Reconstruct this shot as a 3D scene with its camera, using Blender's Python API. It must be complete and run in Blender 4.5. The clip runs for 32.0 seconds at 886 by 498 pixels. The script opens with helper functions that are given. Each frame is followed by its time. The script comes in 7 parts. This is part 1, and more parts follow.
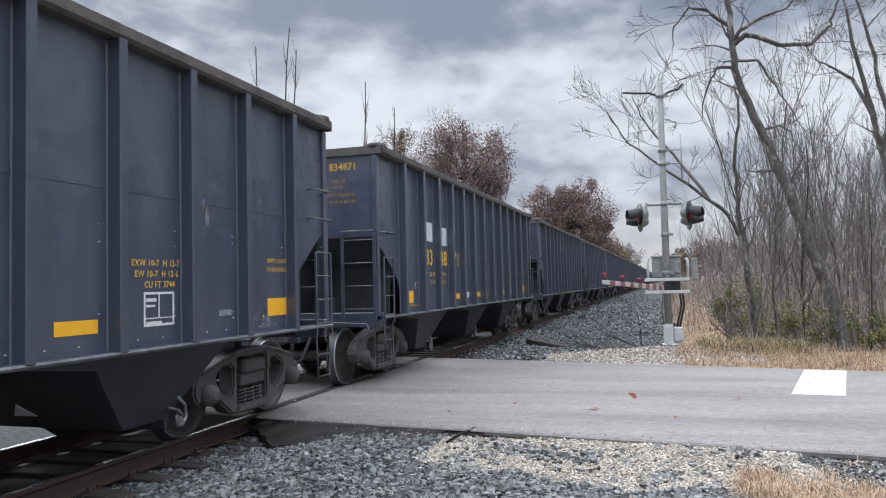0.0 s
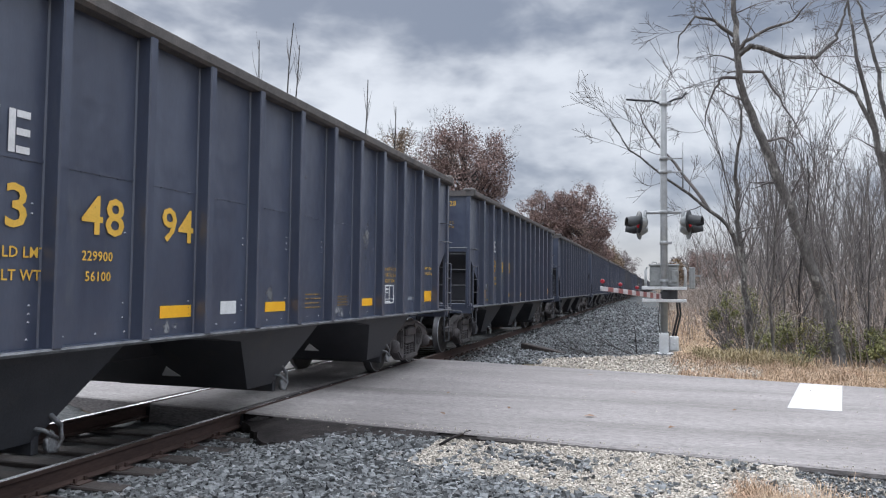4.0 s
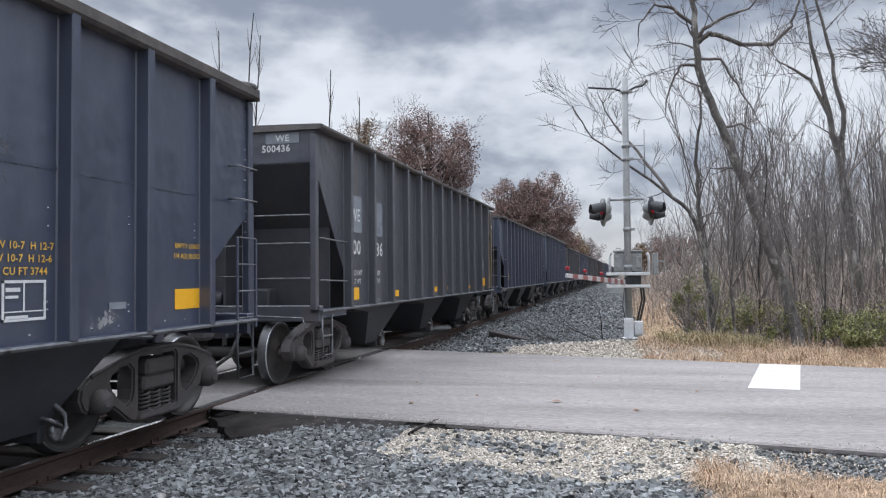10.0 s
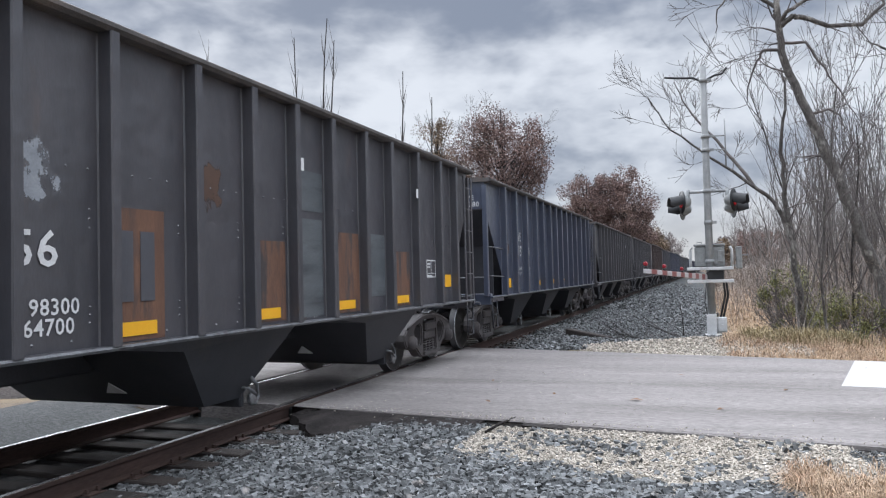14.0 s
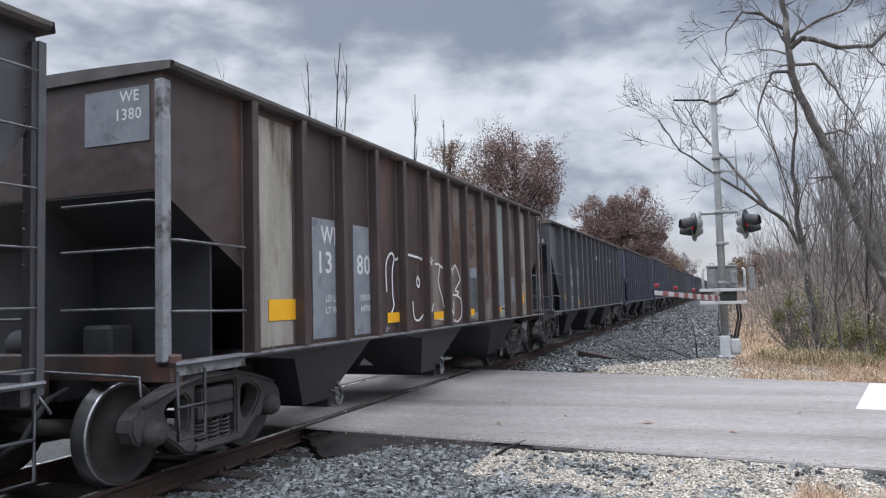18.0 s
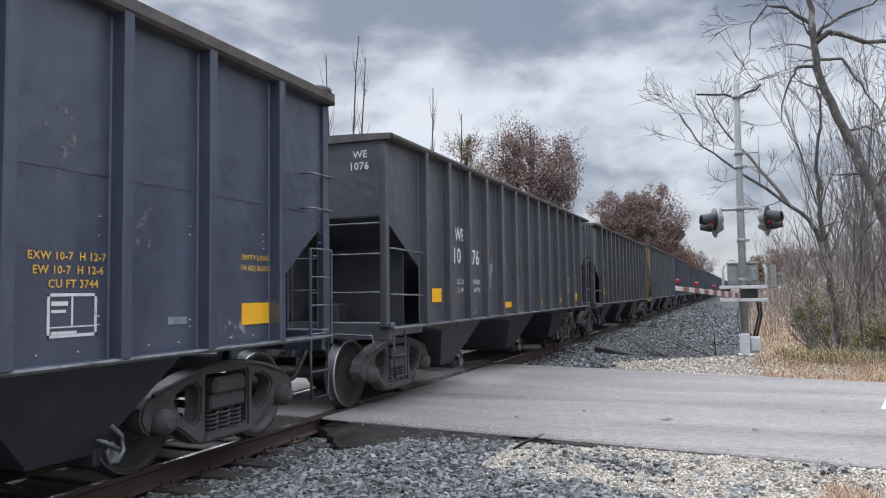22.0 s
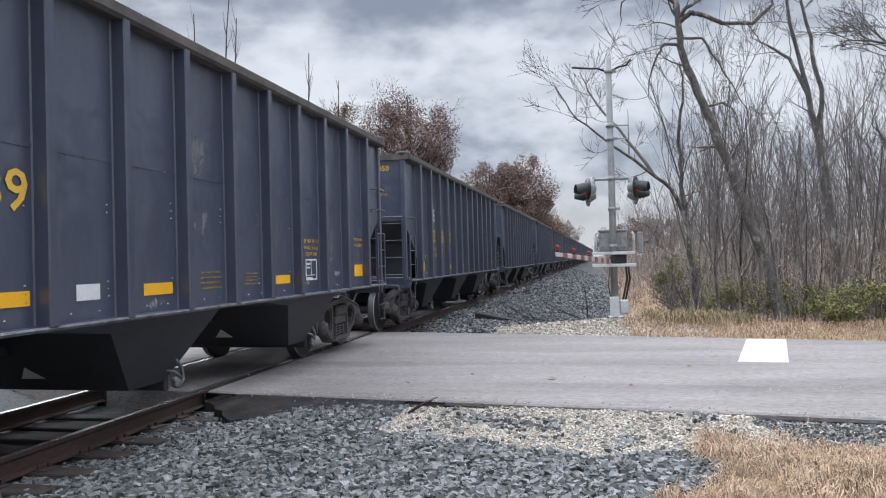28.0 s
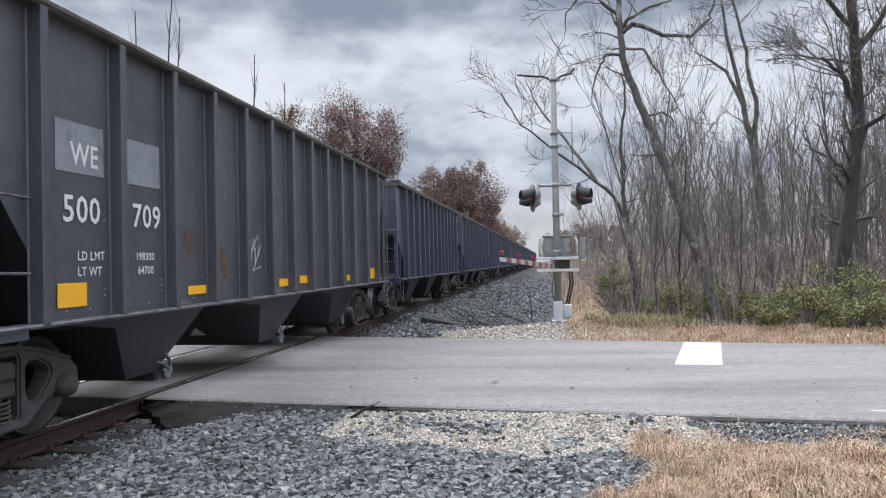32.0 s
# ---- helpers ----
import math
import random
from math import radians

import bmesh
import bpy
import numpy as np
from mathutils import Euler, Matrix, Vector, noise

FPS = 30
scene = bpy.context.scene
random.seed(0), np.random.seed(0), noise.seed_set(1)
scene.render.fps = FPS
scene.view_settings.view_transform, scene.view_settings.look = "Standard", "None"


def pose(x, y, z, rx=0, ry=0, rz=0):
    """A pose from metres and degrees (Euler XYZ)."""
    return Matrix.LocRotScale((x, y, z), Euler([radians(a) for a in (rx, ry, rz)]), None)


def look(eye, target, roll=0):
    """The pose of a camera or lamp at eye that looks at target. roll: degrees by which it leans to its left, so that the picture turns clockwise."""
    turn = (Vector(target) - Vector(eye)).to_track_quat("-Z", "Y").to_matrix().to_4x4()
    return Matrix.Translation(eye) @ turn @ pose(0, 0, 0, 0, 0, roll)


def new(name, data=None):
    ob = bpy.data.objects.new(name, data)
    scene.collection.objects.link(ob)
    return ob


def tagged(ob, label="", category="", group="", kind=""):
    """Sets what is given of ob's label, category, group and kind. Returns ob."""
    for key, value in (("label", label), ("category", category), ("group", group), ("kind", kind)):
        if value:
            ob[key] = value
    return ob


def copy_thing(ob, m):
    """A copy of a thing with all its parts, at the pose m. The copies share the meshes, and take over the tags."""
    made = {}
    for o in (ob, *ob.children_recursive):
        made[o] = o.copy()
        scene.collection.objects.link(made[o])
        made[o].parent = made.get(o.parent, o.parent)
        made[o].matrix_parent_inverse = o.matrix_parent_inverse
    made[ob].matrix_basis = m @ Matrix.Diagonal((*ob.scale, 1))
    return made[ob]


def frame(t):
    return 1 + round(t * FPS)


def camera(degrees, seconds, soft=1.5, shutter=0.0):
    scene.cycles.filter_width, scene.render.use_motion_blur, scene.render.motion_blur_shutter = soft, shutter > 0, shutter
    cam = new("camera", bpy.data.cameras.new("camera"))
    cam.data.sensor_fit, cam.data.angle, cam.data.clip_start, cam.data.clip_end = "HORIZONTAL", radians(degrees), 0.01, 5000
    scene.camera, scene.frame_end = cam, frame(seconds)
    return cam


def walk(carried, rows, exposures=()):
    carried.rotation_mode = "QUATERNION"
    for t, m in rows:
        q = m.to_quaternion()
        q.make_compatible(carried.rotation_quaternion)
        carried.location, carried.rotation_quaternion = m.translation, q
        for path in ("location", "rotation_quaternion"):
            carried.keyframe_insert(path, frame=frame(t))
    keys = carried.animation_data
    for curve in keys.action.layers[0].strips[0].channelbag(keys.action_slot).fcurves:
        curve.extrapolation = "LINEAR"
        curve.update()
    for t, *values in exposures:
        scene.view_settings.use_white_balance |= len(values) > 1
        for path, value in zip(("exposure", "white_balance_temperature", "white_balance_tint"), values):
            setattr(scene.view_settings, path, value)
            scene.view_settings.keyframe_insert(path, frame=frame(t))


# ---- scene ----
import itertools

cam = camera(61.87, 32.0, 1.2)
ROWS = [
    (0.0, 0.000, -0.000, 1.580, 16.49, 2.71, 1.37),
    (0.5, 0.004, 0.033, 1.583, 16.59, 2.75, 1.29),
    (1.0, -0.009, 0.045, 1.570, 16.72, 2.70, 1.05),
    (1.5, -0.009, 0.054, 1.570, 16.76, 2.63, 0.65),
    (2.0, -0.011, 0.053, 1.574, 16.69, 2.65, 0.18),
    (2.5, -0.039, 0.071, 1.575, 16.58, 2.73, -0.36),
    (3.0, -0.048, 0.078, 1.580, 16.45, 2.86, -0.65),
    (3.5, -0.061, 0.075, 1.576, 16.29, 2.88, -0.71),
    (5.5, -0.055, 0.071, 1.576, 15.25, 2.15, 0.03),
    (6.0, -0.071, 0.065, 1.581, 14.96, 2.00, 0.10),
    (6.5, -0.064, 0.068, 1.585, 14.88, 1.88, 0.18),
    (7.0, -0.070, 0.070, 1.579, 14.74, 1.85, 0.09),
    (7.5, -0.066, 0.066, 1.572, 14.55, 1.80, 0.13),
    (8.0, -0.053, 0.069, 1.580, 14.37, 1.71, 0.17),
    (8.5, -0.052, 0.067, 1.572, 14.09, 1.75, 0.25),
    (9.0, -0.046, 0.063, 1.573, 13.86, 1.82, 0.43),
    (9.5, -0.027, 0.061, 1.575, 13.69, 1.95, 0.63),
    (10.0, -0.034, 0.056, 1.574, 13.60, 2.03, 0.60),
    (10.5, -0.043, 0.054, 1.575, 13.79, 2.07, 0.57),
    (11.0, -0.017, 0.069, 1.577, 14.48, 2.12, 0.65),
    (11.5, 0.016, 0.058, 1.581, 15.50, 2.26, 0.86),
    (12.0, 0.016, 0.055, 1.588, 16.76, 2.42, 1.08),
    (12.5, 0.003, 0.068, 1.585, 17.95, 2.52, 1.22),
    (13.0, -0.023, 0.077, 1.581, 18.84, 2.48, 1.48),
    (13.5, -0.031, 0.080, 1.575, 19.27, 2.24, 1.48),
    (14.0, -0.022, 0.077, 1.568, 19.45, 2.01, 1.46),
    (14.5, 0.024, 0.079, 1.561, 19.75, 1.97, 1.64),
    (16.5, 0.042, 0.055, 1.579, 20.58, 2.62, 2.07),
    (17.0, 0.041, 0.040, 1.574, 20.44, 3.04, 1.99),
    (17.5, 0.052, 0.026, 1.588, 20.42, 3.44, 1.84),
    (18.0, 0.032, 0.021, 1.583, 20.46, 3.68, 1.57),
    (18.5, 0.016, 0.020, 1.581, 20.64, 3.69, 1.38),
    (19.0, 0.010, 0.037, 1.579, 20.88, 3.56, 1.26),
    (19.5, 0.017, 0.036, 1.576, 21.19, 3.27, 1.18),
    (20.0, 0.047, 0.044, 1.575, 21.39, 3.07, 1.09),
    (20.5, 0.045, 0.049, 1.566, 21.35, 2.92, 1.01),
    (21.0, 0.004, 0.052, 1.555, 21.17, 2.99, 1.02),
    (21.5, -0.037, 0.061, 1.551, 21.11, 3.11, 0.95),
    (22.0, -0.044, 0.074, 1.546, 21.59, 3.31, 0.78),
    (22.5, -0.058, 0.088, 1.542, 22.51, 3.40, 0.61),
    (23.0, -0.069, 0.117, 1.540, 23.45, 3.30, 0.45),
    (23.5, -0.091, 0.115, 1.527, 23.70, 3.00, 0.35),
    (24.0, -0.116, 0.120, 1.526, 23.08, 2.58, 0.38),
    (24.5, -0.129, 0.128, 1.527, 21.87, 2.13, 0.56),
    (25.0, -0.114, 0.124, 1.519, 20.37, 1.83, 1.00),
    (25.5, -0.112, 0.085, 1.517, 18.87, 1.61, 1.40),
    (27.5, -0.241, 0.040, 1.527, 13.13, 1.01, 1.61),
    (28.0, -0.232, 0.021, 1.517, 11.92, 0.80, 1.49),
    (28.5, -0.214, -0.007, 1.515, 10.98, 0.61, 1.27),
    (29.0, -0.198, -0.016, 1.520, 10.26, 0.54, 1.23),
    (29.5, -0.197, -0.016, 1.523, 9.68, 0.63, 1.18),
    (30.0, -0.195, -0.027, 1.522, 9.24, 0.76, 1.21),
    (30.5, -0.185, -0.036, 1.522, 8.84, 0.91, 1.30),
    (31.0, -0.166, -0.041, 1.515, 8.50, 1.05, 1.46),
    (31.5, -0.190, -0.017, 1.518, 8.06, 1.06, 1.31),
    (32.0, -0.184, -0.010, 1.518, 7.86, 1.05, 1.26),
]
walk(cam, [(t, pose(x, y, z, 90 + pitch, roll, yaw)) for t, x, y, z, yaw, pitch, roll in ROWS])

# ---- sky and sun: a broken overcast ----
SUN_EL, SUN_AZ = 36.0, 322.0
world = bpy.data.worlds.new("overcast_sky")
scene.world = world
world.use_nodes = True
wn, wl = world.node_tree.nodes, world.node_tree.links
wn.clear()


def wmath(op, a, b=None):
    n = wn.new("ShaderNodeMath")
    n.operation = op
    for slot, v in enumerate((a, b)):
        if v is None:
            continue
        if isinstance(v, (int, float)):
            n.inputs[slot].default_value = v
        else:
            wl.new(v, n.inputs[slot])
    return n.outputs[0]


def wmix(fac, a, b):
    n = wn.new("ShaderNodeMix")
    n.data_type = "RGBA"
    for slot, v in ((0, fac), (6, a), (7, b)):
        if isinstance(v, (int, float)):
            n.inputs[slot].default_value = v
        elif isinstance(v, tuple):
            n.inputs[slot].default_value = (*v, 1)
        else:
            wl.new(v, n.inputs[slot])
    return n.outputs[2]


def wrange(v, a, b, c=0.0, d=1.0):
    n = wn.new("ShaderNodeMapRange")
    n.interpolation_type = "SMOOTHSTEP"
    for slot, x in enumerate((a, b, c, d)):
        n.inputs[slot + 1].default_value = x
    wl.new(v, n.inputs[0])
    return n.outputs[0]


def wnoise(vec, scale, detail, rough, warp=0.0):
    n = wn.new("ShaderNodeTexNoise")
    n.inputs["Scale"].default_value, n.inputs["Detail"].default_value = scale, detail
    n.inputs["Roughness"].default_value, n.inputs["Distortion"].default_value = rough, warp
    wl.new(vec, n.inputs["Vector"])
    return n.outputs["Fac"]


gen = wn.new("ShaderNodeTexCoord").outputs["Generated"]
sep = wn.new("ShaderNodeSeparateXYZ")
wl.new(gen, sep.inputs[0])
up = wmath("MAXIMUM", sep.outputs[2], 0.0)
lift = wmath("ADD", up, 0.42)
plane = wn.new("ShaderNodeCombineXYZ")
wl.new(wmath("DIVIDE", sep.outputs[0], lift), plane.inputs[0])
wl.new(wmath("DIVIDE", sep.outputs[1], lift), plane.inputs[1])
plane.inputs[2].default_value = 3.3
flat = wn.new("ShaderNodeCombineXYZ")
wl.new(sep.outputs[0], flat.inputs[0])
wl.new(sep.outputs[1], flat.inputs[1])
wl.new(wmath("MULTIPLY", sep.outputs[2], 2.1), flat.inputs[2])
puffs = wnoise(flat.outputs[0], 7.0, 5.0, 0.50, 0.25)
small = wnoise(flat.outputs[0], 21.0, 3.0, 0.5, 0.2)
sheets = wnoise(plane.outputs[0], 2.4, 4.0, 0.5, 0.15)
body_mix = wmath("ADD", wmath("ADD", wmath("MULTIPLY", puffs, 0.52), wmath("MULTIPLY", small, 0.22)), wmath("MULTIPLY", sheets, 0.34))
# a lighter belt, and a heavier bank of cloud above it
body_mix = wmath("ADD", body_mix, wrange(sep.outputs[2], 0.10, 0.20, -0.03, 0.05))
body_mix = wmath("SUBTRACT", body_mix, wrange(sep.outputs[2], 0.235, 0.33, 0.0, 0.20))
body_mix = wmath("ADD", body_mix, wrange(sep.outputs[2], 0.40, 0.60, 0.0, 0.24))
body_mix = wmath("ADD", body_mix, wmath("MULTIPLY", wrange(sep.outputs[0], -0.70, -0.42, 0.10, 0.0), wrange(sep.outputs[2], 0.22, 0.32, 0.0, 1.0)))
bright = wrange(body_mix, 0.34, 0.68)
cloud = wmix(bright, (0.275, 0.302, 0.358), (0.84, 0.835, 0.83))
low = wrange(sep.outputs[2], 0.01, 0.13, 1.0, 0.0)
cloud = wmix(wmath("MULTIPLY", low, 0.75), cloud, (0.72, 0.69, 0.645))
sky = wn.new("ShaderNodeTexSky")
sky.sky_type, sky.sun_disc = "NISHITA", False
sky.sun_elevation, sky.sun_rotation = radians(SUN_EL), radians(SUN_AZ)
thin = wn.new("ShaderNodeVectorMath")
thin.operation = "SCALE"
wl.new(sky.outputs[0], thin.inputs[0])
thin.inputs["Scale"].default_value = 0.07
colour = wmix(0.93, thin.outputs[0], cloud)
bg = wn.new("ShaderNodeBackground")
wl.new(colour, bg.inputs[0])
# an overcast sky is about three times as bright overhead as near the horizon
wl.new(wrange(sep.outputs[2], 0.38, 1.0, 1.0, 5.9), bg.inputs[1])
wl.new(bg.outputs[0], wn.new("ShaderNodeOutputWorld").inputs[0])

sun = new("sun", bpy.data.lights.new("sun", "SUN"))
sun.data.energy, sun.data.angle, sun.data.color = 2.6, radians(38), (1.0, 0.96, 0.91)
sun.matrix_world = look((20 * math.sin(radians(SUN_AZ)), 20 * math.cos(radians(SUN_AZ)), 20 * math.tan(radians(SUN_EL))), (0, 0, 0))
scene.view_settings.exposure = 0.0
scene.view_settings.use_white_balance = True
scene.view_settings.white_balance_temperature = 5900


# ---- materials ----
def material(name, low, high, rough=0.8, metal=0.0, scale=8.0, fine=60.0, bump=0.2, depth=0.01, spread=0.12, stain=None, stain_at=(0.55, 0.7),
             stain_scale=1.5, stretch=(1, 1, 1), glow=0.0, island=0.0, spec=0.5, dent=0.0):
    """A surface between two colours, with stains of a third, at two scales, and a fine relief."""
    m = bpy.data.materials.new(name)
    m.use_nodes = True
    n, l = m.node_tree.nodes, m.node_tree.links
    bsdf = n["Principled BSDF"]
    co = n.new("ShaderNodeTexCoord").outputs["Object"]
    mp = n.new("ShaderNodeMapping")
    mp.inputs["Scale"].default_value = stretch
    info = n.new("ShaderNodeObjectInfo")
    l.new(co, mp.inputs["Vector"])
    l.new(info.outputs["Random"], mp.inputs["Location"])

    def noise_at(s, detail=5.0, vec=None):
        t = n.new("ShaderNodeTexNoise")
        t.inputs["Scale"].default_value, t.inputs["Detail"].default_value, t.inputs["Roughness"].default_value = s, detail, 0.6
        l.new(vec or mp.outputs[0], t.inputs["Vector"])
        return t.outputs["Fac"]

    def blend(fac, a, b):
        x = n.new("ShaderNodeMix")
        x.data_type = "RGBA"
        for slot, v in ((0, fac), (6, a), (7, b)):
            if isinstance(v, tuple):
                x.inputs[slot].default_value = (*v, 1)
            elif isinstance(v, float):
                x.inputs[slot].default_value = v
            else:
                l.new(v, x.inputs[slot])
        return x.outputs[2]

    def ramp(v, a, b):
        r = n.new("ShaderNodeMapRange")
        r.inputs[1].default_value, r.inputs[2].default_value = a, b
        l.new(v, r.inputs[0])
        return r.outputs[0]

    grain = noise_at(scale)
    col = blend(ramp(grain, 0.3, 0.7), low, high)
    if stain:
        col = blend(ramp(noise_at(stain_scale, 6.0), *stain_at), col, stain)
    tiny = noise_at(fine, 3.0)
    hsv = n.new("ShaderNodeHueSaturation")
    l.new(col, hsv.inputs["Color"])
    vary = n.new("ShaderNodeMapRange")
    vary.inputs[3].default_value, vary.inputs[4].default_value = 1 - spread, 1 + spread
    if island:
        geo = n.new("ShaderNodeNewGeometry")
        l.new(geo.outputs["Random Per Island"], vary.inputs[0])
        vary.inputs[3].default_value, vary.inputs[4].default_value = 1 - island, 1 + island
    else:
        l.new(tiny, vary.inputs[0])
        vary.inputs[1].default_value, vary.inputs[2].default_value = 0.3, 0.7
    l.new(vary.outputs[0], hsv.inputs["Value"])
    l.new(hsv.outputs[0], bsdf.inputs["Base Color"])
    rr = n.new("ShaderNodeMapRange")
    rr.inputs[3].default_value, rr.inputs[4].default_value = max(0.02, rough - 0.1), min(1.0, rough + 0.1)
    l.new(grain, rr.inputs[0])
    l.new(rr.outputs[0], bsdf.inputs["Roughness"])
    bsdf.inputs["Metallic"].default_value = metal
    bsdf.inputs["Specular IOR Level"].default_value = spec
    if bump:
        b = n.new("ShaderNodeBump")
        b.inputs["Strength"].default_value, b.inputs["Distance"].default_value = bump, depth
        l.new(tiny, b.inputs["Height"])
        l.new(b.outputs[0], bsdf.inputs["Normal"])
        if dent:
            b2 = n.new("ShaderNodeBump")
            b2.inputs["Strength"].default_value, b2.inputs["Distance"].default_value = 1.0, dent
            l.new(noise_at(2.2, 2.0, co), b2.inputs["Height"])
            l.new(b2.outputs[0], b.inputs["Normal"])
    if glow:
        l.new(hsv.outputs[0], bsdf.inputs["Emission Color"])
        bsdf.inputs["Emission Strength"].default_value = glow
    return m


STREAK = (1.6, 1.6, 0.35)
PAINT = {
    "black": material("black_paint", (0.038, 0.046, 0.076), (0.067, 0.080, 0.119), 0.32, 0, 1.3, 40, 0.12, 0.004, 0.08, (0.095, 0.104, 0.123), (0.60, 0.82), 2.2, STREAK, dent=0.028, spec=1.0),
    "grey": material("weathered_black_paint", (0.060, 0.066, 0.078), (0.098, 0.106, 0.120), 0.38, 0, 1.1, 40, 0.12, 0.004, 0.1, (0.150, 0.152, 0.155), (0.58, 0.82), 1.6, STREAK, dent=0.028, spec=1.0),
    "brown": material("rust_brown_paint", (0.044, 0.045, 0.054), (0.072, 0.070, 0.080), 0.42, 0, 1.2, 45, 0.2, 0.005, 0.12, (0.105, 0.066, 0.050), (0.59, 0.80), 0.9, STREAK, dent=0.035, spec=0.9),
    "rust": material("rusted_maroon_paint", (0.036, 0.024, 0.024), (0.062, 0.040, 0.036), 0.5, 0, 1.4, 50, 0.3, 0.006, 0.15, (0.145, 0.064, 0.040), (0.54, 0.76), 1.3, STREAK, dent=0.035, spec=0.8),
    "faded": material("faded_charcoal_paint", (0.048, 0.052, 0.065), (0.080, 0.082, 0.097), 0.38, 0, 1.1, 45, 0.15, 0.005, 0.1, (0.092, 0.069, 0.060), (0.60, 0.82), 1.2, STREAK, dent=0.035, spec=0.9),
}
RUSTPANEL = material("bare_rusted_panel", (0.105, 0.056, 0.038), (0.19, 0.098, 0.060), 0.8, 0, 3.0, 45, 0.3, 0.004, 0.15, (0.055, 0.046, 0.046), (0.48, 0.62), 3.2, STREAK)
CREAM = material("weathered_cream_panel", (0.24, 0.225, 0.195), (0.37, 0.35, 0.31), 0.7, 0, 2.5, 45, 0.2, 0.004, 0.12, (0.10, 0.060, 0.045), (0.50, 0.66), 1.8, STREAK)
DIRTYCREAM = material("stained_cream_panel", (0.135, 0.115, 0.098), (0.22, 0.195, 0.17), 0.7, 0, 2.5, 45, 0.2, 0.004, 0.12, (0.085, 0.048, 0.038), (0.44, 0.62), 1.6, STREAK)
MINT = material("weathered_mint_panel", (0.20, 0.24, 0.235), (0.30, 0.34, 0.33), 0.7, 0, 2.5, 45, 0.2, 0.004, 0.12, (0.18, 0.11, 0.08), (0.56, 0.7), 1.8, STREAK)
WHITEPATCH = material("fresh_white_overpaint", (0.50, 0.52, 0.55), (0.62, 0.64, 0.66), 0.55, 0, 3, 50, 0.1, 0.003, 0.1, (0.30, 0.32, 0.34), (0.56, 0.75), 3.5)
OILYSHADE = material("oil_dark_ballast", (0.012, 0.012, 0.012), (0.034, 0.032, 0.031), 0.9, 0, 14, 34, 0.9, 0.03, 0.4, (0.035, 0.03, 0.028), (0.5, 0.7), 1.0)
SHEEN = material("worn_bare_steel_panel", (0.095, 0.108, 0.120), (0.165, 0.182, 0.195), 0.42, 0.2, 1.6, 45, 0.15, 0.004, 0.1, (0.06, 0.066, 0.075), (0.52, 0.72), 2.0, (1.2, 0.5, 2.4))
OCHRE = material("ochre_paint", (0.33, 0.225, 0.095), (0.46, 0.335, 0.155), 0.6, 0, 2.0, 45, 0.2, 0.004, 0.1, (0.075, 0.055, 0.040), (0.46, 0.60), 1.6, STREAK)
UNDER = material("grimy_underframe", (0.027, 0.029, 0.036), (0.047, 0.048, 0.056), 0.62, 0, 3.0, 60, 0.3, 0.006, 0.15, (0.055, 0.050, 0.047), (0.58, 0.78), 2.5)
TRUCKMAT = material("dusty_cast_steel", (0.072, 0.066, 0.068), (0.120, 0.109, 0.110), 0.75, 0.1, 5.0, 80, 0.35, 0.006, 0.15, (0.085, 0.066, 0.055), (0.58, 0.75), 3.0)
WHEELMAT = material("worn_wheel_steel", (0.050, 0.047, 0.046), (0.080, 0.074, 0.070), 0.5, 0.3, 5.0, 70, 0.2, 0.004, 0.12, (0.10, 0.07, 0.05), (0.6, 0.8), 4.0)
RIMDUST = material("coal_dusted_rim", (0.050, 0.046, 0.046), (0.105, 0.097, 0.094), 0.8, 0, 5.0, 70, 0.5, 0.008, 0.2, (0.13, 0.105, 0.09), (0.55, 0.75), 2.0)
TREADSIDE = material("dark_running_tread", (0.050, 0.050, 0.054), (0.090, 0.088, 0.092), 0.36, 0.4, 6.0, 90, 0.05)
TREAD = material("polished_tread_steel", (0.42, 0.43, 0.45), (0.58, 0.59, 0.61), 0.30, 0.85, 6.0, 90, 0.05)
EDGE = material("scuffed_steel_edge", (0.20, 0.21, 0.23), (0.34, 0.35, 0.37), 0.5, 0.2, 7.0, 80, 0.2, 0.004, 0.2, (0.07, 0.06, 0.055), (0.52, 0.66), 5.0)
LATCH = material("worn_latch_steel", (0.11, 0.115, 0.125), (0.28, 0.285, 0.295), 0.42, 0.3, 9.0, 80, 0.2, 0.003, 0.2, (0.05, 0.045, 0.045), (0.5, 0.66), 6.0)
RUNG = material("worn_rung_steel", (0.085, 0.088, 0.095), (0.19, 0.195, 0.205), 0.45, 0.3, 7.0, 80, 0.2, 0.003, 0.2, (0.05, 0.045, 0.045), (0.55, 0.7), 5.0)
YELLOW = material("yellow_reflector", (0.80, 0.40, 0.012), (0.86, 0.47, 0.02), 0.45, 0, 8, 60, 0.05, 0.002, 0.05, (0.55, 0.30, 0.03), (0.66, 0.85), 6)
LETTER_Y = material("yellow_stencil_paint", (0.62, 0.37, 0.045), (0.72, 0.45, 0.07), 0.6, 0, 9, 60, 0.05, 0.002, 0.08, (0.25, 0.17, 0.05), (0.64, 0.8), 9)
LETTER_W = material("white_stencil_paint", (0.58, 0.59, 0.60), (0.70, 0.71, 0.72), 0.6, 0, 9, 60, 0.05, 0.002, 0.08, (0.20, 0.20, 0.21), (0.64, 0.8), 9)
FADED_Y = material("faded_stencil_paint", (0.30, 0.19, 0.045), (0.46, 0.30, 0.07), 0.65, 0, 9, 60, 0.05, 0.002, 0.08, (0.06, 0.05, 0.05), (0.54, 0.66), 14)
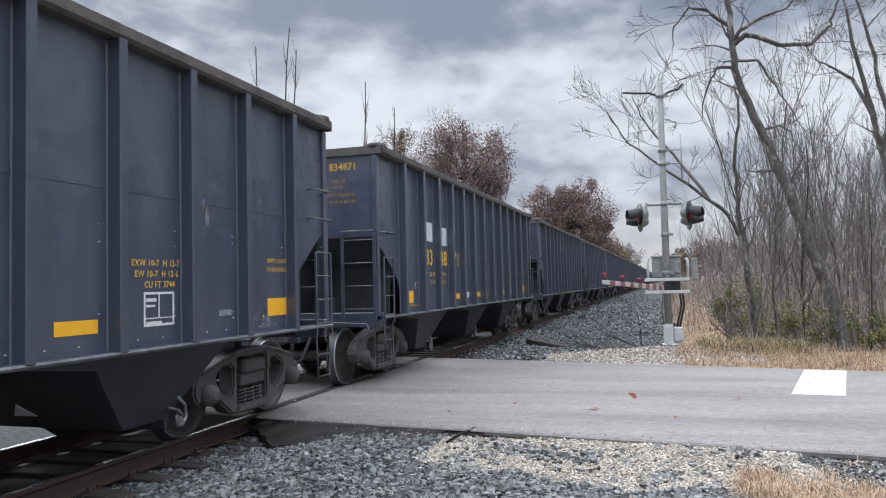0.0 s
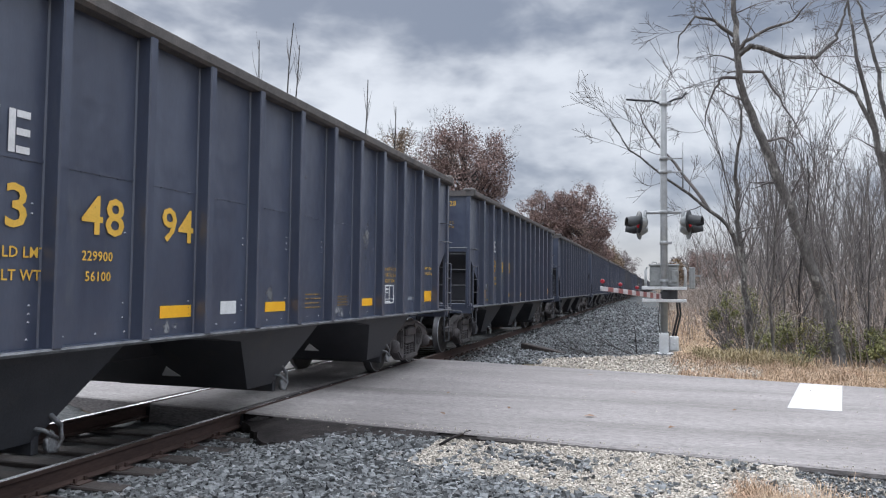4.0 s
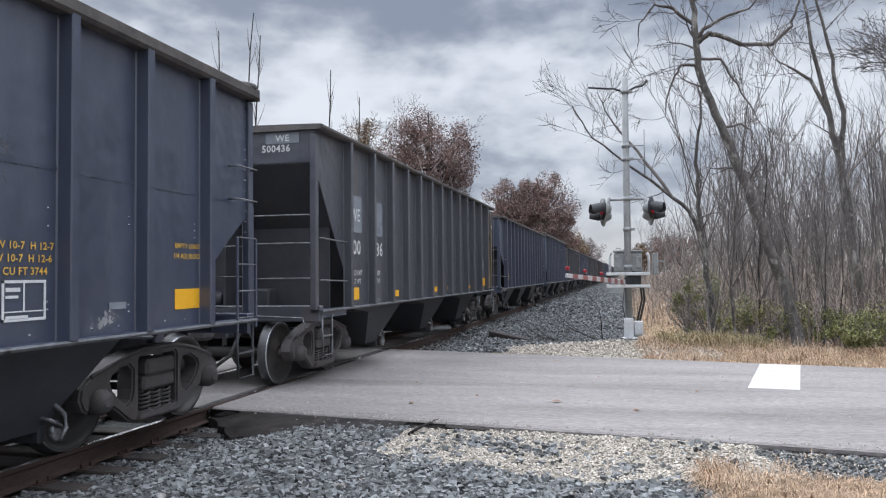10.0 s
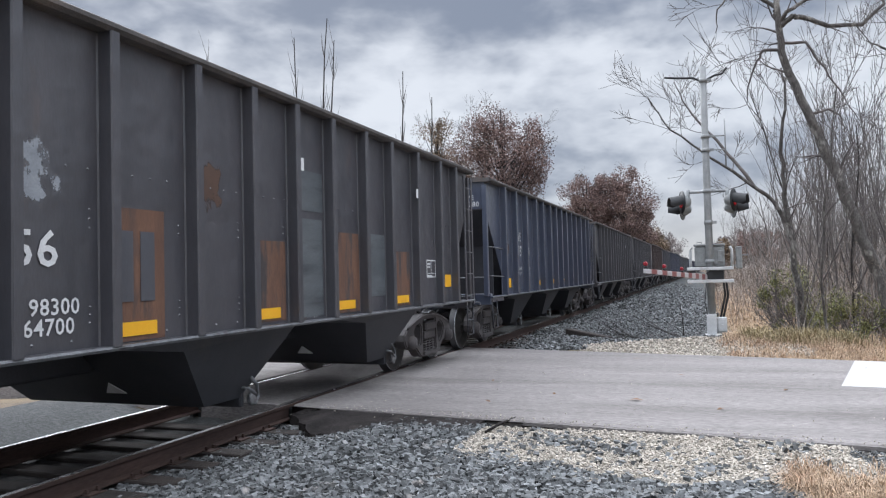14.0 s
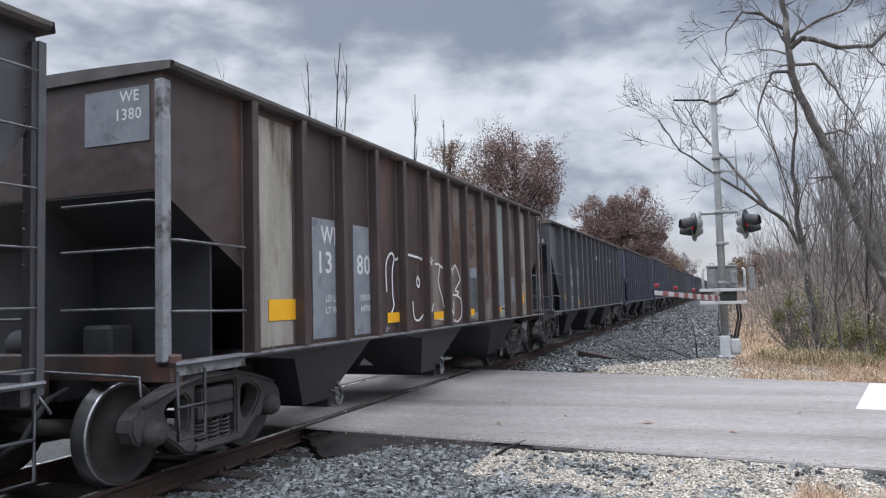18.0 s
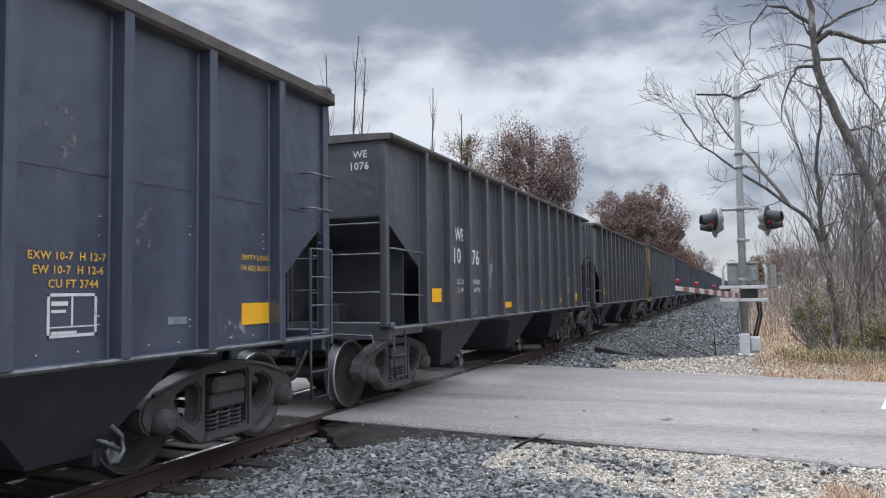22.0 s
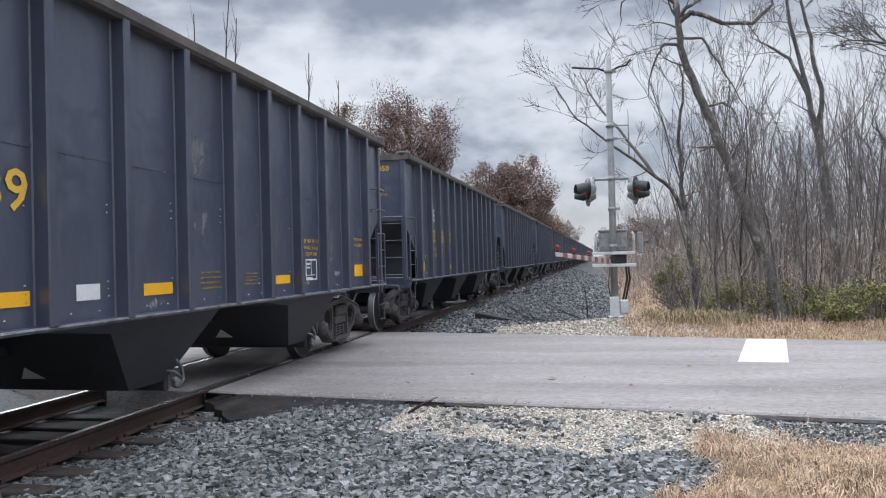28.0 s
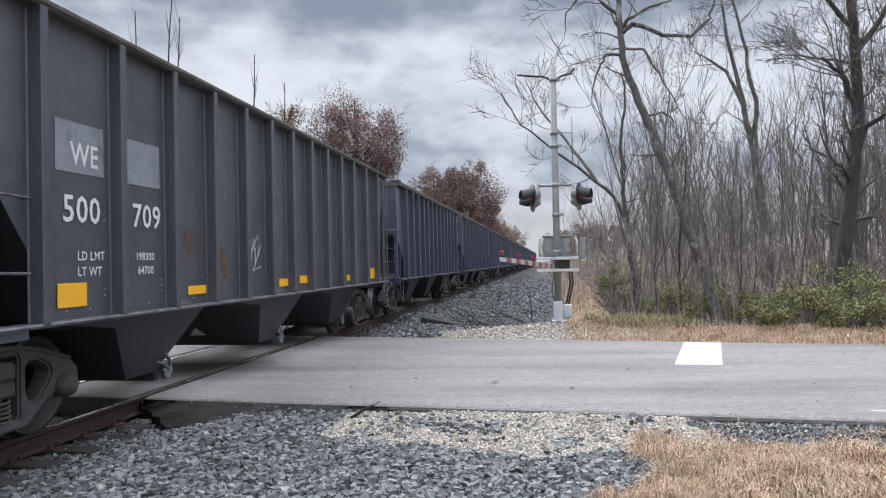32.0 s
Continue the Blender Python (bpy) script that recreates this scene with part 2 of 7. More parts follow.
PRINT = material("faded_yellow_print", (0.22, 0.14, 0.045), (0.34, 0.22, 0.06), 0.7, 0, 30, 120, 0, 0.002, 0.1, (0.06, 0.05, 0.04), (0.48, 0.58), 45)
PATCHMAT = material("pale_overpaint", (0.17, 0.19, 0.22), (0.25, 0.27, 0.30), 0.6, 0, 4, 60, 0.1, 0.003, 0.1, (0.09, 0.10, 0.115), (0.56, 0.75), 5)
GRAFFITI = material("faded_spray_paint", (0.20, 0.36, 0.42), (0.42, 0.52, 0.56), 0.6, 0, 6, 60)
ASPHALT = material("worn_asphalt", (0.160, 0.147, 0.143), (0.218, 0.202, 0.197), 0.92, 0, 1.2, 70, 0.8, 0.006, 0.40, (0.124, 0.113, 0.109), (0.50, 0.70), 0.8, (0.20, 1.1, 1), spec=0.25)
TARMAC = material("dark_fresh_tarmac", (0.020, 0.018, 0.018), (0.046, 0.041, 0.040), 0.92, 0, 3.0, 120, 0.8, 0.015, 0.3, (0.062, 0.054, 0.050), (0.56, 0.72), 5.0, spec=0.04)
ROADPAINT = material("white_road_paint", (0.33, 0.32, 0.316), (0.42, 0.406, 0.402), 0.75, 0, 9, 120, 0.3, 0.003, 0.12, (0.38, 0.36, 0.355), (0.62, 0.8), 6)
STONE = material("grey_ballast_stone", (0.052, 0.055, 0.057), (0.158, 0.163, 0.166), 0.8, 0, 14, 120, 0.4, 0.004, 0.2, (0.26, 0.235, 0.215), (0.60, 0.78), 5, island=0.85)
# kept darker than its stones: the shade in their gaps is painted here
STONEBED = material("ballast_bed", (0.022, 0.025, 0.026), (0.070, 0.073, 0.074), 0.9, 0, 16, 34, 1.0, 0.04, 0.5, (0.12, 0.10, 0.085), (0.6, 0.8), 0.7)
PEBBLE = material("pale_limestone_chips", (0.275, 0.246, 0.208), (0.41, 0.374, 0.322), 0.9, 0, 16, 120, 0.3, 0.004, 0.2, (0.17, 0.15, 0.13), (0.58, 0.78), 3, island=0.35)
PEBBLEBED = material("limestone_dust", (0.235, 0.202, 0.160), (0.34, 0.300, 0.245), 0.95, 0, 9, 50, 0.7, 0.02, 0.35, (0.13, 0.11, 0.095), (0.55, 0.75), 2)
SOIL = material("leaf_litter_soil", (0.085, 0.062, 0.040), (0.17, 0.125, 0.075), 0.95, 0, 2.0, 25, 0.8, 0.04, 0.35, (0.10, 0.09, 0.04), (0.55, 0.75), 0.4)
STRAW = material("dry_straw_grass", (0.245, 0.165, 0.104), (0.48, 0.36, 0.25), 0.85, 0, 3, 40, 0, 0.01, 0.1, (0.25, 0.135, 0.078), (0.52, 0.72), 1.6, island=0.45)
OLIVEGRASS = material("olive_dry_grass", (0.165, 0.130, 0.066), (0.33, 0.262, 0.145), 0.85, 0, 2, 40, 0, 0.01, 0.1, (0.12, 0.12, 0.05), (0.52, 0.72), 0.8, island=0.45)
STRAWBED = material("matted_dry_grass", (0.14, 0.092, 0.05), (0.30, 0.205, 0.11), 0.95, 0, 6, 40, 0.9, 0.04, 0.35, (0.10, 0.07, 0.05), (0.55, 0.75), 1.5)
RAILRUST = material("rusty_rail_side", (0.045, 0.028, 0.024), (0.080, 0.048, 0.039), 0.85, 0.1, 5, 60, 0.3, 0.004, 0.2, (0.16, 0.10, 0.06), (0.62, 0.78), 3, (1, 0.2, 1))
RAILTOP = material("polished_rail_head", (0.42, 0.42, 0.43), (0.55, 0.55, 0.56), 0.25, 0.9, 4, 60, 0.03)
TIEMAT = material("weathered_tie_wood", (0.022, 0.018, 0.017), (0.052, 0.041, 0.036), 0.9, 0, 4, 50, 0.6, 0.01, 0.25, (0.085, 0.068, 0.058), (0.62, 0.8), 3, (0.3, 3, 3))
GALV = material("galvanised_steel", (0.20, 0.208, 0.212), (0.31, 0.318, 0.322), 0.55, 0.15, 6, 60, 0.1, 0.003, 0.1, (0.30, 0.30, 0.29), (0.58, 0.76), 3)
BOXGREY = material("weathered_grey_housing", (0.20, 0.21, 0.21), (0.33, 0.34, 0.34), 0.6, 0.1, 4, 50, 0.15, 0.003, 0.12, (0.11, 0.11, 0.11), (0.55, 0.72), 4)
WHITEBAR = material("pale_painted_channel", (0.45, 0.46, 0.47), (0.60, 0.61, 0.62), 0.55, 0, 6, 60, 0.1, 0.003, 0.1, (0.30, 0.30, 0.29), (0.58, 0.76), 5)
BLACKM = material("matt_black_metal", (0.012, 0.013, 0.015), (0.022, 0.023, 0.026), 0.6, 0, 6, 60, 0.1)
WHITEM = material("white_gate_sheeting", (0.40, 0.39, 0.40), (0.52, 0.51, 0.52), 0.5, 0, 6, 60, 0.05)
REDM = material("red_gate_sheeting", (0.19, 0.062, 0.060), (0.27, 0.09, 0.085), 0.5, 0, 6, 60, 0.05)
LENS = material("red_lens", (0.30, 0.012, 0.02), (0.42, 0.02, 0.03), 0.2, 0, 6, 60, 0, glow=0.25)
LAMPLIT = material("lit_red_lens", (0.20, 0.016, 0.026), (0.30, 0.03, 0.04), 0.25, 0, 6, 60, 0, glow=0.03)
RUBBER = material("black_rubber", (0.012, 0.012, 0.013), (0.025, 0.025, 0.026), 0.8, 0, 9, 60, 0.2)
BARK = material("grey_bark", (0.055, 0.050, 0.047), (0.140, 0.130, 0.123), 0.95, 0, 6, 24, 0.9, 0.03, 0.3, (0.30, 0.285, 0.265), (0.55, 0.66), 3.5, (1.6, 1.6, 0.7))
BARKDARK = material("dark_bark", (0.024, 0.022, 0.022), (0.060, 0.054, 0.052), 0.95, 0, 5, 30, 0.7, 0.02, 0.2, (0.13, 0.12, 0.11), (0.62, 0.8), 2, (2, 2, 0.5))
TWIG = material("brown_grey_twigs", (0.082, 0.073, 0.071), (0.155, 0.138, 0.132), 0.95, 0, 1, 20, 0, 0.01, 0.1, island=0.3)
# paler twigs for the far woods: distance haze is put into the colour
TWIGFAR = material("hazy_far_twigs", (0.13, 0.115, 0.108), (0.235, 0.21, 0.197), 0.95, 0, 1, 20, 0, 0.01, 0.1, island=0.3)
# russet leaf colour, greyed and lightened with a little painted haze
LEAFRED = material("russet_oak_leaves", (0.150, 0.102, 0.094), (0.265, 0.183, 0.162), 0.85, 0, 0.5, 10, 0, 0.01, 0.1, (0.17, 0.135, 0.10), (0.56, 0.7), 0.3, island=0.4)
LEAFTAN = material("tan_thinning_leaves", (0.15, 0.105, 0.070), (0.25, 0.185, 0.125), 0.85, 0, 0.5, 10, 0, 0.01, 0.1, island=0.4)
BRUSH = material("dead_brush", (0.168, 0.138, 0.121), (0.30, 0.25, 0.215), 0.95, 0, 0.5, 20, 0, 0.01, 0.1, (0.115, 0.095, 0.088), (0.5, 0.7), 0.25, island=0.35)
# lighter, greyer leaves down the line; the haze is in their colour
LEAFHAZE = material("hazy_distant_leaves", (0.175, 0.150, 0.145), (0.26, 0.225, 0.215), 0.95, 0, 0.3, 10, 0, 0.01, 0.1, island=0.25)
LEAFGREEN = material("late_green_leaves", (0.112, 0.124, 0.044), (0.235, 0.228, 0.088), 0.8, 0, 0.6, 10, 0, 0.01, 0.1, (0.17, 0.135, 0.05), (0.55, 0.7), 0.6, island=0.45)
LEAFRUST = material("russet_dry_leaf", (0.30, 0.115, 0.06), (0.42, 0.18, 0.10), 0.8, 0, 9, 60, 0.1)
DEBRISM = material("dead_leaf", (0.12, 0.065, 0.035), (0.22, 0.12, 0.06), 0.8, 0, 9, 60, 0.1)


def smear(name, low, high, wisp=7.0, cover=0.5):
    """Paint that has worn or run: ragged cover that thins out towards the rim of its patch."""
    m = material(name, low, high, 0.6, 0, 4, 60, 0.1, 0.003, 0.1)
    n, l = m.node_tree.nodes, m.node_tree.links
    tc = n.new("ShaderNodeTexCoord")
    xyz = n.new("ShaderNodeSeparateXYZ")
    l.new(tc.outputs["Generated"], xyz.inputs[0])

    def calc(op, a, b=None):
        q = n.new("ShaderNodeMath")
        q.operation = op
        for slot, v in enumerate((a, b)):
            if isinstance(v, float):
                q.inputs[slot].default_value = v
            elif v is not None:
                l.new(v, q.inputs[slot])
        return q.outputs[0]

    def side(v):
        return calc("POWER", calc("ABSOLUTE", calc("MULTIPLY", calc("SUBTRACT", v, 0.5), 2.0)), 2.5)
    rim = calc("ADD", side(xyz.outputs[1]), side(xyz.outputs[2]))
    mp = n.new("ShaderNodeMapping")
    mp.inputs["Scale"].default_value = (1, 1, 0.7)
    l.new(tc.outputs["Object"], mp.inputs["Vector"])
    l.new(n.new("ShaderNodeObjectInfo").outputs["Random"], mp.inputs["Location"])
    t = n.new("ShaderNodeTexNoise")
    t.inputs["Scale"].default_value, t.inputs["Detail"].default_value, t.inputs["Roughness"].default_value = wisp, 8.0, 0.68
    l.new(mp.outputs[0], t.inputs["Vector"])
    r = n.new("ShaderNodeMapRange")
    l.new(calc("SUBTRACT", calc("ADD", calc("MULTIPLY", calc("SUBTRACT", t.outputs["Fac"], 0.5), 2.6), cover + 0.5), calc("MULTIPLY", rim, 0.55)), r.inputs[0])
    r.inputs[1].default_value, r.inputs[2].default_value = 0.50, 0.62
    l.new(r.outputs[0], n["Principled BSDF"].inputs["Alpha"])
    return m


SMEAR = {"white": smear("worn_white_smear", (0.42, 0.43, 0.45), (0.62, 0.63, 0.65), 6.0, 0.22), "pale": smear("worn_pale_smear", (0.20, 0.22, 0.25), (0.34, 0.36, 0.39), 6.0, 0.16),
         "rust": smear("rust_bloom", (0.066, 0.040, 0.031), (0.115, 0.066, 0.045), 3.5, 0.16), "scuff": smear("scuffed_edge", (0.16, 0.165, 0.175), (0.30, 0.305, 0.315), 12.0, 0.04),
         "grey": smear("chalky_bloom", (0.10, 0.105, 0.115), (0.16, 0.165, 0.175), 5.0, 0.02)}

# ---- mesh helpers ----
def obj(name, bm, mat, parent=None, m=None, label=""):
    me = bpy.data.meshes.new(name)
    bm.to_mesh(me)
    bm.free()
    for one in (mat if isinstance(mat, (list, tuple)) else (mat,)):
        me.materials.append(one)
    ob = new(name, me)
    if parent:
        ob.parent = parent
    if m is not None:
        ob.matrix_basis = m
    if label:
        ob["label"] = label
    return ob


def part(name, bm, mat, parent, label="", m=None):
    return obj(name, bm, mat, parent, m, label)


def again(ob, m, parent=None):
    """One more object on the same mesh."""
    o = new(ob.name.split(".")[0], ob.data)
    o.parent, o.matrix_basis = parent or ob.parent, m
    if ob.get("label"):
        o["label"] = ob["label"]
    return o


def empty(name, m=None):
    e = new(name)
    e.empty_display_size = 0.3
    if m is not None:
        e.matrix_basis = m
    return e


def box(bm, x0, x1, y0, y1, z0, z1, bevel=0.0, mi=0):
    v = [bm.verts.new((x, y, z)) for x in (x0, x1) for y in (y0, y1) for z in (z0, z1)]
    f = [bm.faces.new([v[i] for i in q]) for q in ((0, 1, 3, 2), (4, 6, 7, 5), (0, 4, 5, 1), (2, 3, 7, 6), (0, 2, 6, 4), (1, 5, 7, 3))]
    for q in f:
        q.material_index = mi
    if bevel:
        edges = list({e for q in f for e in q.edges})
        bmesh.ops.bevel(bm, geom=edges, offset=bevel, segments=1, affect="EDGES")
    return bm


def prism(bm, outline, axis, a, b, bevel=0.0, mi=0):
    """An outline in the plane across the axis, drawn out from a to b."""
    def at(p, d):
        return {"x": (d, p[0], p[1]), "y": (p[0], d, p[1]), "z": (p[0], p[1], d)}[axis]
    lo = [bm.verts.new(at(p, a)) for p in outline]
    hi = [bm.verts.new(at(p, b)) for p in outline]
    k = len(outline)
    f = [bm.faces.new(lo), bm.faces.new(hi[::-1])]
    for i in range(k):
        f.append(bm.faces.new((lo[i], hi[i], hi[(i + 1) % k], lo[(i + 1) % k])))
    for q in f:
        q.material_index = mi
    bmesh.ops.recalc_face_normals(bm, faces=f)
    if bevel:
        bmesh.ops.bevel(bm, geom=list({e for q in f[:2] for e in q.edges}), offset=bevel, segments=1, affect="EDGES")
    return bm


def tube(bm, points, radius, sides=6, mi=0, closed=True):
    """A round bar along points; radius is one number or one a point."""
    pts = [Vector(p) for p in points]
    rad = radius if isinstance(radius, (list, tuple)) else [radius] * len(pts)
    rings = []
    for i, p in enumerate(pts):
        d = (pts[min(i + 1, len(pts) - 1)] - pts[max(i - 1, 0)]).normalized()
        u = d.cross(Vector((0, 0, 1)) if abs(d.z) < 0.9 else Vector((1, 0, 0))).normalized()
        w = d.cross(u)
        rings.append([bm.verts.new(p + rad[i] * (math.cos(6.2832 * k / sides) * u + math.sin(6.2832 * k / sides) * w)) for k in range(sides)])
    faces = []
    for a, b in zip(rings, rings[1:]):
        for k in range(sides):
            faces.append(bm.faces.new((a[k], a[(k + 1) % sides], b[(k + 1) % sides], b[k])))
    if closed:
        faces.append(bm.faces.new(rings[0][::-1]))
        faces.append(bm.faces.new(rings[-1]))
    for f in faces:
        f.material_index, f.smooth = mi, True
    return bm


def lathe(bm, profile, axis, sides=28, centre=(0, 0, 0), mats=None):
    """Profile of (along, radius) turned round an axis."""
    rings = []
    for a, r in profile:
        ring = []
        for k in range(sides):
            c, s = r * math.cos(6.28319 * k / sides), r * math.sin(6.28319 * k / sides)
            p = {"x": (a, c, s), "y": (c, a, s), "z": (c, s, a)}[axis]
            ring.append(bm.verts.new((p[0] + centre[0], p[1] + centre[1], p[2] + centre[2])))
        rings.append(ring)
    faces = []
    for i, (a, b) in enumerate(zip(rings, rings[1:])):
        for k in range(sides):
            f = bm.faces.new((a[k], a[(k + 1) % sides], b[(k + 1) % sides], b[k]))
            f.smooth = True
            f.material_index = mats[i] if mats else 0
            faces.append(f)
    faces += [bm.faces.new(rings[0][::-1]), bm.faces.new(rings[-1])]
    bmesh.ops.recalc_face_normals(bm, faces=faces)
    return bm


def BM():
    return bmesh.new()


def cloud_mesh(name, verts, faces, mat, label, category, smooth=False):
    """One object of many small pieces."""
    me = bpy.data.meshes.new(name)
    me.from_pydata(np.asarray(verts).tolist() if not isinstance(verts, list) else verts, [], faces if isinstance(faces, list) else np.asarray(faces).tolist())
    me.materials.append(mat)
    if smooth:
        me.polygons.foreach_set("use_smooth", [True] * len(me.polygons))
    me.update()
    return tagged(new(name, me), label, category, kind="stuff")


TEXTS = {}


def letters(text, height):
    """A flat mesh of the text, capitals of that height, from the lower left corner."""
    key = (text, round(height, 3))
    if key not in TEXTS:
        cu = bpy.data.curves.new("letters", "FONT")
        cu.body, cu.size, cu.resolution_u = text, height / 0.7, 2
        cu.space_character = 1.06
        cu.offset = 0.018 * height
        tmp = new("letters", cu)
        bpy.context.view_layer.update()
        me = bpy.data.meshes.new_from_object(tmp)
        bpy.data.objects.remove(tmp)
        bpy.data.curves.remove(cu)
        TEXTS[key] = me
    return TEXTS[key]


def write(name, text, height, mat, parent, m, label="", wide=1.0):
    src = letters(text, height)
    me = TEXTS.get((src.name, mat.name))
    if me is None:
        me = src.copy()
        me.materials.clear()
        me.materials.append(mat)
        TEXTS[(src.name, mat.name)] = me
    o = new(name, me)
    o.parent, o.matrix_basis = parent, m @ Matrix.Diagonal((wide, 1, 1, 1))
    if label:
        o["label"] = label
    return o


# ---- the lie of the land ----
XC, SKEW = -5.78, 0.006          # the track's middle line at y 5, and how it drifts with y; the rail heads are at z 0


def xc(y):
    return XC + SKEW * (y - 5.0)


def on_track(y):
    """A pose on the middle line, facing along it."""
    return pose(xc(y), y, 0, 0, 0, -math.degrees(math.atan(SKEW)))



FAR_EDGE = lambda x: 14.36 - 0.215 * x
NEAR_EDGE = lambda x: 7.56 - 0.125 * x


def smooth(a, b, v):
    t = min(1.0, max(0.0, (v - a) / (b - a)))
    return t * t * (3 - 2 * t)


def land(x, y):
    """The height of the bare ground."""
    d = abs(x - xc(y))
    bank = -0.20 - 0.75 * smooth(1.9, 4.6, d) + 0.45 * smooth(5.0, 8.0, d)
    nearby = -0.255 + 0.17 * smooth(1.3, 2.5, d) - 0.04 * smooth(2.6, 4.2, d)
    past = smooth(17.5, 23.0, y)
    before = smooth(1.0, -6.0, y) if x < 2 else 0.0
    base = nearby * (1 - past) + bank * past
    if x < XC - 3:
        base -= 0.3 * smooth(3, 8, XC - x) * smooth(0, 1, 1)
    if x > XC + 2:
        base += 0.02 * noise.noise(Vector((x * 0.7, y * 0.7, 0))) + 0.12 * smooth(20, 60, y) * noise.noise(Vector((x * 0.1, y * 0.1, 3)))
    # a low hump of grass close by
    base += 0.05 * smooth(0.2, 1.2, x) * smooth(7.2, 6.6, y) * noise.noise(Vector((x * 2.3, y * 2.3, 5)))
    base += 0.10 * math.exp(-(((x - 1.9) / 1.3) ** 2 + ((y - 5.2) / 1.0) ** 2))
    # the gravel pad round the signal
    base += 0.13 * math.exp(-(((x - 0.0) / 1.5) ** 2 + ((y - 17.3) / 1.5) ** 2))
    # built up along the edge of the road
    base += 0.05 * smooth(-2.2, -1.0, x) * math.exp(-(((NEAR_EDGE(x) - y) / 0.55) ** 2))
    inside = smooth(NEAR_EDGE(x) - 0.0, NEAR_EDGE(x) + 0.5, y) * (1 - smooth(FAR_EDGE(x) - 0.5, FAR_EDGE(x) - 0.0, y))
    return base * (1 - inside) + min(base, -0.30) * inside


def sheet(name, xs, ys, mat, lift=0.0, keep=None, label="", kind="structure", category="ground"):
    """A ground sheet over a grid of lines."""
    bm = BM()
    grid = [[bm.verts.new((x, y, land(x, y) + lift)) for y in ys] for x in xs]
    for i in range(len(xs) - 1):
        for j in range(len(ys) - 1):
            if keep is None or keep((xs[i] + xs[i + 1]) / 2, (ys[j] + ys[j + 1]) / 2):
                bm.faces.new((grid[i][j], grid[i + 1][j], grid[i + 1][j + 1], grid[i][j + 1])).smooth = True
    bmesh.ops.delete(bm, geom=[v for v in bm.verts if not v.link_faces], context="VERTS")
    return tagged(obj(name, bm, mat), label, category, kind=kind)


def lines(*spans):
    out = []
    for a, b, k in spans:
        out += [a + (b - a) * i / k for i in range(k)]
    return out + [spans[-1][1]]


GX = lines((-1500, -60, 8), (-60, -14, 14), (-14, -2, 36), (-2, 8, 30), (8, 30, 22), (30, 80, 14), (80, 1500, 8))
GY = lines((-1500, -40, 8), (-40, 0, 10), (0, 9, 36), (9, 14, 8), (14, 24, 44), (24, 60, 36), (60, 160, 24), (160, 1500, 10))
sheet("ground", GX, GY, SOIL, 0.0, None, "brown leaf-strewn soil under the woods and verges", category="ground")


def wobble(x, y, s=1.0):
    return noise.noise(Vector((x * s, y * s, 7.7)))


def on_straw(x, y):
    if y < NEAR_EDGE(x):
        return x > 0.25 + 0.34 * max(0.0, y - 5.2) + 0.45 * wobble(x, y, 1.5) and (y < 3.4 or wobble(x, y, 2.1) > -0.42) and y < NEAR_EDGE(x) - 1.05 + 0.30 * wobble(x, y, 2.2)
    return x > 0.3 + 0.3 * wobble(x, y, 1) and FAR_EDGE(x) + 0.05 < y < FAR_EDGE(x) + 3.4 + 1.2 * wobble(x, y, 0.5) + (30 * smooth(3.2, 1.4, x) if x > 0.75 + 0.3 * wobble(x, y, 1.1) else -0.6)


def on_ballast(x, y):
    d = abs(x - xc(y)) + 0.35 * wobble(x, y, 0.9)
    if NEAR_EDGE(x) - 0.02 < y < FAR_EDGE(x) + 0.02:
        return False
    if y <= NEAR_EDGE(x):
        return XC - 3.2 < x < 9 and not on_straw(x, y)
    return d < 3.0 + 3.0 * smooth(15.5, 18, y)


BX = lines((XC - 6.4, XC + 2, 22), (XC + 2, 1.6, 50), (1.6, 9, 30))
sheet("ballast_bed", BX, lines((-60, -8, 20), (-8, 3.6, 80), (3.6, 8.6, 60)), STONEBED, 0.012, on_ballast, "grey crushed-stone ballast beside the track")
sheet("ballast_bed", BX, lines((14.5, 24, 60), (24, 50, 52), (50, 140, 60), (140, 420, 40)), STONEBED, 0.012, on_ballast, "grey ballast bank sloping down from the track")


def on_chips(x, y):
    if y < NEAR_EDGE(x):
        return -2.3 < x < 1.25 + 0.3 * wobble(x, y, 2) and y > 6.15 + 0.35 * abs(x + 0.6) * (0.25 if x > -0.6 else 0.9) + 0.18 * wobble(x, y, 2.3)
    return ((x + 0.35) / 2.3) ** 2 + ((y - 16.0) / 1.5) ** 2 < 1 + 0.3 * wobble(x, y, 1.5) and y > FAR_EDGE(x)


sheet("gravel_patch", lines((-2.6, 2.0, 46)), lines((5.6, 8.2, 30)), PEBBLEBED, 0.024, on_chips, "pale limestone gravel along the road edge")
sheet("gravel_patch", lines((-3.0, 2.2, 40)), lines((14.2, 18.0, 32)), PEBBLEBED, 0.024, on_chips, "pale gravel pad round the crossing signal")


sheet("grass_verge", lines((-0.4, 8, 70), (8, 40, 24)), lines((-8, 3, 70), (3, 7.6, 46)), STRAWBED, 0.03, on_straw, "matted dry straw-coloured grass by the road")
sheet("grass_verge", lines((-0.2, 8, 40), (8, 45, 30)), lines((4, 14, 16), (14, 24, 40), (24, 50, 20)), STRAWBED, 0.03, on_straw, "dry straw-coloured verge before the woods")


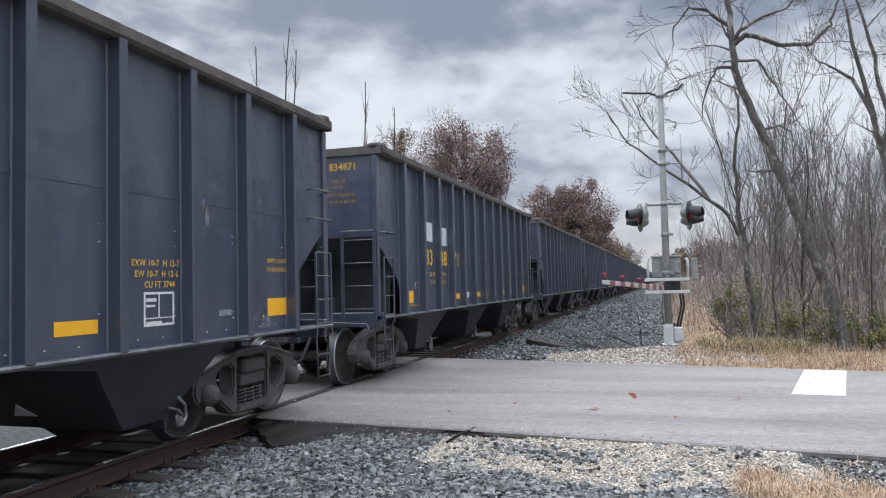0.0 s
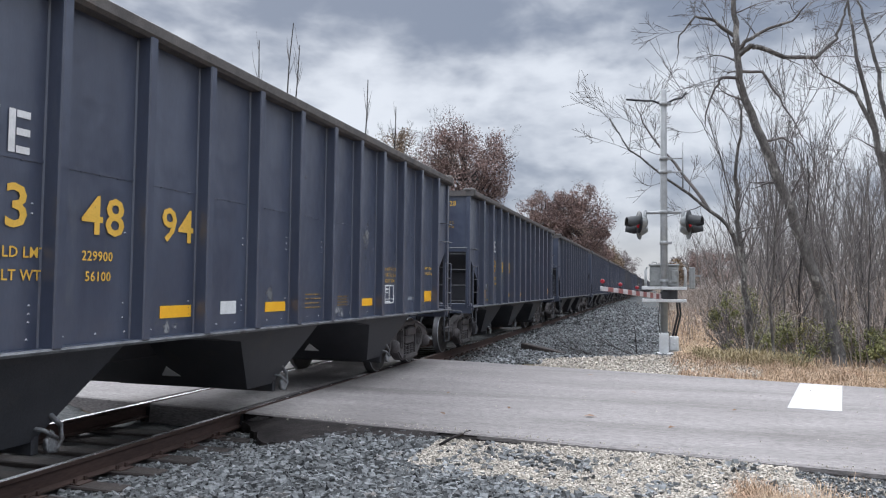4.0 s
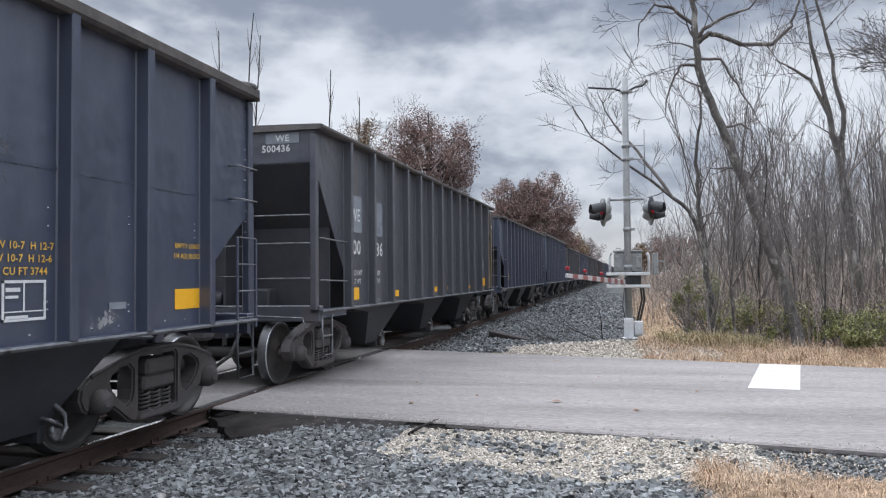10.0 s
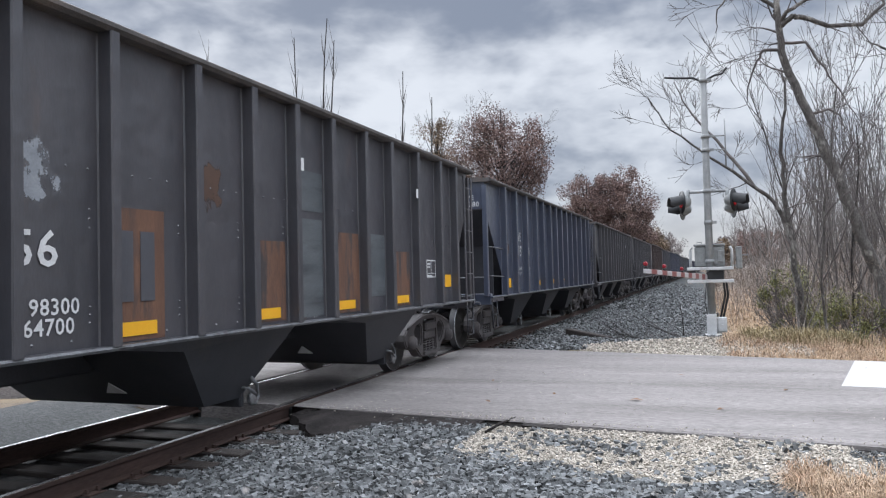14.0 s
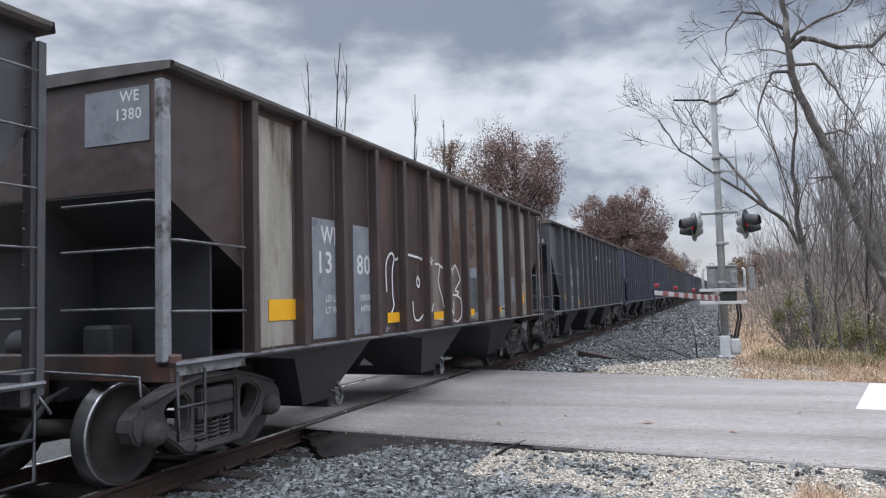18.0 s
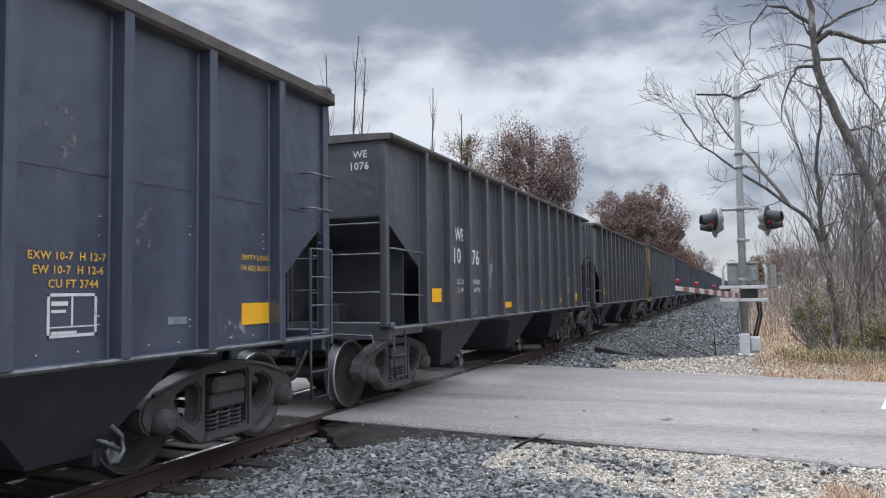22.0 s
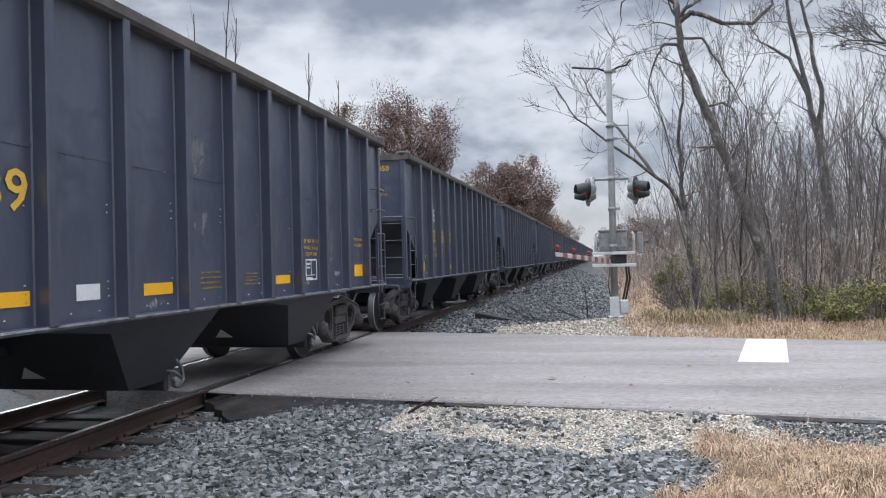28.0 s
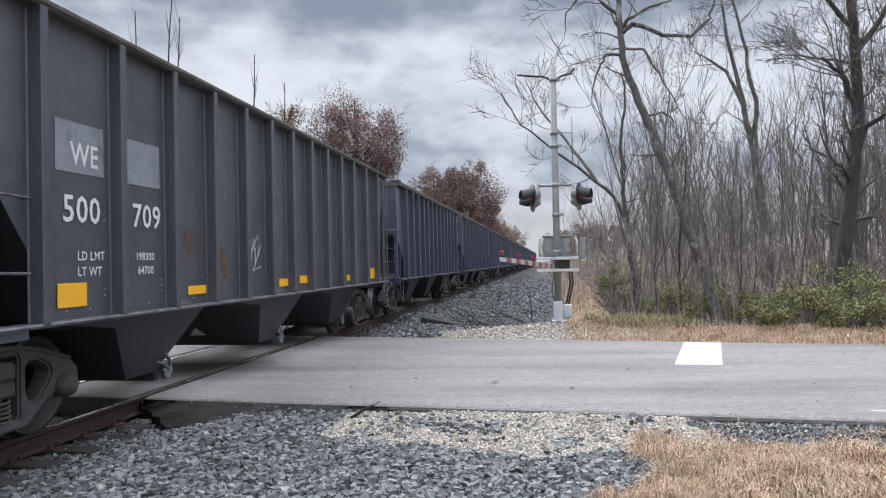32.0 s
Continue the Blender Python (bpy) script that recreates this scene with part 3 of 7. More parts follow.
# oily bed; the shade under the train is painted into its colour
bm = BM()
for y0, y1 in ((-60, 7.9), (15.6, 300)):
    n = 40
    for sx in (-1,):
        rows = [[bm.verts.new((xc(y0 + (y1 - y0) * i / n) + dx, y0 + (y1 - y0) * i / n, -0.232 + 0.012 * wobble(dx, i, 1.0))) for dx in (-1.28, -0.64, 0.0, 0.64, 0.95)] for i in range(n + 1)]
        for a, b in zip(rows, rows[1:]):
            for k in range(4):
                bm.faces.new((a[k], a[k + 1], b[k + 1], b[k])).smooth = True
tagged(obj("track_bed", bm, OILYSHADE), "oily ballast between the rails, the train's shade put into its colour", "ballast", kind="structure")


# ---- road and crossing ----
def slab(name, x0, x1, near, far, mat, label, z1=0.0, z0=-0.35, n=24, dip=0.0, ramp=1.6):
    bm = BM()
    cols = []
    for i in range(n + 1):
        x = x0 + (x1 - x0) * i / n
        cols.append([bm.verts.new(p) for p in ((x, near(x), z0), (x, near(x) + 0.03, z1 - 0.015 - dip * (1 + 0.5 * wobble(x, 9, 4))), (x, near(x) + 0.06 + ramp * dip, z1 - 0.35 * dip), (x, far(x) - 0.06, z1), (x, far(x) - 0.02, z1 - 0.02), (x, far(x), z0))])
    for a, b in zip(cols, cols[1:]):
        for j in range(5):
            bm.faces.new((a[j], b[j], b[j + 1], a[j + 1]))
    bm.faces.new(cols[0])
    bm.faces.new(cols[-1][::-1])
    bmesh.ops.recalc_face_normals(bm, faces=bm.faces)
    return tagged(obj(name, bm, mat), label, "road", kind="structure")


def ragged(f, k):
    return lambda x: f(x) + 0.035 * wobble(x, 0, 2.3) + k * 0.02 * wobble(x, 5, 6)


RX = XC + 0.7525
slab("road", RX + 0.11, 70, ragged(NEAR_EDGE, 1), ragged(FAR_EDGE, 1), ASPHALT, "worn grey two-lane asphalt road over the crossing", -0.006, n=160)
slab("road", -80, XC - 0.7525 - 0.11, ragged(NEAR_EDGE, 1), ragged(FAR_EDGE, 1), ASPHALT, "worn grey asphalt road beyond the track", -0.006, n=60)
slab("crossing_panel", XC - 0.65, XC + 0.65, NEAR_EDGE, FAR_EDGE, ASPHALT, "asphalt infill between the rails", -0.006, n=6)
for sx in (-1, 1):
    for off, wd in ((0.075, 0.035), (-0.075, 0.028)):
        x = XC + sx * 0.7525 + off
        slab("flangeway_filler", x - wd, x + wd, NEAR_EDGE, FAR_EDGE, RUBBER, "dark filler beside the rail in the road", -0.045, n=6)


def apron_near(x):
    return NEAR_EDGE(x) - 0.04 - 0.86 * smooth(-5.1, -3.9, x) * (1 - smooth(-2.7, -2.0, x)) + 0.10 * wobble(x, 2, 3) + 0.05 * wobble(x, 4, 9)


slab("asphalt_apron", RX + 0.11, -1.9, apron_near, lambda x: NEAR_EDGE(x) + 0.05, TARMAC, "dark broken asphalt apron at the crossing edge", -0.02, n=90, dip=0.075, ramp=5.0)
slab("asphalt_edge", -1.9, 30, lambda x: NEAR_EDGE(x) - 0.15 + 0.05 * wobble(x, 2, 4), lambda x: NEAR_EDGE(x) + 0.03, TARMAC, "dark crumbling asphalt edge along the road", -0.045, n=160, dip=0.04)
bm = BM()
tube(bm, [(-2.19, 7.40, -0.05), (-2.12, 7.66, -0.02), (-2.02, 8.0, -0.006)], [0.014, 0.016, 0.008], 6)
tagged(obj("road_seam", bm, TARMAC), "short dark seam at the end of the asphalt apron", "road seam", kind="structure")
bm = BM()
prism(bm, ((1.60, 10.86), (2.24, 10.78), (2.86, 13.62), (2.24, 13.72)), "z", -0.02, -0.001)
tagged(obj("stop_line", bm, ROADPAINT), "white painted stop line across the lane", "road marking", kind="structure")
bm = BM()
prism(bm, ((2.9, 7.62), (9, 6.86), (9, 6.92), (2.9, 7.68)), "z", -0.02, -0.002)
tagged(obj("edge_line", bm, ROADPAINT), "thin worn white line along the road edge", "road marking", kind="structure")

# ---- track ----
track = tagged(empty("railway_track", on_track(0.0)), "single railway track with rusty rails on wooden ties", "railway track")
for sx in (-1, 1):
    bm = BM()
    prof = ((-0.07, -0.185), (0.07, -0.185), (0.07, -0.172), (0.012, -0.155), (0.010, -0.05), (0.036, -0.035), (0.036, -0.004), (0.030, 0.0), (-0.030, 0.0), (-0.036, -0.004), (-0.036, -0.035), (-0.010, -0.05), (-0.012, -0.155), (-0.07, -0.172))
    prism(bm, prof, "y", -700, 700)
    for f in bm.faces:
        f.material_index = 1 if f.normal.z > 0.9 and f.calc_center_median().z > -0.01 else 0
    part("rail", bm, (RAILRUST, RAILTOP), track, "rusty steel rail with a polished head", pose(sx * 0.7525, 0, 0))
bm = BM()
box(bm, -1.3, 1.3, -0.115, 0.115, -0.37, -0.19, 0.012)
tie = part("tie", bm, TIEMAT, track, "", pose(0, 0.6, 0))
bm = BM()
box(bm, -0.17, 0.17, -0.09, 0.09, -0.19, -0.178)
for dx, dy in ((0.1, 0.06), (-0.1, -0.06), (0.1, -0.06), (-0.1, 0.06)):
    box(bm, dx - 0.012, dx + 0.012, dy - 0.012, dy + 0.012, -0.178, -0.14)
plate = part("tie_plate", bm, RAILRUST, track, "", pose(0.7525, 0.6, 0))
rnd = random.Random(4)
y = -8.0
while y < 60:
    if not 7.9 < y < 15.8:
        m = pose(rnd.uniform(-0.05, 0.05), y, rnd.uniform(-0.008, 0.004), 0, 0, rnd.uniform(-1.2, 1.2))
        again(tie, m)
        if 0 < y < 40:
            again(plate, pose(0.7525, y, 0))
    y += 0.52
bm = BM()
for k in range(240):
    yy = 60 + 0.52 * k
    box(bm, -1.3, 1.3, yy - 0.115, yy + 0.115, -0.37, -0.19)
for k in range(60):
    yy = -8.5 - 0.52 * k
    box(bm, -1.3, 1.3, yy - 0.115, yy + 0.115, -0.37, -0.19)
far_ties = part("far_ties", bm, TIEMAT, track)
far_ties["kind"] = "stuff"


# ---- hopper cars: y runs from the end that leads to the end that trails, x = 1.6 is the side by the road ----
LENGTH, SILL = (13.42, 14.20, 13.97, 13.35), 1.08
RIBS_AT = ((1.07, 2.10, 3.05, 4.00, 4.88, 5.80, 6.75, 7.70, 8.60, 9.52, 10.47, 11.42, 12.45),
           (1.21, 2.19, 3.25, 4.34, 5.19, 6.17, 7.03, 7.84, 8.67, 9.58, 10.42, 11.42, 12.45, 13.25),
           (1.16, 2.28, 3.30, 4.28, 5.23, 6.17, 7.08, 8.03, 8.95, 9.89, 10.79, 11.87, 12.95),
           tuple(1.14 + 0.9135 * i for i in range(13)))
FRONT, BACK = [r[0] for r in RIBS_AT], [n - r[-1] for n, r in zip(LENGTH, RIBS_AT)]     # from the ends to the first and the last rib
AXLE, BASE = 1.16, 1.78


def car_truck(parent, y):
    """A two-axle truck under the car."""
    t = empty("truck", pose(0, y, 0))
    t.parent = parent
    bm = BM()
    half = [(0.0, 0.90), (0.34, 0.885), (0.62, 0.82), (0.86, 0.735), (1.02, 0.68), (1.11, 0.60), (1.13, 0.50), (1.08, 0.40), (1.01, 0.36), (0.985, 0.44), (0.94, 0.485), (0.84, 0.485), (0.795, 0.44), (0.77, 0.37), (0.68, 0.36), (0.57, 0.285), (0.46, 0.20), (0.36, 0.165), (0.0, 0.155)]
    low = [(-p, q) for p, q in half[::-1]][1:-1]
    hole = [(0.40, 0.68), (0.46, 0.735), (0.56, 0.73), (0.69, 0.665), (0.72, 0.61), (0.68, 0.52), (0.58, 0.42), (0.49, 0.375), (0.43, 0.40), (0.40, 0.50)]
    holes = (hole, [(-p, q) for p, q in hole], [(-0.29, 0.80), (0.29, 0.80), (0.31, 0.77), (0.31, 0.28), (0.27, 0.25), (-0.27, 0.25), (-0.31, 0.28), (-0.31, 0.77)])
    loops = [half + low] + list(holes)
    for lp in loops:
        vs = [bm.verts.new((0, a, b)) for a, b in lp]
        for i in range(len(vs)):
            bm.edges.new((vs[i], vs[(i + 1) % len(vs)]))
    bmesh.ops.triangle_fill(bm, edges=bm.edges[:], use_beauty=True, use_dissolve=False)
    if bm.faces:
        out = bmesh.ops.extrude_face_region(bm, geom=bm.faces[:])
        bmesh.ops.translate(bm, verts=[v for v in out["geom"] if isinstance(v, bmesh.types.BMVert)], vec=(0.17, 0, 0))
    bmesh.ops.recalc_face_normals(bm, faces=bm.faces)
    rim = [e for e in bm.edges if len(e.link_faces) == 2 and e.calc_face_angle(0) > 1.2 and max(v.co.x for v in e.verts) > 0.16 and min(v.co.x for v in e.verts) > 0.16]
    bmesh.ops.bevel(bm, geom=rim, offset=0.022, segments=2, affect="EDGES")
    # raised edge along the top and the spring seat
    prism(bm, [(-0.36, 0.20), (0.36, 0.20), (0.33, 0.255), (-0.33, 0.255)], "x", 0.15, 0.215)
    tube(bm, [(0.165, -0.98, 0.695), (0.172, -0.60, 0.81), (0.175, -0.30, 0.87), (0.175, 0.30, 0.87), (0.172, 0.60, 0.81), (0.165, 0.98, 0.695)], 0.022, 6)
    for s in (-1, 1):
        tube(bm, [(0.0, s * 0.89, 0.50), (0.16, s * 0.89, 0.50)], 0.118, 14)
    a = part("side_frame", bm, TRUCKMAT, t, "grimy cast steel side frame", pose(0.93, 0, 0))
    again(a, pose(-0.93, 0, 0, 0, 0, 180), t)
    bm = BM()
    turns = [(0.068 * math.cos(q * 0.9), 0.068 * math.sin(q * 0.9), 0.215 + 0.0058 * q) for q in range(42)]
    tube(bm, turns, 0.0160, 6)
    coil = part("coil_spring", bm, TRUCKMAT, t, "", pose(1.03, -0.17, 0))
    for sx, k in ((1, 0.0), (1, 0.17), (-1, -0.17), (-1, 0.0), (-1, 0.17)):
        again(coil, pose(sx * 1.03, k, 0))
    bm = BM()
    box(bm, -1.14, 1.14, -0.24, 0.24, 0.60, 0.76, 0.03)
    for sx in (-1, 1):
        box(bm, sx * 1.06 - 0.05, sx * 1.06 + 0.05, -0.26, 0.26, 0.46, 0.60, 0.02)
        # backing block added behind the springs, to stop light passing through
        box(bm, sx * 0.90 - 0.03, sx * 0.90 + 0.03, -0.34, 0.34, 0.24, 0.62)
    box(bm, -0.3, 0.3, -0.3, 0.3, 0.80, 0.86, 0.01)
    part("bolster", bm, TRUCKMAT, t)
    bm = BM()
    for s in (-1, 1):
        box(bm, -0.85, 0.85, s * 0.36 - 0.03, s * 0.36 + 0.03, 0.36, 0.44, 0.01)
        for sx in (-1, 1):
            box(bm, sx * 0.75 - 0.06, sx * 0.75 + 0.06, min(s * 0.36, s * 0.43), max(s * 0.36, s * 0.43), 0.30, 0.55, 0.01)
    part("brake_beam", bm, UNDER, t)
    wheels = []
    for s in (-1, 1):
        if s < 0:
            bm = BM()
            tube(bm, [(-1.1, 0, 0), (1.1, 0, 0)], 0.085, 12)
            for sx in (-1, 1):
                prof = [(0.665, 0.10), (0.672, 0.30), (0.675, 0.40), (0.682, 0.484), (0.700, 0.486), (0.716, 0.463), (0.797, 0.455), (0.807, 0.440), (0.806, 0.405), (0.770, 0.392), (0.735, 0.30), (0.745, 0.20), (0.800, 0.135), (0.805, 0.10)]
                lathe(bm, [(sx * p, r) for p, r in prof], "x", 40, mats=[0, 0, 0, 0, 2, 2, 1, 0, 0, 0, 0, 0, 0])
            wheels.append(part("wheelset", bm, (WHEELMAT, TREAD, TREADSIDE), t, "pair of steel wheels with polished treads", pose(0, s * BASE / 2, 0.457)))
        else:
            wheels.append(again(wheels[0], pose(0, s * BASE / 2, 0.457), t))
        for sx in (-1, 1):
            if s < 0 and sx < 0:
                bm = BM()
                lathe(bm, [(1.02, 0.118), (1.15, 0.116), (1.165, 0.10), (1.19, 0.095), (1.195, 0.05), (1.21, 0.045)], "x", 14)
                cap = part("bearing_cap", bm, TRUCKMAT, t, "bolted roller bearing end cap", pose(0, s * BASE / 2, 0.457, 0, 0, 180))
            else:
                again(cap, pose(0, s * BASE / 2, 0.457, 0, 0, 0 if sx > 0 else 180))
    return t


def ladder(car, sx, name, stiles, rungs, paint, flat=0.016):
    """Upright stiles and round rungs; on the side away from the road they are one piece."""
    def stile(bm, x, y, z0, z1):
        box(bm, x - 0.012 if abs(x) > 1.5 else x - flat, x + 0.012 if abs(x) > 1.5 else x + flat, y - flat if abs(x) > 1.5 else y - 0.012, y + flat if abs(x) > 1.5 else y + 0.012, z0, z1, 0.003)
    if sx > 0:
        for x, y, z0, z1 in stiles:
            bm = BM()
            stile(bm, x, y, z0, z1)
            part("ladder_stile", bm, paint, car)
        (xa, ya, _, _), (xb, yb, _, _) = stiles
        bm = BM()
        tube(bm, [(xa, ya, 0), (xb, yb, 0)], 0.0095, 6)
        rung = part("ladder_rung", bm, RUNG, car, "", pose(0, 0, rungs[0]))
        for z in rungs[1:]:
            again(rung, pose(0, 0, z))
        return
    bm = BM()
    for x, y, z0, z1 in stiles:
        stile(bm, x, y, z0, z1)
    for z in rungs:
        tube(bm, [(*stiles[0][:2], z), (*stiles[1][:2], z)], 0.0095, 5)
    part(name, bm, paint, car)


def hopper_car(kind):
    """kind 0: later car with a high end sheet and corner ladders; 1: older low car; 2: older tall car; 3: the same with a low slope."""
    high, CAR, ribs_at = (3.78, 3.55, 3.75, 3.63)[kind], LENGTH[kind], RIBS_AT[kind]
    paint = PAINT["black"]
    car = empty("hopper_car")
    # side sheets, cut away at the slope sheets
    if kind == 0:
        cut = [(0.0, 2.30), (0.30, 2.11), (0.62, 1.88), (0.92, 1.66), (1.06, 1.40), (1.06, SILL)]
    elif kind == 3:
        cut = [(0.0, 2.52), (1.0, 1.90), (1.06, 1.84), (1.06, SILL)]
    else:
        rim = 3.22 if kind == 2 else 2.92
        cut = [(0.0, rim - 0.05), (1.06, rim - 0.05 - (rim - 1.0) * 1.06 / 1.5), (1.06, SILL)]
    lead = [(a * FRONT[kind] / 1.06, b) for a, b in cut]
    tail = [(CAR - a * BACK[kind] / 1.06, b) for a, b in cut[::-1]]
    outline = lead + tail + [(CAR, high - 0.05), (0.0, high - 0.05)]
    bm = BM()
    prism(bm, outline, "x", -0.006, 0.006)
    a = part("side_sheet", bm, paint, car, "", pose(1.47, 0, 0))
    again(a, pose(-1.47, 0, 0))
    # ribs
    bm = BM()
    w, d = 0.052, 0.135
    prism(bm, ((-0.002, -w - 0.012), (0.012, -w), (d - 0.012, -w * 0.9), (d, -w * 0.72), (d, w * 0.72), (d - 0.012, w * 0.9), (0.012, w), (-0.002, w + 0.012)), "z", SILL + 0.015, high - (0.12 if kind == 0 else 0.07))
    rib = part("rib", bm, paint, car, "", pose(1.476, FRONT[kind], 0))
    for i, y in enumerate(ribs_at):
        if i:
            again(rib, pose(1.476, y, 0))
        again(rib, pose(-1.476, y, 0, 0, 0, 180))
    # top chord round the rim
    deep = 0.13 if kind == 0 else 0.075
    chord = ((-0.05, -deep), (0.10, -deep), (0.13, -deep + 0.03), (0.13, -0.012), (0.115, 0.0), (-0.03, 0.0), (-0.05, -0.03))
    for sx in (1, -1):
        bm = BM()
        prism(bm, [(sx * p, q) for p, q in chord], "y", -0.02, CAR + 0.02)
        part("top_chord", bm, RIMDUST, car, "", pose(sx * 1.49, 0, high))
    for y0, s in ((0.0, -1), (CAR, 1)):
        crown = (0.0, 0.05, 0.03, 0.05)[kind]
        bm = BM()
        n = 10
        for i in range(n):
            xa, xb = -1.6 + 3.2 * i / n, -1.6 + 3.2 * (i + 1) / n
            za, zb = (crown * (1 - (x / 1.6) ** 2) for x in (xa, xb))
            v = [bm.verts.new(p) for p in ((xa, y0 - s * 0.10, high - deep), (xb, y0 - s * 0.10, high - deep), (xb, y0 + s * 0.06, high - deep), (xa, y0 + s * 0.06, high - deep), (xa, y0 - s * 0.10, high + za), (xb, y0 - s * 0.10, high + zb), (xb, y0 + s * 0.05, high + zb), (xa, y0 + s * 0.05, high + za))]
            for q in ((0, 1, 2, 3), (4, 5, 6, 7), (0, 1, 5, 4), (2, 3, 7, 6)):
                bm.faces.new([v[k] for k in q])
        bmesh.ops.remove_doubles(bm, verts=bm.verts, dist=0.001)
        bmesh.ops.recalc_face_normals(bm, faces=bm.faces)
        part("end_chord", bm, RIMDUST, car)
        # end sheet over the sloping floor
        scale = (FRONT if s < 0 else BACK)[kind] / 1.06
        edge, run = (2.36, 1.90 * scale) if kind == 0 else ((2.56, 2.5 * scale) if kind == 3 else (3.22 if kind == 2 else 2.92, 1.50 * scale))
        bm = BM()
        box(bm, -1.475, 1.475, y0 - 0.006, y0 + 0.006, edge, high - 0.05)
        part("end_sheet", bm, paint, car)
        bm = BM()
        prism(bm, [(y0, edge), (y0, edge - 0.02), (y0 - s * run, 1.0), (y0 - s * run, 1.02)], "x", -1.46, 1.46)
        # darker underframe colour here paints in the shade of the end recess
        part("slope_sheet", bm, UNDER, car)
        # center web and cross plate, added to block daylight through the end recess
        bm = BM()
        prism(bm, [(y0 - s * 0.08, edge - 0.12), (y0 - s * run, 1.0), (y0 - s * 0.08, 1.0)], "x", -0.02, 0.02)
        part("end_web", bm, UNDER, car)
        bm = BM()
        prism(bm, [(y0 - s * 0.66, edge - 0.66 * (edge - 1.0) / run), (y0 - s * 0.69, edge - 0.69 * (edge - 1.0) / run), (y0 - s * 0.69, 1.0), (y0 - s * 0.66, 1.0)], "x", -1.42, 1.42)
        part("bolster_web", bm, UNDER, car)
        bm = BM()
        lathe(bm, [(-0.75, 0.13), (-0.72, 0.15), (-0.22, 0.15), (-0.19, 0.13)], "x", 16, (0, y0 - s * 0.45, 1.22))
        part("brake_cylinder", bm, UNDER, car)
        bm = BM()
        box(bm, 0.25, 0.6, min(y0 - s * 0.3, y0 - s * 0.6), max(y0 - s * 0.3, y0 - s * 0.6), 1.05, 1.4, 0.03)
        part("brake_valve", bm, UNDER, car)
        bm = BM()
        box(bm, -1.55, 1.55, min(y0, y0 - s * 0.14), max(y0, y0 - s * 0.14), 0.93, 1.16, 0.012)
        box(bm, -0.22, 0.22, min(y0, y0 + s * 0.22), max(y0, y0 + s * 0.22), 0.70, 1.02, 0.02)
        part("end_sill", bm, paint, car)
        # corner posts, ladders and grab irons
        for sx in (1, -1):
            bm = BM()
            box(bm, sx * 1.47 - 0.05, sx * 1.47 + 0.05, y0 - 0.05, y0 + 0.05, 1.1, high - 0.14, 0.012)
            part("corner_post", bm, paint, car)
            if kind == 0:
                ya = y0 - s * 0.02
                yb = y0 - s * 0.44
                ladder(car, sx, "side_ladder", [(sx * 1.585, yy, 0.98 if yy == yb else 1.0, 2.02) for yy in (ya, yb)], [1.12 + 0.30 * q for q in range(4)], paint)
                ladder(car, sx, "end_ladder", [(sx * xx, y0 + s * 0.09, 1.05, 2.40) for xx in (0.93, 1.47)], [1.22 + 0.36 * q for q in range(4)], paint, 0.026)
                bm = BM()
                lathe(bm, [(-0.02, 0.17), (0.035, 0.165), (0.055, 0.12), (0.06, 0.03)], "z", 12, (sx * 1.46, y0 - s * 0.10, high))
                part("corner_cap", bm, RIMDUST, car)
                rails_at = (2.45, 2.82) if s > 0 else (2.42,)
                for z in rails_at:
                    bm = BM()
                    tube(bm, [(sx * 1.48, ya, z), (sx * 1.60, ya, z), (sx * 1.60, yb, z), (sx * 1.48, yb, z)], 0.011, 6)
                    part("grab_iron", bm, RUNG, car)
                bm = BM()
                tube(bm, [(sx * 0.9, y0 + s * 0.05, 2.44), (sx * 0.9, y0 + s * 0.12, 2.44), (sx * 1.44, y0 + s * 0.12, 2.44), (sx * 1.44, y0 + s * 0.05, 2.44)], 0.013, 5)
                part("grab_iron", bm, RUNG, car)
            else:
                yb = y0 - s * 0.46
                if s > 0:
                    ladder(car, sx, "side_ladder", [(sx * 1.575, yy, 1.0, high - 0.16) for yy in (y0 - 0.03, yb)], [1.18 + 0.40 * q for q in range(6)], paint, 0.03)
                else:
                    for z in (1.52, 2.12):
                        bm = BM()
                        tube(bm, [(sx * 1.52, y0 + 0.03, z), (sx * 1.57, y0 + 0.06, z), (sx * 1.57, y0 + 1.0, z - 0.02), (sx * 1.48, y0 + 1.02, z - 0.02)], 0.013, 5)
                        part("grab_iron", bm, RUNG, car)
                for z in ((1.55, 2.05, 2.45) if kind > 1 else (1.5,)):
                    bm = BM()
                    tube(bm, [(sx * 0.45, y0 + s * 0.03, z), (sx * 0.45, y0 + s * 0.10, z), (sx * 1.42, y0 + s * 0.10, z), (sx * 1.42, y0 + s * 0.03, z)], 0.012, 5)
                    part("grab_iron", bm, RUNG, car)
            bm = BM()
            ys = (y0 - s * 0.06, y0 - s * 0.40)
            tube(bm, [(sx * 1.56, ys[0], 1.02), (sx * 1.57, ys[0], 0.45), (sx * 1.57, ys[1], 0.45), (sx * 1.56, ys[1], 1.02)], 0.016, 5)
            tube(bm, [(sx * 1.57, ys[0], 0.72), (sx * 1.57, ys[1], 0.72)], 0.014, 5)
            part("sill_step", bm, RUNG if kind == 2 else UNDER, car)
        # coupler and hose
        bm = BM()
        box(bm, -0.09, 0.09, min(y0, y0 + s * 0.48), max(y0, y0 + s * 0.48), 0.76, 0.94, 0.02)
        box(bm, -0.17, 0.15, min(y0 + s * 0.40, y0 + s * 0.64), max(y0 + s * 0.40, y0 + s * 0.64), 0.70, 0.99, 0.05)
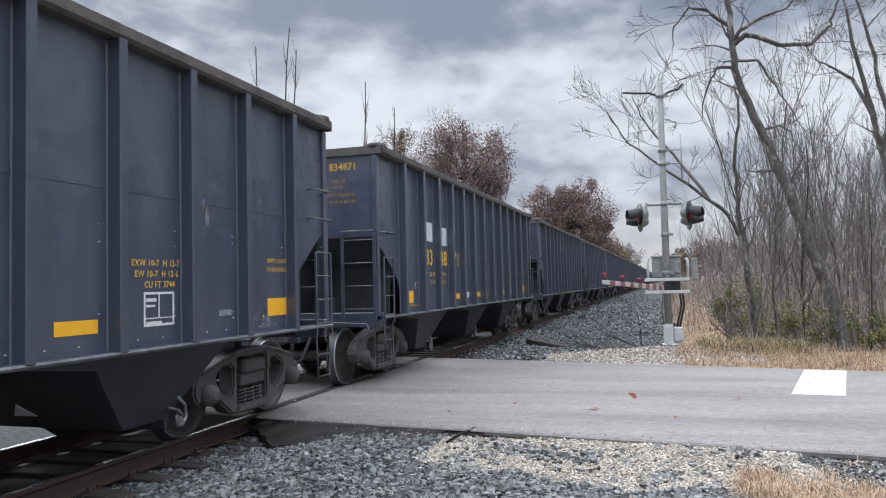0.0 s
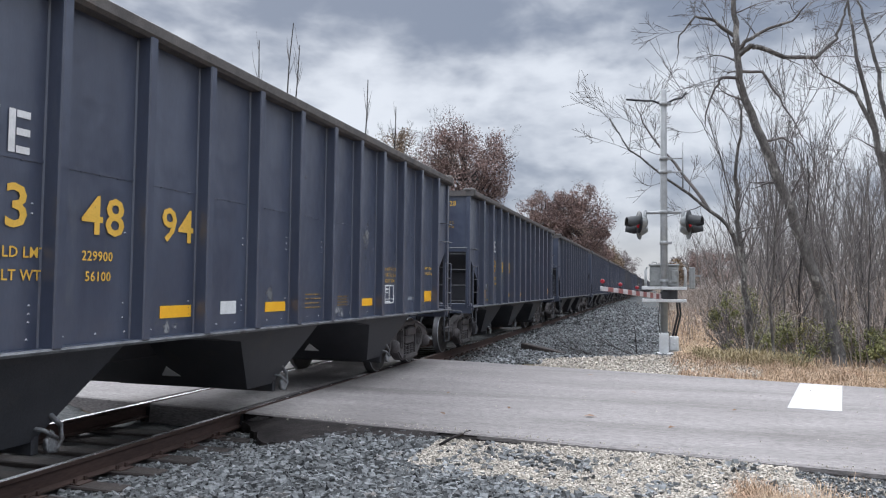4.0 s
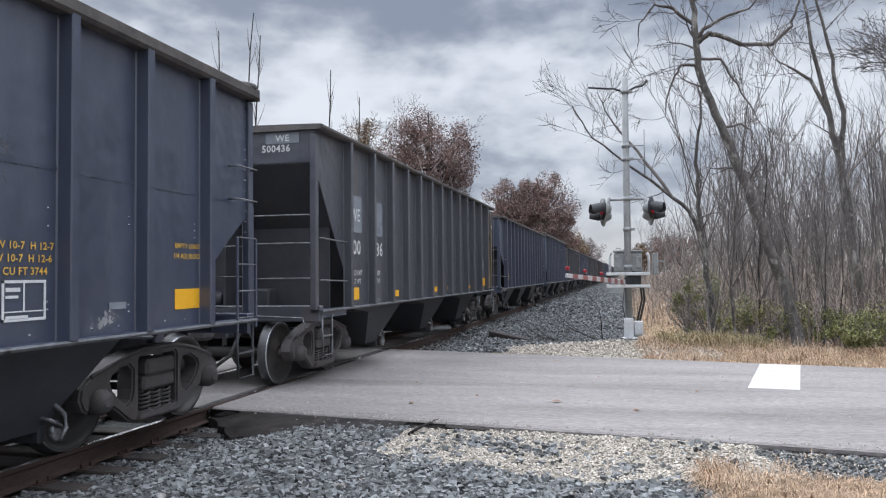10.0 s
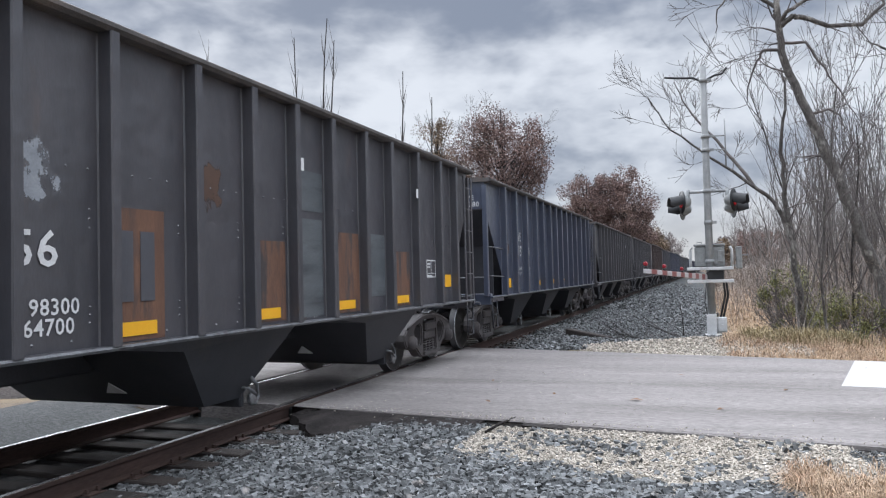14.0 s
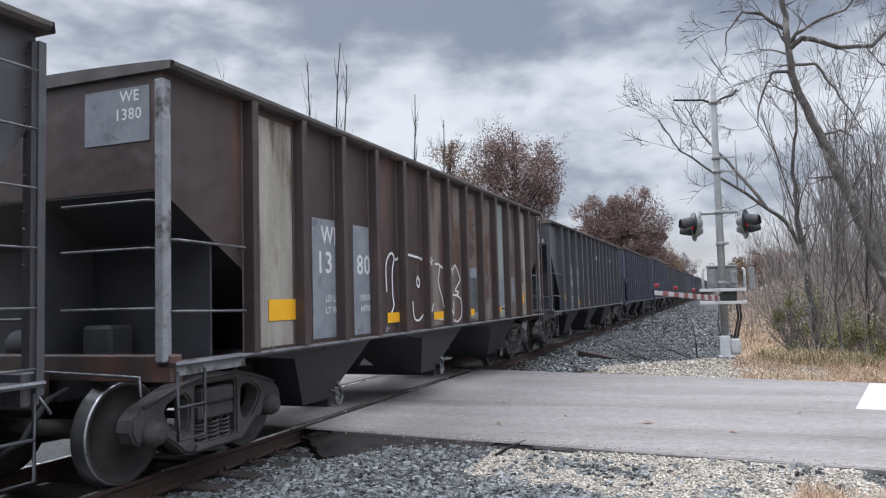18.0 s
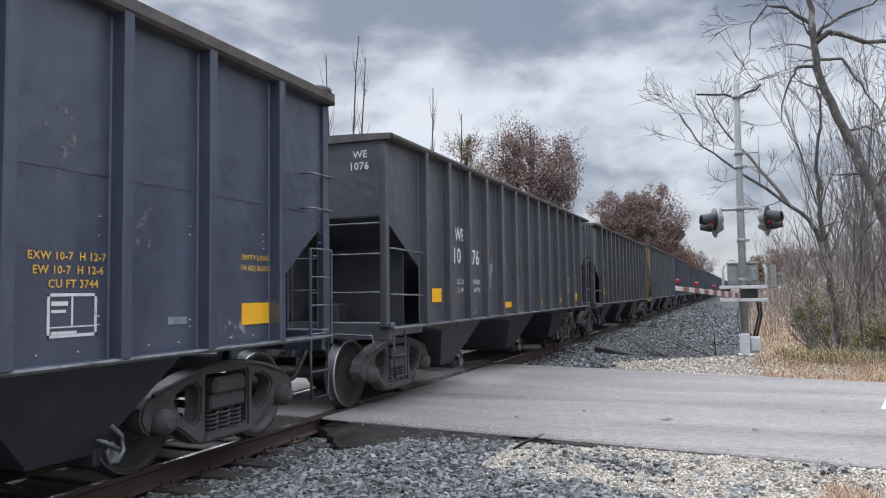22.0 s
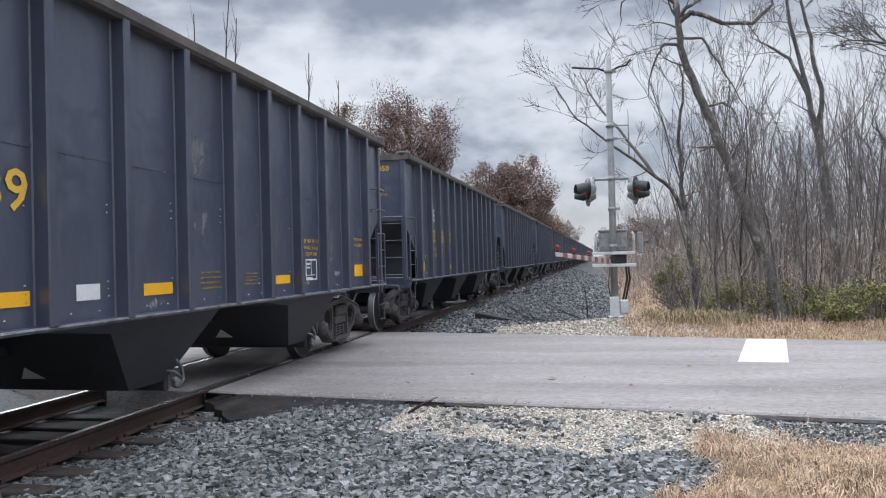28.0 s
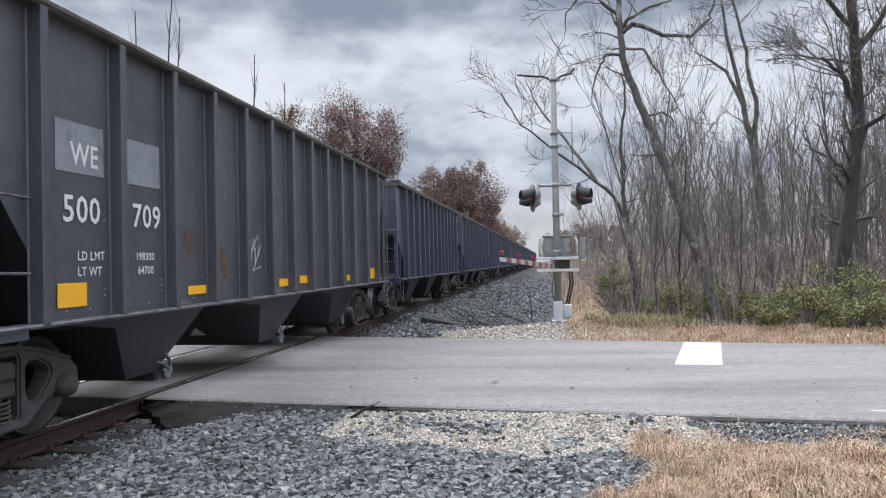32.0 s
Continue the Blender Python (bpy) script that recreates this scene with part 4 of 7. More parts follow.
        part("coupler", bm, TRUCKMAT, car, "grimy knuckle coupler")
        bm = BM()
        tube(bm, [(0.42, y0, 0.86), (0.42, y0 + s * 0.2, 0.80), (0.38, y0 + s * 0.42, 0.48), (0.30, y0 + s * 0.66, 0.36)], 0.026, 7)
        part("brake_hose", bm, RUBBER, car)
        bm = BM()
        tube(bm, [(0.15, y0 + s * 0.45, 1.0), (0.3, y0 + s * 0.16, 1.03), (1.35, y0 + s * 0.14, 0.99), (1.42, y0 + s * 0.20, 0.84)], 0.013, 5)
        part("uncoupling_lever", bm, RUNG, car)
    # sills
    for sx in (1, -1):
        bm = BM()
        prism(bm, [(sx * p, q) for p, q in ((-0.06, -0.02), (0.125, -0.02), (0.135, 0.0), (0.125, 0.018), (-0.06, 0.018))], "y", 0.0, CAR)
        # outward lip takes the paler steel: a highlight line put into the colour
        for f in bm.faces:
            f.material_index = 1 if sx * f.normal.x > 0.6 else 0
        part("side_sill", bm, (paint, RUNG), car, "", pose(sx * 1.47, 0, SILL))
    bm = BM()
    box(bm, -0.2, 0.2, 0.1, CAR - 0.1, 0.72, 1.04, 0.02)
    part("center_sill", bm, UNDER, car)
    # hopper pockets
    for i in range(3):
        yc = CAR / 2 + 3.65 * (i - 1)
        bm = BM()
        tops = [(-1.45, yc - 1.78, 1.05), (1.45, yc - 1.78, 1.05), (1.45, yc + 0.86, 1.05), (-1.45, yc + 0.86, 1.05)]
        mids = [(-1.42, yc - 0.95, 0.95), (1.42, yc - 0.95, 0.95)]
        bots = [(-1.12, yc - 0.30, 0.34), (1.12, yc - 0.30, 0.34), (1.12, yc + 0.28, 0.34), (-1.12, yc + 0.28, 0.34)]
        t = [bm.verts.new(p) for p in tops]
        b = [bm.verts.new(p) for p in bots]
        e = [bm.verts.new(p) for p in mids]
        for q in ((t[0], t[1], e[1], e[0]), (e[0], e[1], b[1], b[0]), (t[1], t[2], b[2], b[1], e[1]), (t[2], t[3], b[3], b[2]), (t[3], t[0], e[0], b[0], b[3]), (b[0], b[1], b[2], b[3])):
            bm.faces.new(q)
        bmesh.ops.recalc_face_normals(bm, faces=bm.faces)
        pocket = part("hopper_pocket", bm, UNDER, car, "dark sloping discharge pocket")
        # white triangle stands in for daylight seen through a gap under the car
        if i:
            bm = BM()
            face = [(0.07, yc - 0.455, 0.479), (0.33, yc - 0.455, 0.479), (0.22, yc - 0.585, 0.601)]
            low, out = ([bm.verts.new((p, q - 0.685 * d, z - 0.73 * d)) for p, q, z in face] for d in (0.001, 0.007))
            bm.faces.new(low), bm.faces.new(out)
            for j in range(3):
                bm.faces.new((low[j], low[j - 1], out[j - 1], out[j]))
            bmesh.ops.recalc_face_normals(bm, faces=bm.faces)
            part("painted_triangle", bm, LETTER_W, pocket, "pale triangle painted for daylight through a gap")
        bm = BM()
        box(bm, -1.14, 1.14, yc + 0.26, yc + 0.33, 0.24, 0.42, 0.012)
        gate = part("hopper_gate", bm, UNDER, car, "grimy discharge gate")
        for sx in (-1, 1):
            bm = BM()
            tube(bm, [(sx * 1.17, yc + 0.30, 0.62), (sx * 1.21, yc + 0.36, 0.54), (sx * 1.22, yc + 0.45, 0.45), (sx * 1.22, yc + 0.47, 0.34), (sx * 1.22, yc + 0.41, 0.26), (sx * 1.22, yc + 0.33, 0.27), (sx * 1.22, yc + 0.31, 0.36), (sx * 1.22, yc + 0.37, 0.41)], 0.021, 6)
            tube(bm, [(sx * 1.14, yc + 0.24, 0.46), (sx * 1.24, yc + 0.27, 0.44), (sx * 1.24, yc + 0.40, 0.36)], 0.017, 6)
            lathe(bm, [(sx * 1.19, 0.055), (sx * 1.235, 0.055)], "x", 12, (0, yc + 0.36, 0.31))
            part("gate_latch", bm, LATCH, gate, "worn bright steel gate latch")
    if kind == 0:
        bm = BM()
        box(bm, 0.0, 0.005, 0.35, CAR - 0.3, 2.42, 2.45)
        seam = part("lap_seam", bm, paint, car, "", pose(1.476, 0, 0))
        again(seam, pose(-1.481, 0, 0))
    # bolt heads beside the ribs
    verts, faces = [], []
    rr = random.Random(11)
    rows = [(z, o) for z in (1.28, 1.34, 1.40, 1.98, 2.05, 2.12, 2.78, 2.85) for o in (0.14,)] + [(2.42, 0.30), (2.42, 0.5), (2.42, 0.7)]
    for ya, yb in zip(ribs_at, ribs_at[1:]):
        for z, o in rows:
            for oo in ((o, yb - ya - o) if z < 2.4 and rr.random() < 0.75 else (o,)):
                yy, rs = ya + oo, 0.013
                k = len(verts)
                verts += [(1.476, yy - rs, z), (1.476, yy, z - rs), (1.476, yy + rs, z), (1.476, yy, z + rs), (1.488, yy, z)]
                faces += [(k, k + 1, k + 4), (k + 1, k + 2, k + 4), (k + 2, k + 3, k + 4), (k + 3, k, k + 4)]
    for j in range(34):
        yy = 1.25 + j * 0.33
        k = len(verts)
        rs = 0.014
        verts += [(1.476, yy - rs, 1.16), (1.476, yy, 1.16 - rs), (1.476, yy + rs, 1.16), (1.476, yy, 1.16 + rs), (1.488, yy, 1.16)]
        faces += [(k, k + 1, k + 4), (k + 1, k + 2, k + 4), (k + 2, k + 3, k + 4), (k + 3, k, k + 4)]
    for yy in (0.075, CAR - 0.075):
        for q in range(13):
            z, rs = high - 0.24 - 0.12 * q, 0.013
            k = len(verts)
            verts += [(1.476, yy - rs, z), (1.476, yy, z - rs), (1.476, yy + rs, z), (1.476, yy, z + rs), (1.492, yy, z)]
            faces += [(k, k + 1, k + 4), (k + 1, k + 2, k + 4), (k + 2, k + 3, k + 4), (k + 3, k, k + 4)]
    me = bpy.data.meshes.new("riveting")
    me.from_pydata(verts, [], faces)
    me.materials.append(paint)
    o = new("riveting", me)
    o.parent = car
    o["kind"] = "stuff"
    car_truck(car, AXLE)
    car_truck(car, CAR - AXLE)
    return car


SIDE = Matrix(((0, 0, 1, 0), (1, 0, 0, 0), (0, 1, 0, 0), (0, 0, 0, 1)))     # flat in x, y to upright on the road side
END = Matrix(((1, 0, 0, 0), (0, 0, -1, 0), (0, 1, 0, 0), (0, 0, 0, 1)))     # flat in x, y to upright on the leading end


def on_side(y, z, out=1.4850):
    return Matrix.Translation((out, y, z)) @ SIDE


def on_end(x, z, out=-0.012):
    return Matrix.Translation((x, out, z)) @ END


PLATES = {}


def decal(name, car, y, z, w, h, mat, out=1.478, label=""):
    """A thin plate of paint or reflective sheet on the side."""
    key = (round(w, 2), round(h, 2), mat.name)
    if key not in PLATES:
        bm = BM()
        box(bm, 0.0, 0.004, 0, w, 0, h)
        PLATES[key] = part(name, bm, mat, car, label, pose(out, y, z))
        return PLATES[key]
    o = again(PLATES[key], pose(out, y, z), car)
    o.name = name
    return o


def stroke(name, car, pts, r, mat, out=1.482):
    """A sprayed line on the side."""
    bm = BM()
    rail_a, rail_b = [], []
    for i, (a, b) in enumerate(pts):
        (p, q), (c, d) = pts[max(i - 1, 0)], pts[min(i + 1, len(pts) - 1)]
        n = Vector((d - q, p - c))
        n = n.normalized() * r if n.length > 1e-6 else Vector((r, 0))
        rail_a.append(bm.verts.new((0, a + n.x, b + n.y)))
        rail_b.append(bm.verts.new((0, a - n.x, b - n.y)))
    for i in range(len(pts) - 1):
        bm.faces.new((rail_a[i], rail_b[i], rail_b[i + 1], rail_a[i + 1]))
    return part(name, bm, mat, car, "", pose(out, 0, 0))


def spray(car, pts, r, mat, ribs=RIBS_AT[3]):
    """A rounded line that runs over the panels and over the faces of the ribs."""
    line = []
    for i in range(len(pts) - 1):
        a, b, c, d = (Vector(pts[min(max(i + q, 0), len(pts) - 1)]) for q in (-1, 0, 1, 2))
        for q in range(6):
            u = q / 6
            line.append(0.5 * (2 * b + (c - a) * u + (2 * a - 5 * b + 4 * c - d) * u * u + (3 * b - a - 3 * c + d) * u ** 3))
    line.append(Vector(pts[-1]))
    for proud, piece in itertools.groupby(line, lambda p: min(abs(p.x - y) for y in ribs) < 0.05):
        piece = [(p.x, p.y) for p in piece]
        if len(piece) > 1:
            stroke("graffiti", car, piece, r, mat, 1.6145 if proud else 1.488)


def blotch(name, car, y, z, w, h, mat, seed, out=1.4775):
    """An uneven patch of paint."""
    r = random.Random(seed)
    bm = BM()
    c = [(y + r.uniform(-0.02, 0.02), z + r.uniform(-0.02, 0.0)), (y + w, z), (y + w + r.uniform(-0.02, 0.02), z + h), (y, z + h + r.uniform(-0.02, 0.02))]
    bm.faces.new([bm.verts.new((0, p, q)) for p, q in c])
    return part(name, bm, mat, car, "", pose(out, 0, 0))


def stencil_pair(car, y, z):
    """The two letters W and E in separate stencil bars, 0.30 high."""
    if "WE" not in TEXTS:
        bm = BM()
        bars = [((0.000, 0.30), (0.048, 0.30), (0.092, 0.0), (0.052, 0.0)), ((0.098, 0.0), (0.128, 0.16), (0.128, 0.30), (0.098, 0.14)),
                ((0.134, 0.30), (0.134, 0.16), (0.150, 0.0), (0.172, 0.0)), ((0.178, 0.0), (0.205, 0.30), (0.160, 0.30), (0.152, 0.18)),
                ((0.28, 0.0), (0.335, 0.0), (0.335, 0.30), (0.28, 0.30))]
        for q in (0.0, 0.125, 0.25):
            bars.append(((0.345, q), (0.46, q), (0.46, q + 0.05), (0.345, q + 0.05)))
        for lp in bars:
            bm.faces.new([bm.verts.new((p, q, 0)) for p, q in lp])
        bmesh.ops.recalc_face_normals(bm, faces=bm.faces)
        me = bpy.data.meshes.new("lettering")
        bm.to_mesh(me)
        me.materials.append(LETTER_W)
        TEXTS["WE"] = me
    o = new("lettering", TEXTS["WE"])
    o.parent, o.matrix_basis = car, on_side(y, z)
    o["label"] = "white stencilled letters"
    return o


# reflectors of the older cars: along the side, height, width, depth
SPOTS = {
    11: ((1.31, 1.19, 0.44, 0.20), (3.50, 1.18, 0.44, 0.12), (6.52, 1.20, 0.42, 0.11), (7.95, 1.20, 0.40, 0.11), (10.22, 1.20, 0.45, 0.10), (12.58, 1.24, 0.47, 0.24)),
    12: ((1.60, 1.39, 0.40, 0.20), (3.52, 1.22, 0.40, 0.11), (5.70, 1.22, 0.40, 0.11), (7.80, 1.25, 0.48, 0.11), (9.63, 1.25, 0.45, 0.11), (11.58, 1.35, 0.47, 0.21)),
    14: ((1.55, 1.35, 0.40, 0.21), (5.28, 1.15, 0.46, 0.11), (7.13, 1.16, 0.48, 0.11), (8.90, 1.17, 0.48, 0.11), (10.72, 1.17, 0.46, 0.11), (12.72, 1.36, 0.42, 0.21)),
    17: ((1.72, 1.17, 0.43, 0.19), (4.63, 1.19, 0.44, 0.11), (6.50, 1.18, 0.42, 0.11), (8.17, 1.18, 0.42, 0.11), (10.10, 1.26, 0.42, 0.12), (12.10, 1.45, 0.38, 0.18)),
    18: ((1.50, 1.38, 0.52, 0.22), (4.35, 1.24, 0.48, 0.14), (6.10, 1.22, 0.42, 0.12), (7.72, 1.22, 0.42, 0.12), (9.50, 1.22, 0.40, 0.12), (11.40, 1.38, 0.40, 0.24)),
    19: ((1.52, 1.37, 0.40, 0.21), (3.66, 1.20, 0.48, 0.11), (5.58, 1.20, 0.43, 0.11), (7.43, 1.20, 0.40, 0.11), (9.20, 1.20, 0.40, 0.11), (12.46, 1.34, 0.44, 0.21)),
    20: ((1.49, 1.41, 0.38, 0.20), (5.21, 1.23, 0.41, 0.11), (7.72, 1.22, 0.40, 0.11), (11.55, 1.26, 0.46, 0.19)),
    22: ((1.53, 1.39, 0.38, 0.21), (5.24, 1.22, 0.41, 0.11), (7.72, 1.22, 0.40, 0.11), (9.65, 1.25, 0.44, 0.10), (11.58, 1.25, 0.45, 0.21)),
    23: ((1.56, 1.35, 0.42, 0.23), (4.29, 1.20, 0.45, 0.11), (6.13, 1.19, 0.45, 0.11), (7.92, 1.18, 0.41, 0.10), (9.64, 1.19, 0.42, 0.11), (11.60, 1.25, 0.47, 0.21)),
    24: ((1.36, 1.22, 0.46, 0.19), (3.43, 1.20, 0.45, 0.11), (7.42, 1.20, 0.44, 0.10), (10.26, 1.21, 0.45, 0.08), (12.61, 1.21, 0.46, 0.20)),
    25: ((1.60, 1.31, 0.38, 0.12), (6.4, 1.22, 0.40, 0.11), (9.4, 1.22, 0.40, 0.11), (12.4, 1.24, 0.42, 0.20)),
    31: ((1.44, 1.20, 0.40, 0.21), (3.73, 1.21, 0.45, 0.10), (6.64, 1.20, 0.41, 0.12), (7.58, 1.22, 0.40, 0.13), (10.46, 1.19, 0.40, 0.12), (12.49, 1.18, 0.44, 0.24)),
}
# the stencil box: along, height, width, depth; and where the marks stand: first and second column, number, initials
BOXES = {12: (10.54, 1.37, 0.50, 0.34), 14: (11.98, 1.53, 0.42, 0.29), 17: (11.12, 1.36, 0.48, 0.34), 19: (11.15, 1.48, 0.42, 0.40), 20: (10.53, 1.51, 0.49, 0.37), 22: (10.57, 1.49, 0.49, 0.36), 23: (10.55, 1.71, 0.50, 0.31), 11: (12.28, 1.80, 0.46, 0.27)}
MARKS = {11: (1.30, 2.44, 1.93, 2.48), 12: (1.46, 2.40, 2.01, 2.43), 14: (3.38, 4.38, 1.70, 2.12), 17: (2.50, 3.60, 1.72, 2.10), 18: (2.46, 3.46, 1.90, 2.24), 19: (2.60, 3.68, 1.76, 2.12), 20: (2.39, 3.41, 1.99, 2.33),
         22: (2.41, 3.33, 2.01, 2.38), 23: (1.46, 2.40, 1.92, 2.24), 24: (1.34, 2.40, 2.12, 2.50), 25: (1.46, 2.50, 1.85, 2.20), 31: (1.52, 2.60, 1.95, 2.46)}


def dress(car, k, kind, number, white=False, patch=False):
    """Lettering, reflectors and plates of one car."""
    ink = LETTER_W if white or kind else LETTER_Y
    ribs = RIBS_AT[kind]
    st = (ribs[-1] - ribs[0]) / (len(ribs) - 1)
    cell = lambda i: ribs[min(i, len(ribs) - 2)]
    if kind == 0:
        if patch:
            decal("overpainted_mark", car, cell(1) + 0.34, 2.40, 0.46, 0.36, WHITEPATCH)
            decal("overpainted_mark", car, cell(2) + 0.34, 2.36, 0.46, 0.36, WHITEPATCH)
        else:
            stencil_pair(car, 2.40, 2.46)
        for i, two in enumerate((number[:2], number[2:4], number[4:6])):
            write("lettering", two, 0.30, ink, car, on_side((2.41, 3.37, 4.31)[i], 1.95), "large stencilled number", 1.08)
        small = LETTER_Y
        write("lettering", "LD LMT", 0.075, small, car, on_side(2.66, 1.74))
        write("lettering", "LT WT", 0.075, small, car, on_side(2.66, 1.58))
        write("lettering", "229900", 0.075, small, car, on_side(3.38, 1.74))
        write("lettering", "56100", 0.075, small, car, on_side(3.42, 1.58))
        write("lettering", "EXW 10-7  H 12-7", 0.055, LETTER_Y, car, on_side(9.74, 1.80))
        write("lettering", "EW 10-7  H 12-6", 0.055, LETTER_Y, car, on_side(9.78, 1.705))
        write("lettering", "CU FT 3744", 0.055, LETTER_Y, car, on_side(9.90, 1.61))
        write("lettering", "2 INCH TREAD COND SHOES", 0.034, LETTER_Y, car, on_side(1.31, 1.20))
        write("lettering", "EMPTY LOAD", 0.048, LETTER_Y, car, on_side(11.96, 1.87))
        write("lettering", "1/4 ADJ BLOCK", 0.048, LETTER_Y, car, on_side(11.94, 1.77))
        write("lettering", number, 0.112, LETTER_W if white else LETTER_Y, car, on_end(0.69, 3.43), "small stencilled number on the end", 0.95)
        if number[:3] in ("834", "835") and k not in (2, 10, 29):
            write("lettering", "WE", 0.105, LETTER_W, car, on_end(0.36, 3.425), "", 0.85)
        else:
            bm = BM()
            box(bm, 0.34, 0.64, -0.014, -0.011, 3.41, 3.55)
            part("overpainted_mark", bm, WHITEPATCH, car)
        for i, words in enumerate(("SPRG 7 OC D5", "SPRG 7 IC D5", "36 IN WHEELS CLASS C", "AAR NO 25 BRAKE BEAM")):
            write("lettering", words, 0.050, FADED_Y, car, on_end((0.48, 0.51, 0.34, 0.29)[i], (3.23, 3.13, 3.015, 2.905)[i]))
        spots = ((1.30, 1.26, 0.40, 0.21), (4.33, 1.255, 0.45, 0.11), (6.15, 1.255, 0.46, 0.11), (8.92, 1.255, 0.44, 0.11), (11.97, 1.265, 0.46, 0.20))
        for y, z, w, h in spots:
            decal("yellow_reflector", car, y, z, w, h, YELLOW, label="bright yellow reflective patch")
        decal("white_placard", car, 5.27, 1.26, 0.28, 0.13, LETTER_W, label="small white placard")
        decal("white_placard", car, 11.02, 1.31, 0.22, 0.06, PATCHMAT)
        for i in range(4):
            decal("small_print", car, 7.12, 1.27 + 0.055 * i, 0.44 - 0.04 * (i % 2), 0.016, PRINT)
            decal("small_print", car, 8.09, 1.28 + 0.04 * i, 0.30 + 0.03 * (i % 2), 0.014, PRINT)
        bm = BM()
        tube(bm, [(1.485, 1.79, 1.42), (1.485, 1.79, 1.61), (1.485, 1.97, 1.61), (1.485, 1.97, 1.42)], 0.012, 5)
        part("card_holder", bm, EDGE, car)
        for i in range(3):
            blotch("pale_scuff", car, cell((k * 3 + 4 * i) % 12) + 0.2, 1.10, 0.5, 0.10 + 0.05 * ((k + i) % 4), SMEAR["scuff"], 17 * k + i)
    else:
        y1, y2, base, init = MARKS.get(k, (cell(1) + 0.25, cell(2) + 0.25, 1.98, 2.34))
        if patch:
            tone = WHITEPATCH if k == 17 else PATCHMAT
            low, tall = {17: (1.56, 0.83), 18: (1.14, 1.39), 24: (2.08, 0.70), 11: (2.29, 0.60)}.get(k, (2.385, 0.45))
            decal("overpainted_mark", car, y1 - 0.08, low, 0.80 if k == 17 else 0.69, tall, tone)
            decal("overpainted_mark", car, y2 - 0.08, low - 0.01, 0.80 if k == 17 else 0.62, tall, tone)
        half = (len(number) + 1) // 2
        first, rest = number[:half], number[half:]
        big = 0.25 if len(number) < 6 else 0.235
        write("lettering", "WE", big * 0.85, PATCHMAT if k == 17 else LETTER_W, car, on_side(y1 + 0.12, init), "white stencilled letters", 0.9)
        write("lettering", first, big, PATCHMAT if k == 17 else LETTER_W, car, on_side(y1, base), "large white stencilled number", 1.05)
        write("lettering", rest, big, PATCHMAT if k == 17 else LETTER_W, car, on_side(y2, base), "large white stencilled number", 1.05)
        small = 0.115 if k == 14 else 0.08
        for words, y, dz in (("LD LMT", y1 + 0.2, 0.34), ("LT WT", y1 + 0.2, 0.48), ("198300", y2 + 0.05, 0.34), ("64700", y2 + 0.09, 0.48)):
            write("lettering", words, small, LETTER_W, car, on_side(y, base - dz))
        if kind == 2:
            bm = BM()
            box(bm, 0.72, 1.24, -0.014, -0.011, 3.50, 3.655)
            part("overpainted_mark", bm, PATCHMAT, car)
        if k == 18:
            bm = BM()
            box(bm, 0.62, 1.34, -0.014, -0.011, 2.98, 3.46)
            part("overpainted_mark", bm, PATCHMAT, car)
        ex, ez, nx, nz = ((1.03, 3.11, 0.98, 2.97), (0.88, 3.53, 0.66, 3.38), (1.02, 3.34, 0.96, 3.18))[kind - 1]
        write("lettering", "WE", 0.095, LETTER_W, car, on_end(ex, ez, -0.018))
        write("lettering", number, 0.10, LETTER_W, car, on_end(nx, nz, -0.018))
        spots = SPOTS.get(k, tuple((cell(i) + 0.3, 1.24, 0.42, 0.12 if 0 < i < 10 else 0.21) for i in (0, 3, 5, 7, 9, 11)))
        for y, z, w, h in spots:
            decal("yellow_reflector", car, y, z, w, h, YELLOW, 1.486, label="bright yellow reflective patch")
        bm = BM()
        box(bm, 1.50, 1.56, 0.06, 1.0, SILL - 0.10, SILL + 0.02, 0.005)
        part("sill_plate", bm, EDGE if k in (17, 18, 20) else PAINT["black"], car)
        for i in range(4):
            blotch("pale_scuff", car, cell((k * 5 + 3 * i) % 12) + 0.2, 1.10, 0.5, 0.08 + 0.04 * ((k + i) % 4), SMEAR["scuff"], 23 * k + i)
    # the consolidated stencil box near the trailing end
    b0, low, bw, bh = BOXES.get(k, (9.90, 1.27, 0.41, 0.30))
    dash = kind == 3
    for y, z, w, h in () if k == 24 else ((0, 0, 1, 0.07), (0, 0.93, 1, 0.07), (0, 0, 0.05, 1), (0.95, 0, 0.05, 1), (0.47, 0.24, 0.035, 0.70), (0.05, 0.22, 0.9, 0.03), (0.08, 0.72, 0.32, 0.10), (0.08, 0.56, 0.28, 0.07), (0.08, 0.06, 0.5, 0.08)):
        if dash and w == 1:
            for q in (0.0, 0.27, 0.8):
                decal("stencil_box", car, b0 + q * bw, low + z * bh, (0.2 if q != 0.27 else 0.46) * bw, h * bh, LETTER_W)
        else:
            decal("stencil_box", car, b0 + y * bw, low + z * bh, w * bw, h * bh, LETTER_W)
    rk = random.Random(900 + k)
    for i in range(4):
        blotch("rust_stain" if kind and i % 2 else "chalky_bloom", car, cell(rk.randrange(12)) + rk.uniform(0.06, 0.25), rk.uniform(1.15, 2.3), rk.uniform(0.3, 0.6), rk.uniform(0.3, 0.9), SMEAR["rust" if kind and i % 2 else "grey"], 400 + 9 * k + i, 1.4770 + 0.0004 * i)
    # marks of single cars
    if k in (2, 4):
        for i in (5, 6, 7, 8, 9, 10):
            blotch("chalky_bloom", car, cell(i) + 0.05, 1.10, st - 0.10, 1.5, SMEAR["grey"], 300 + i + k)
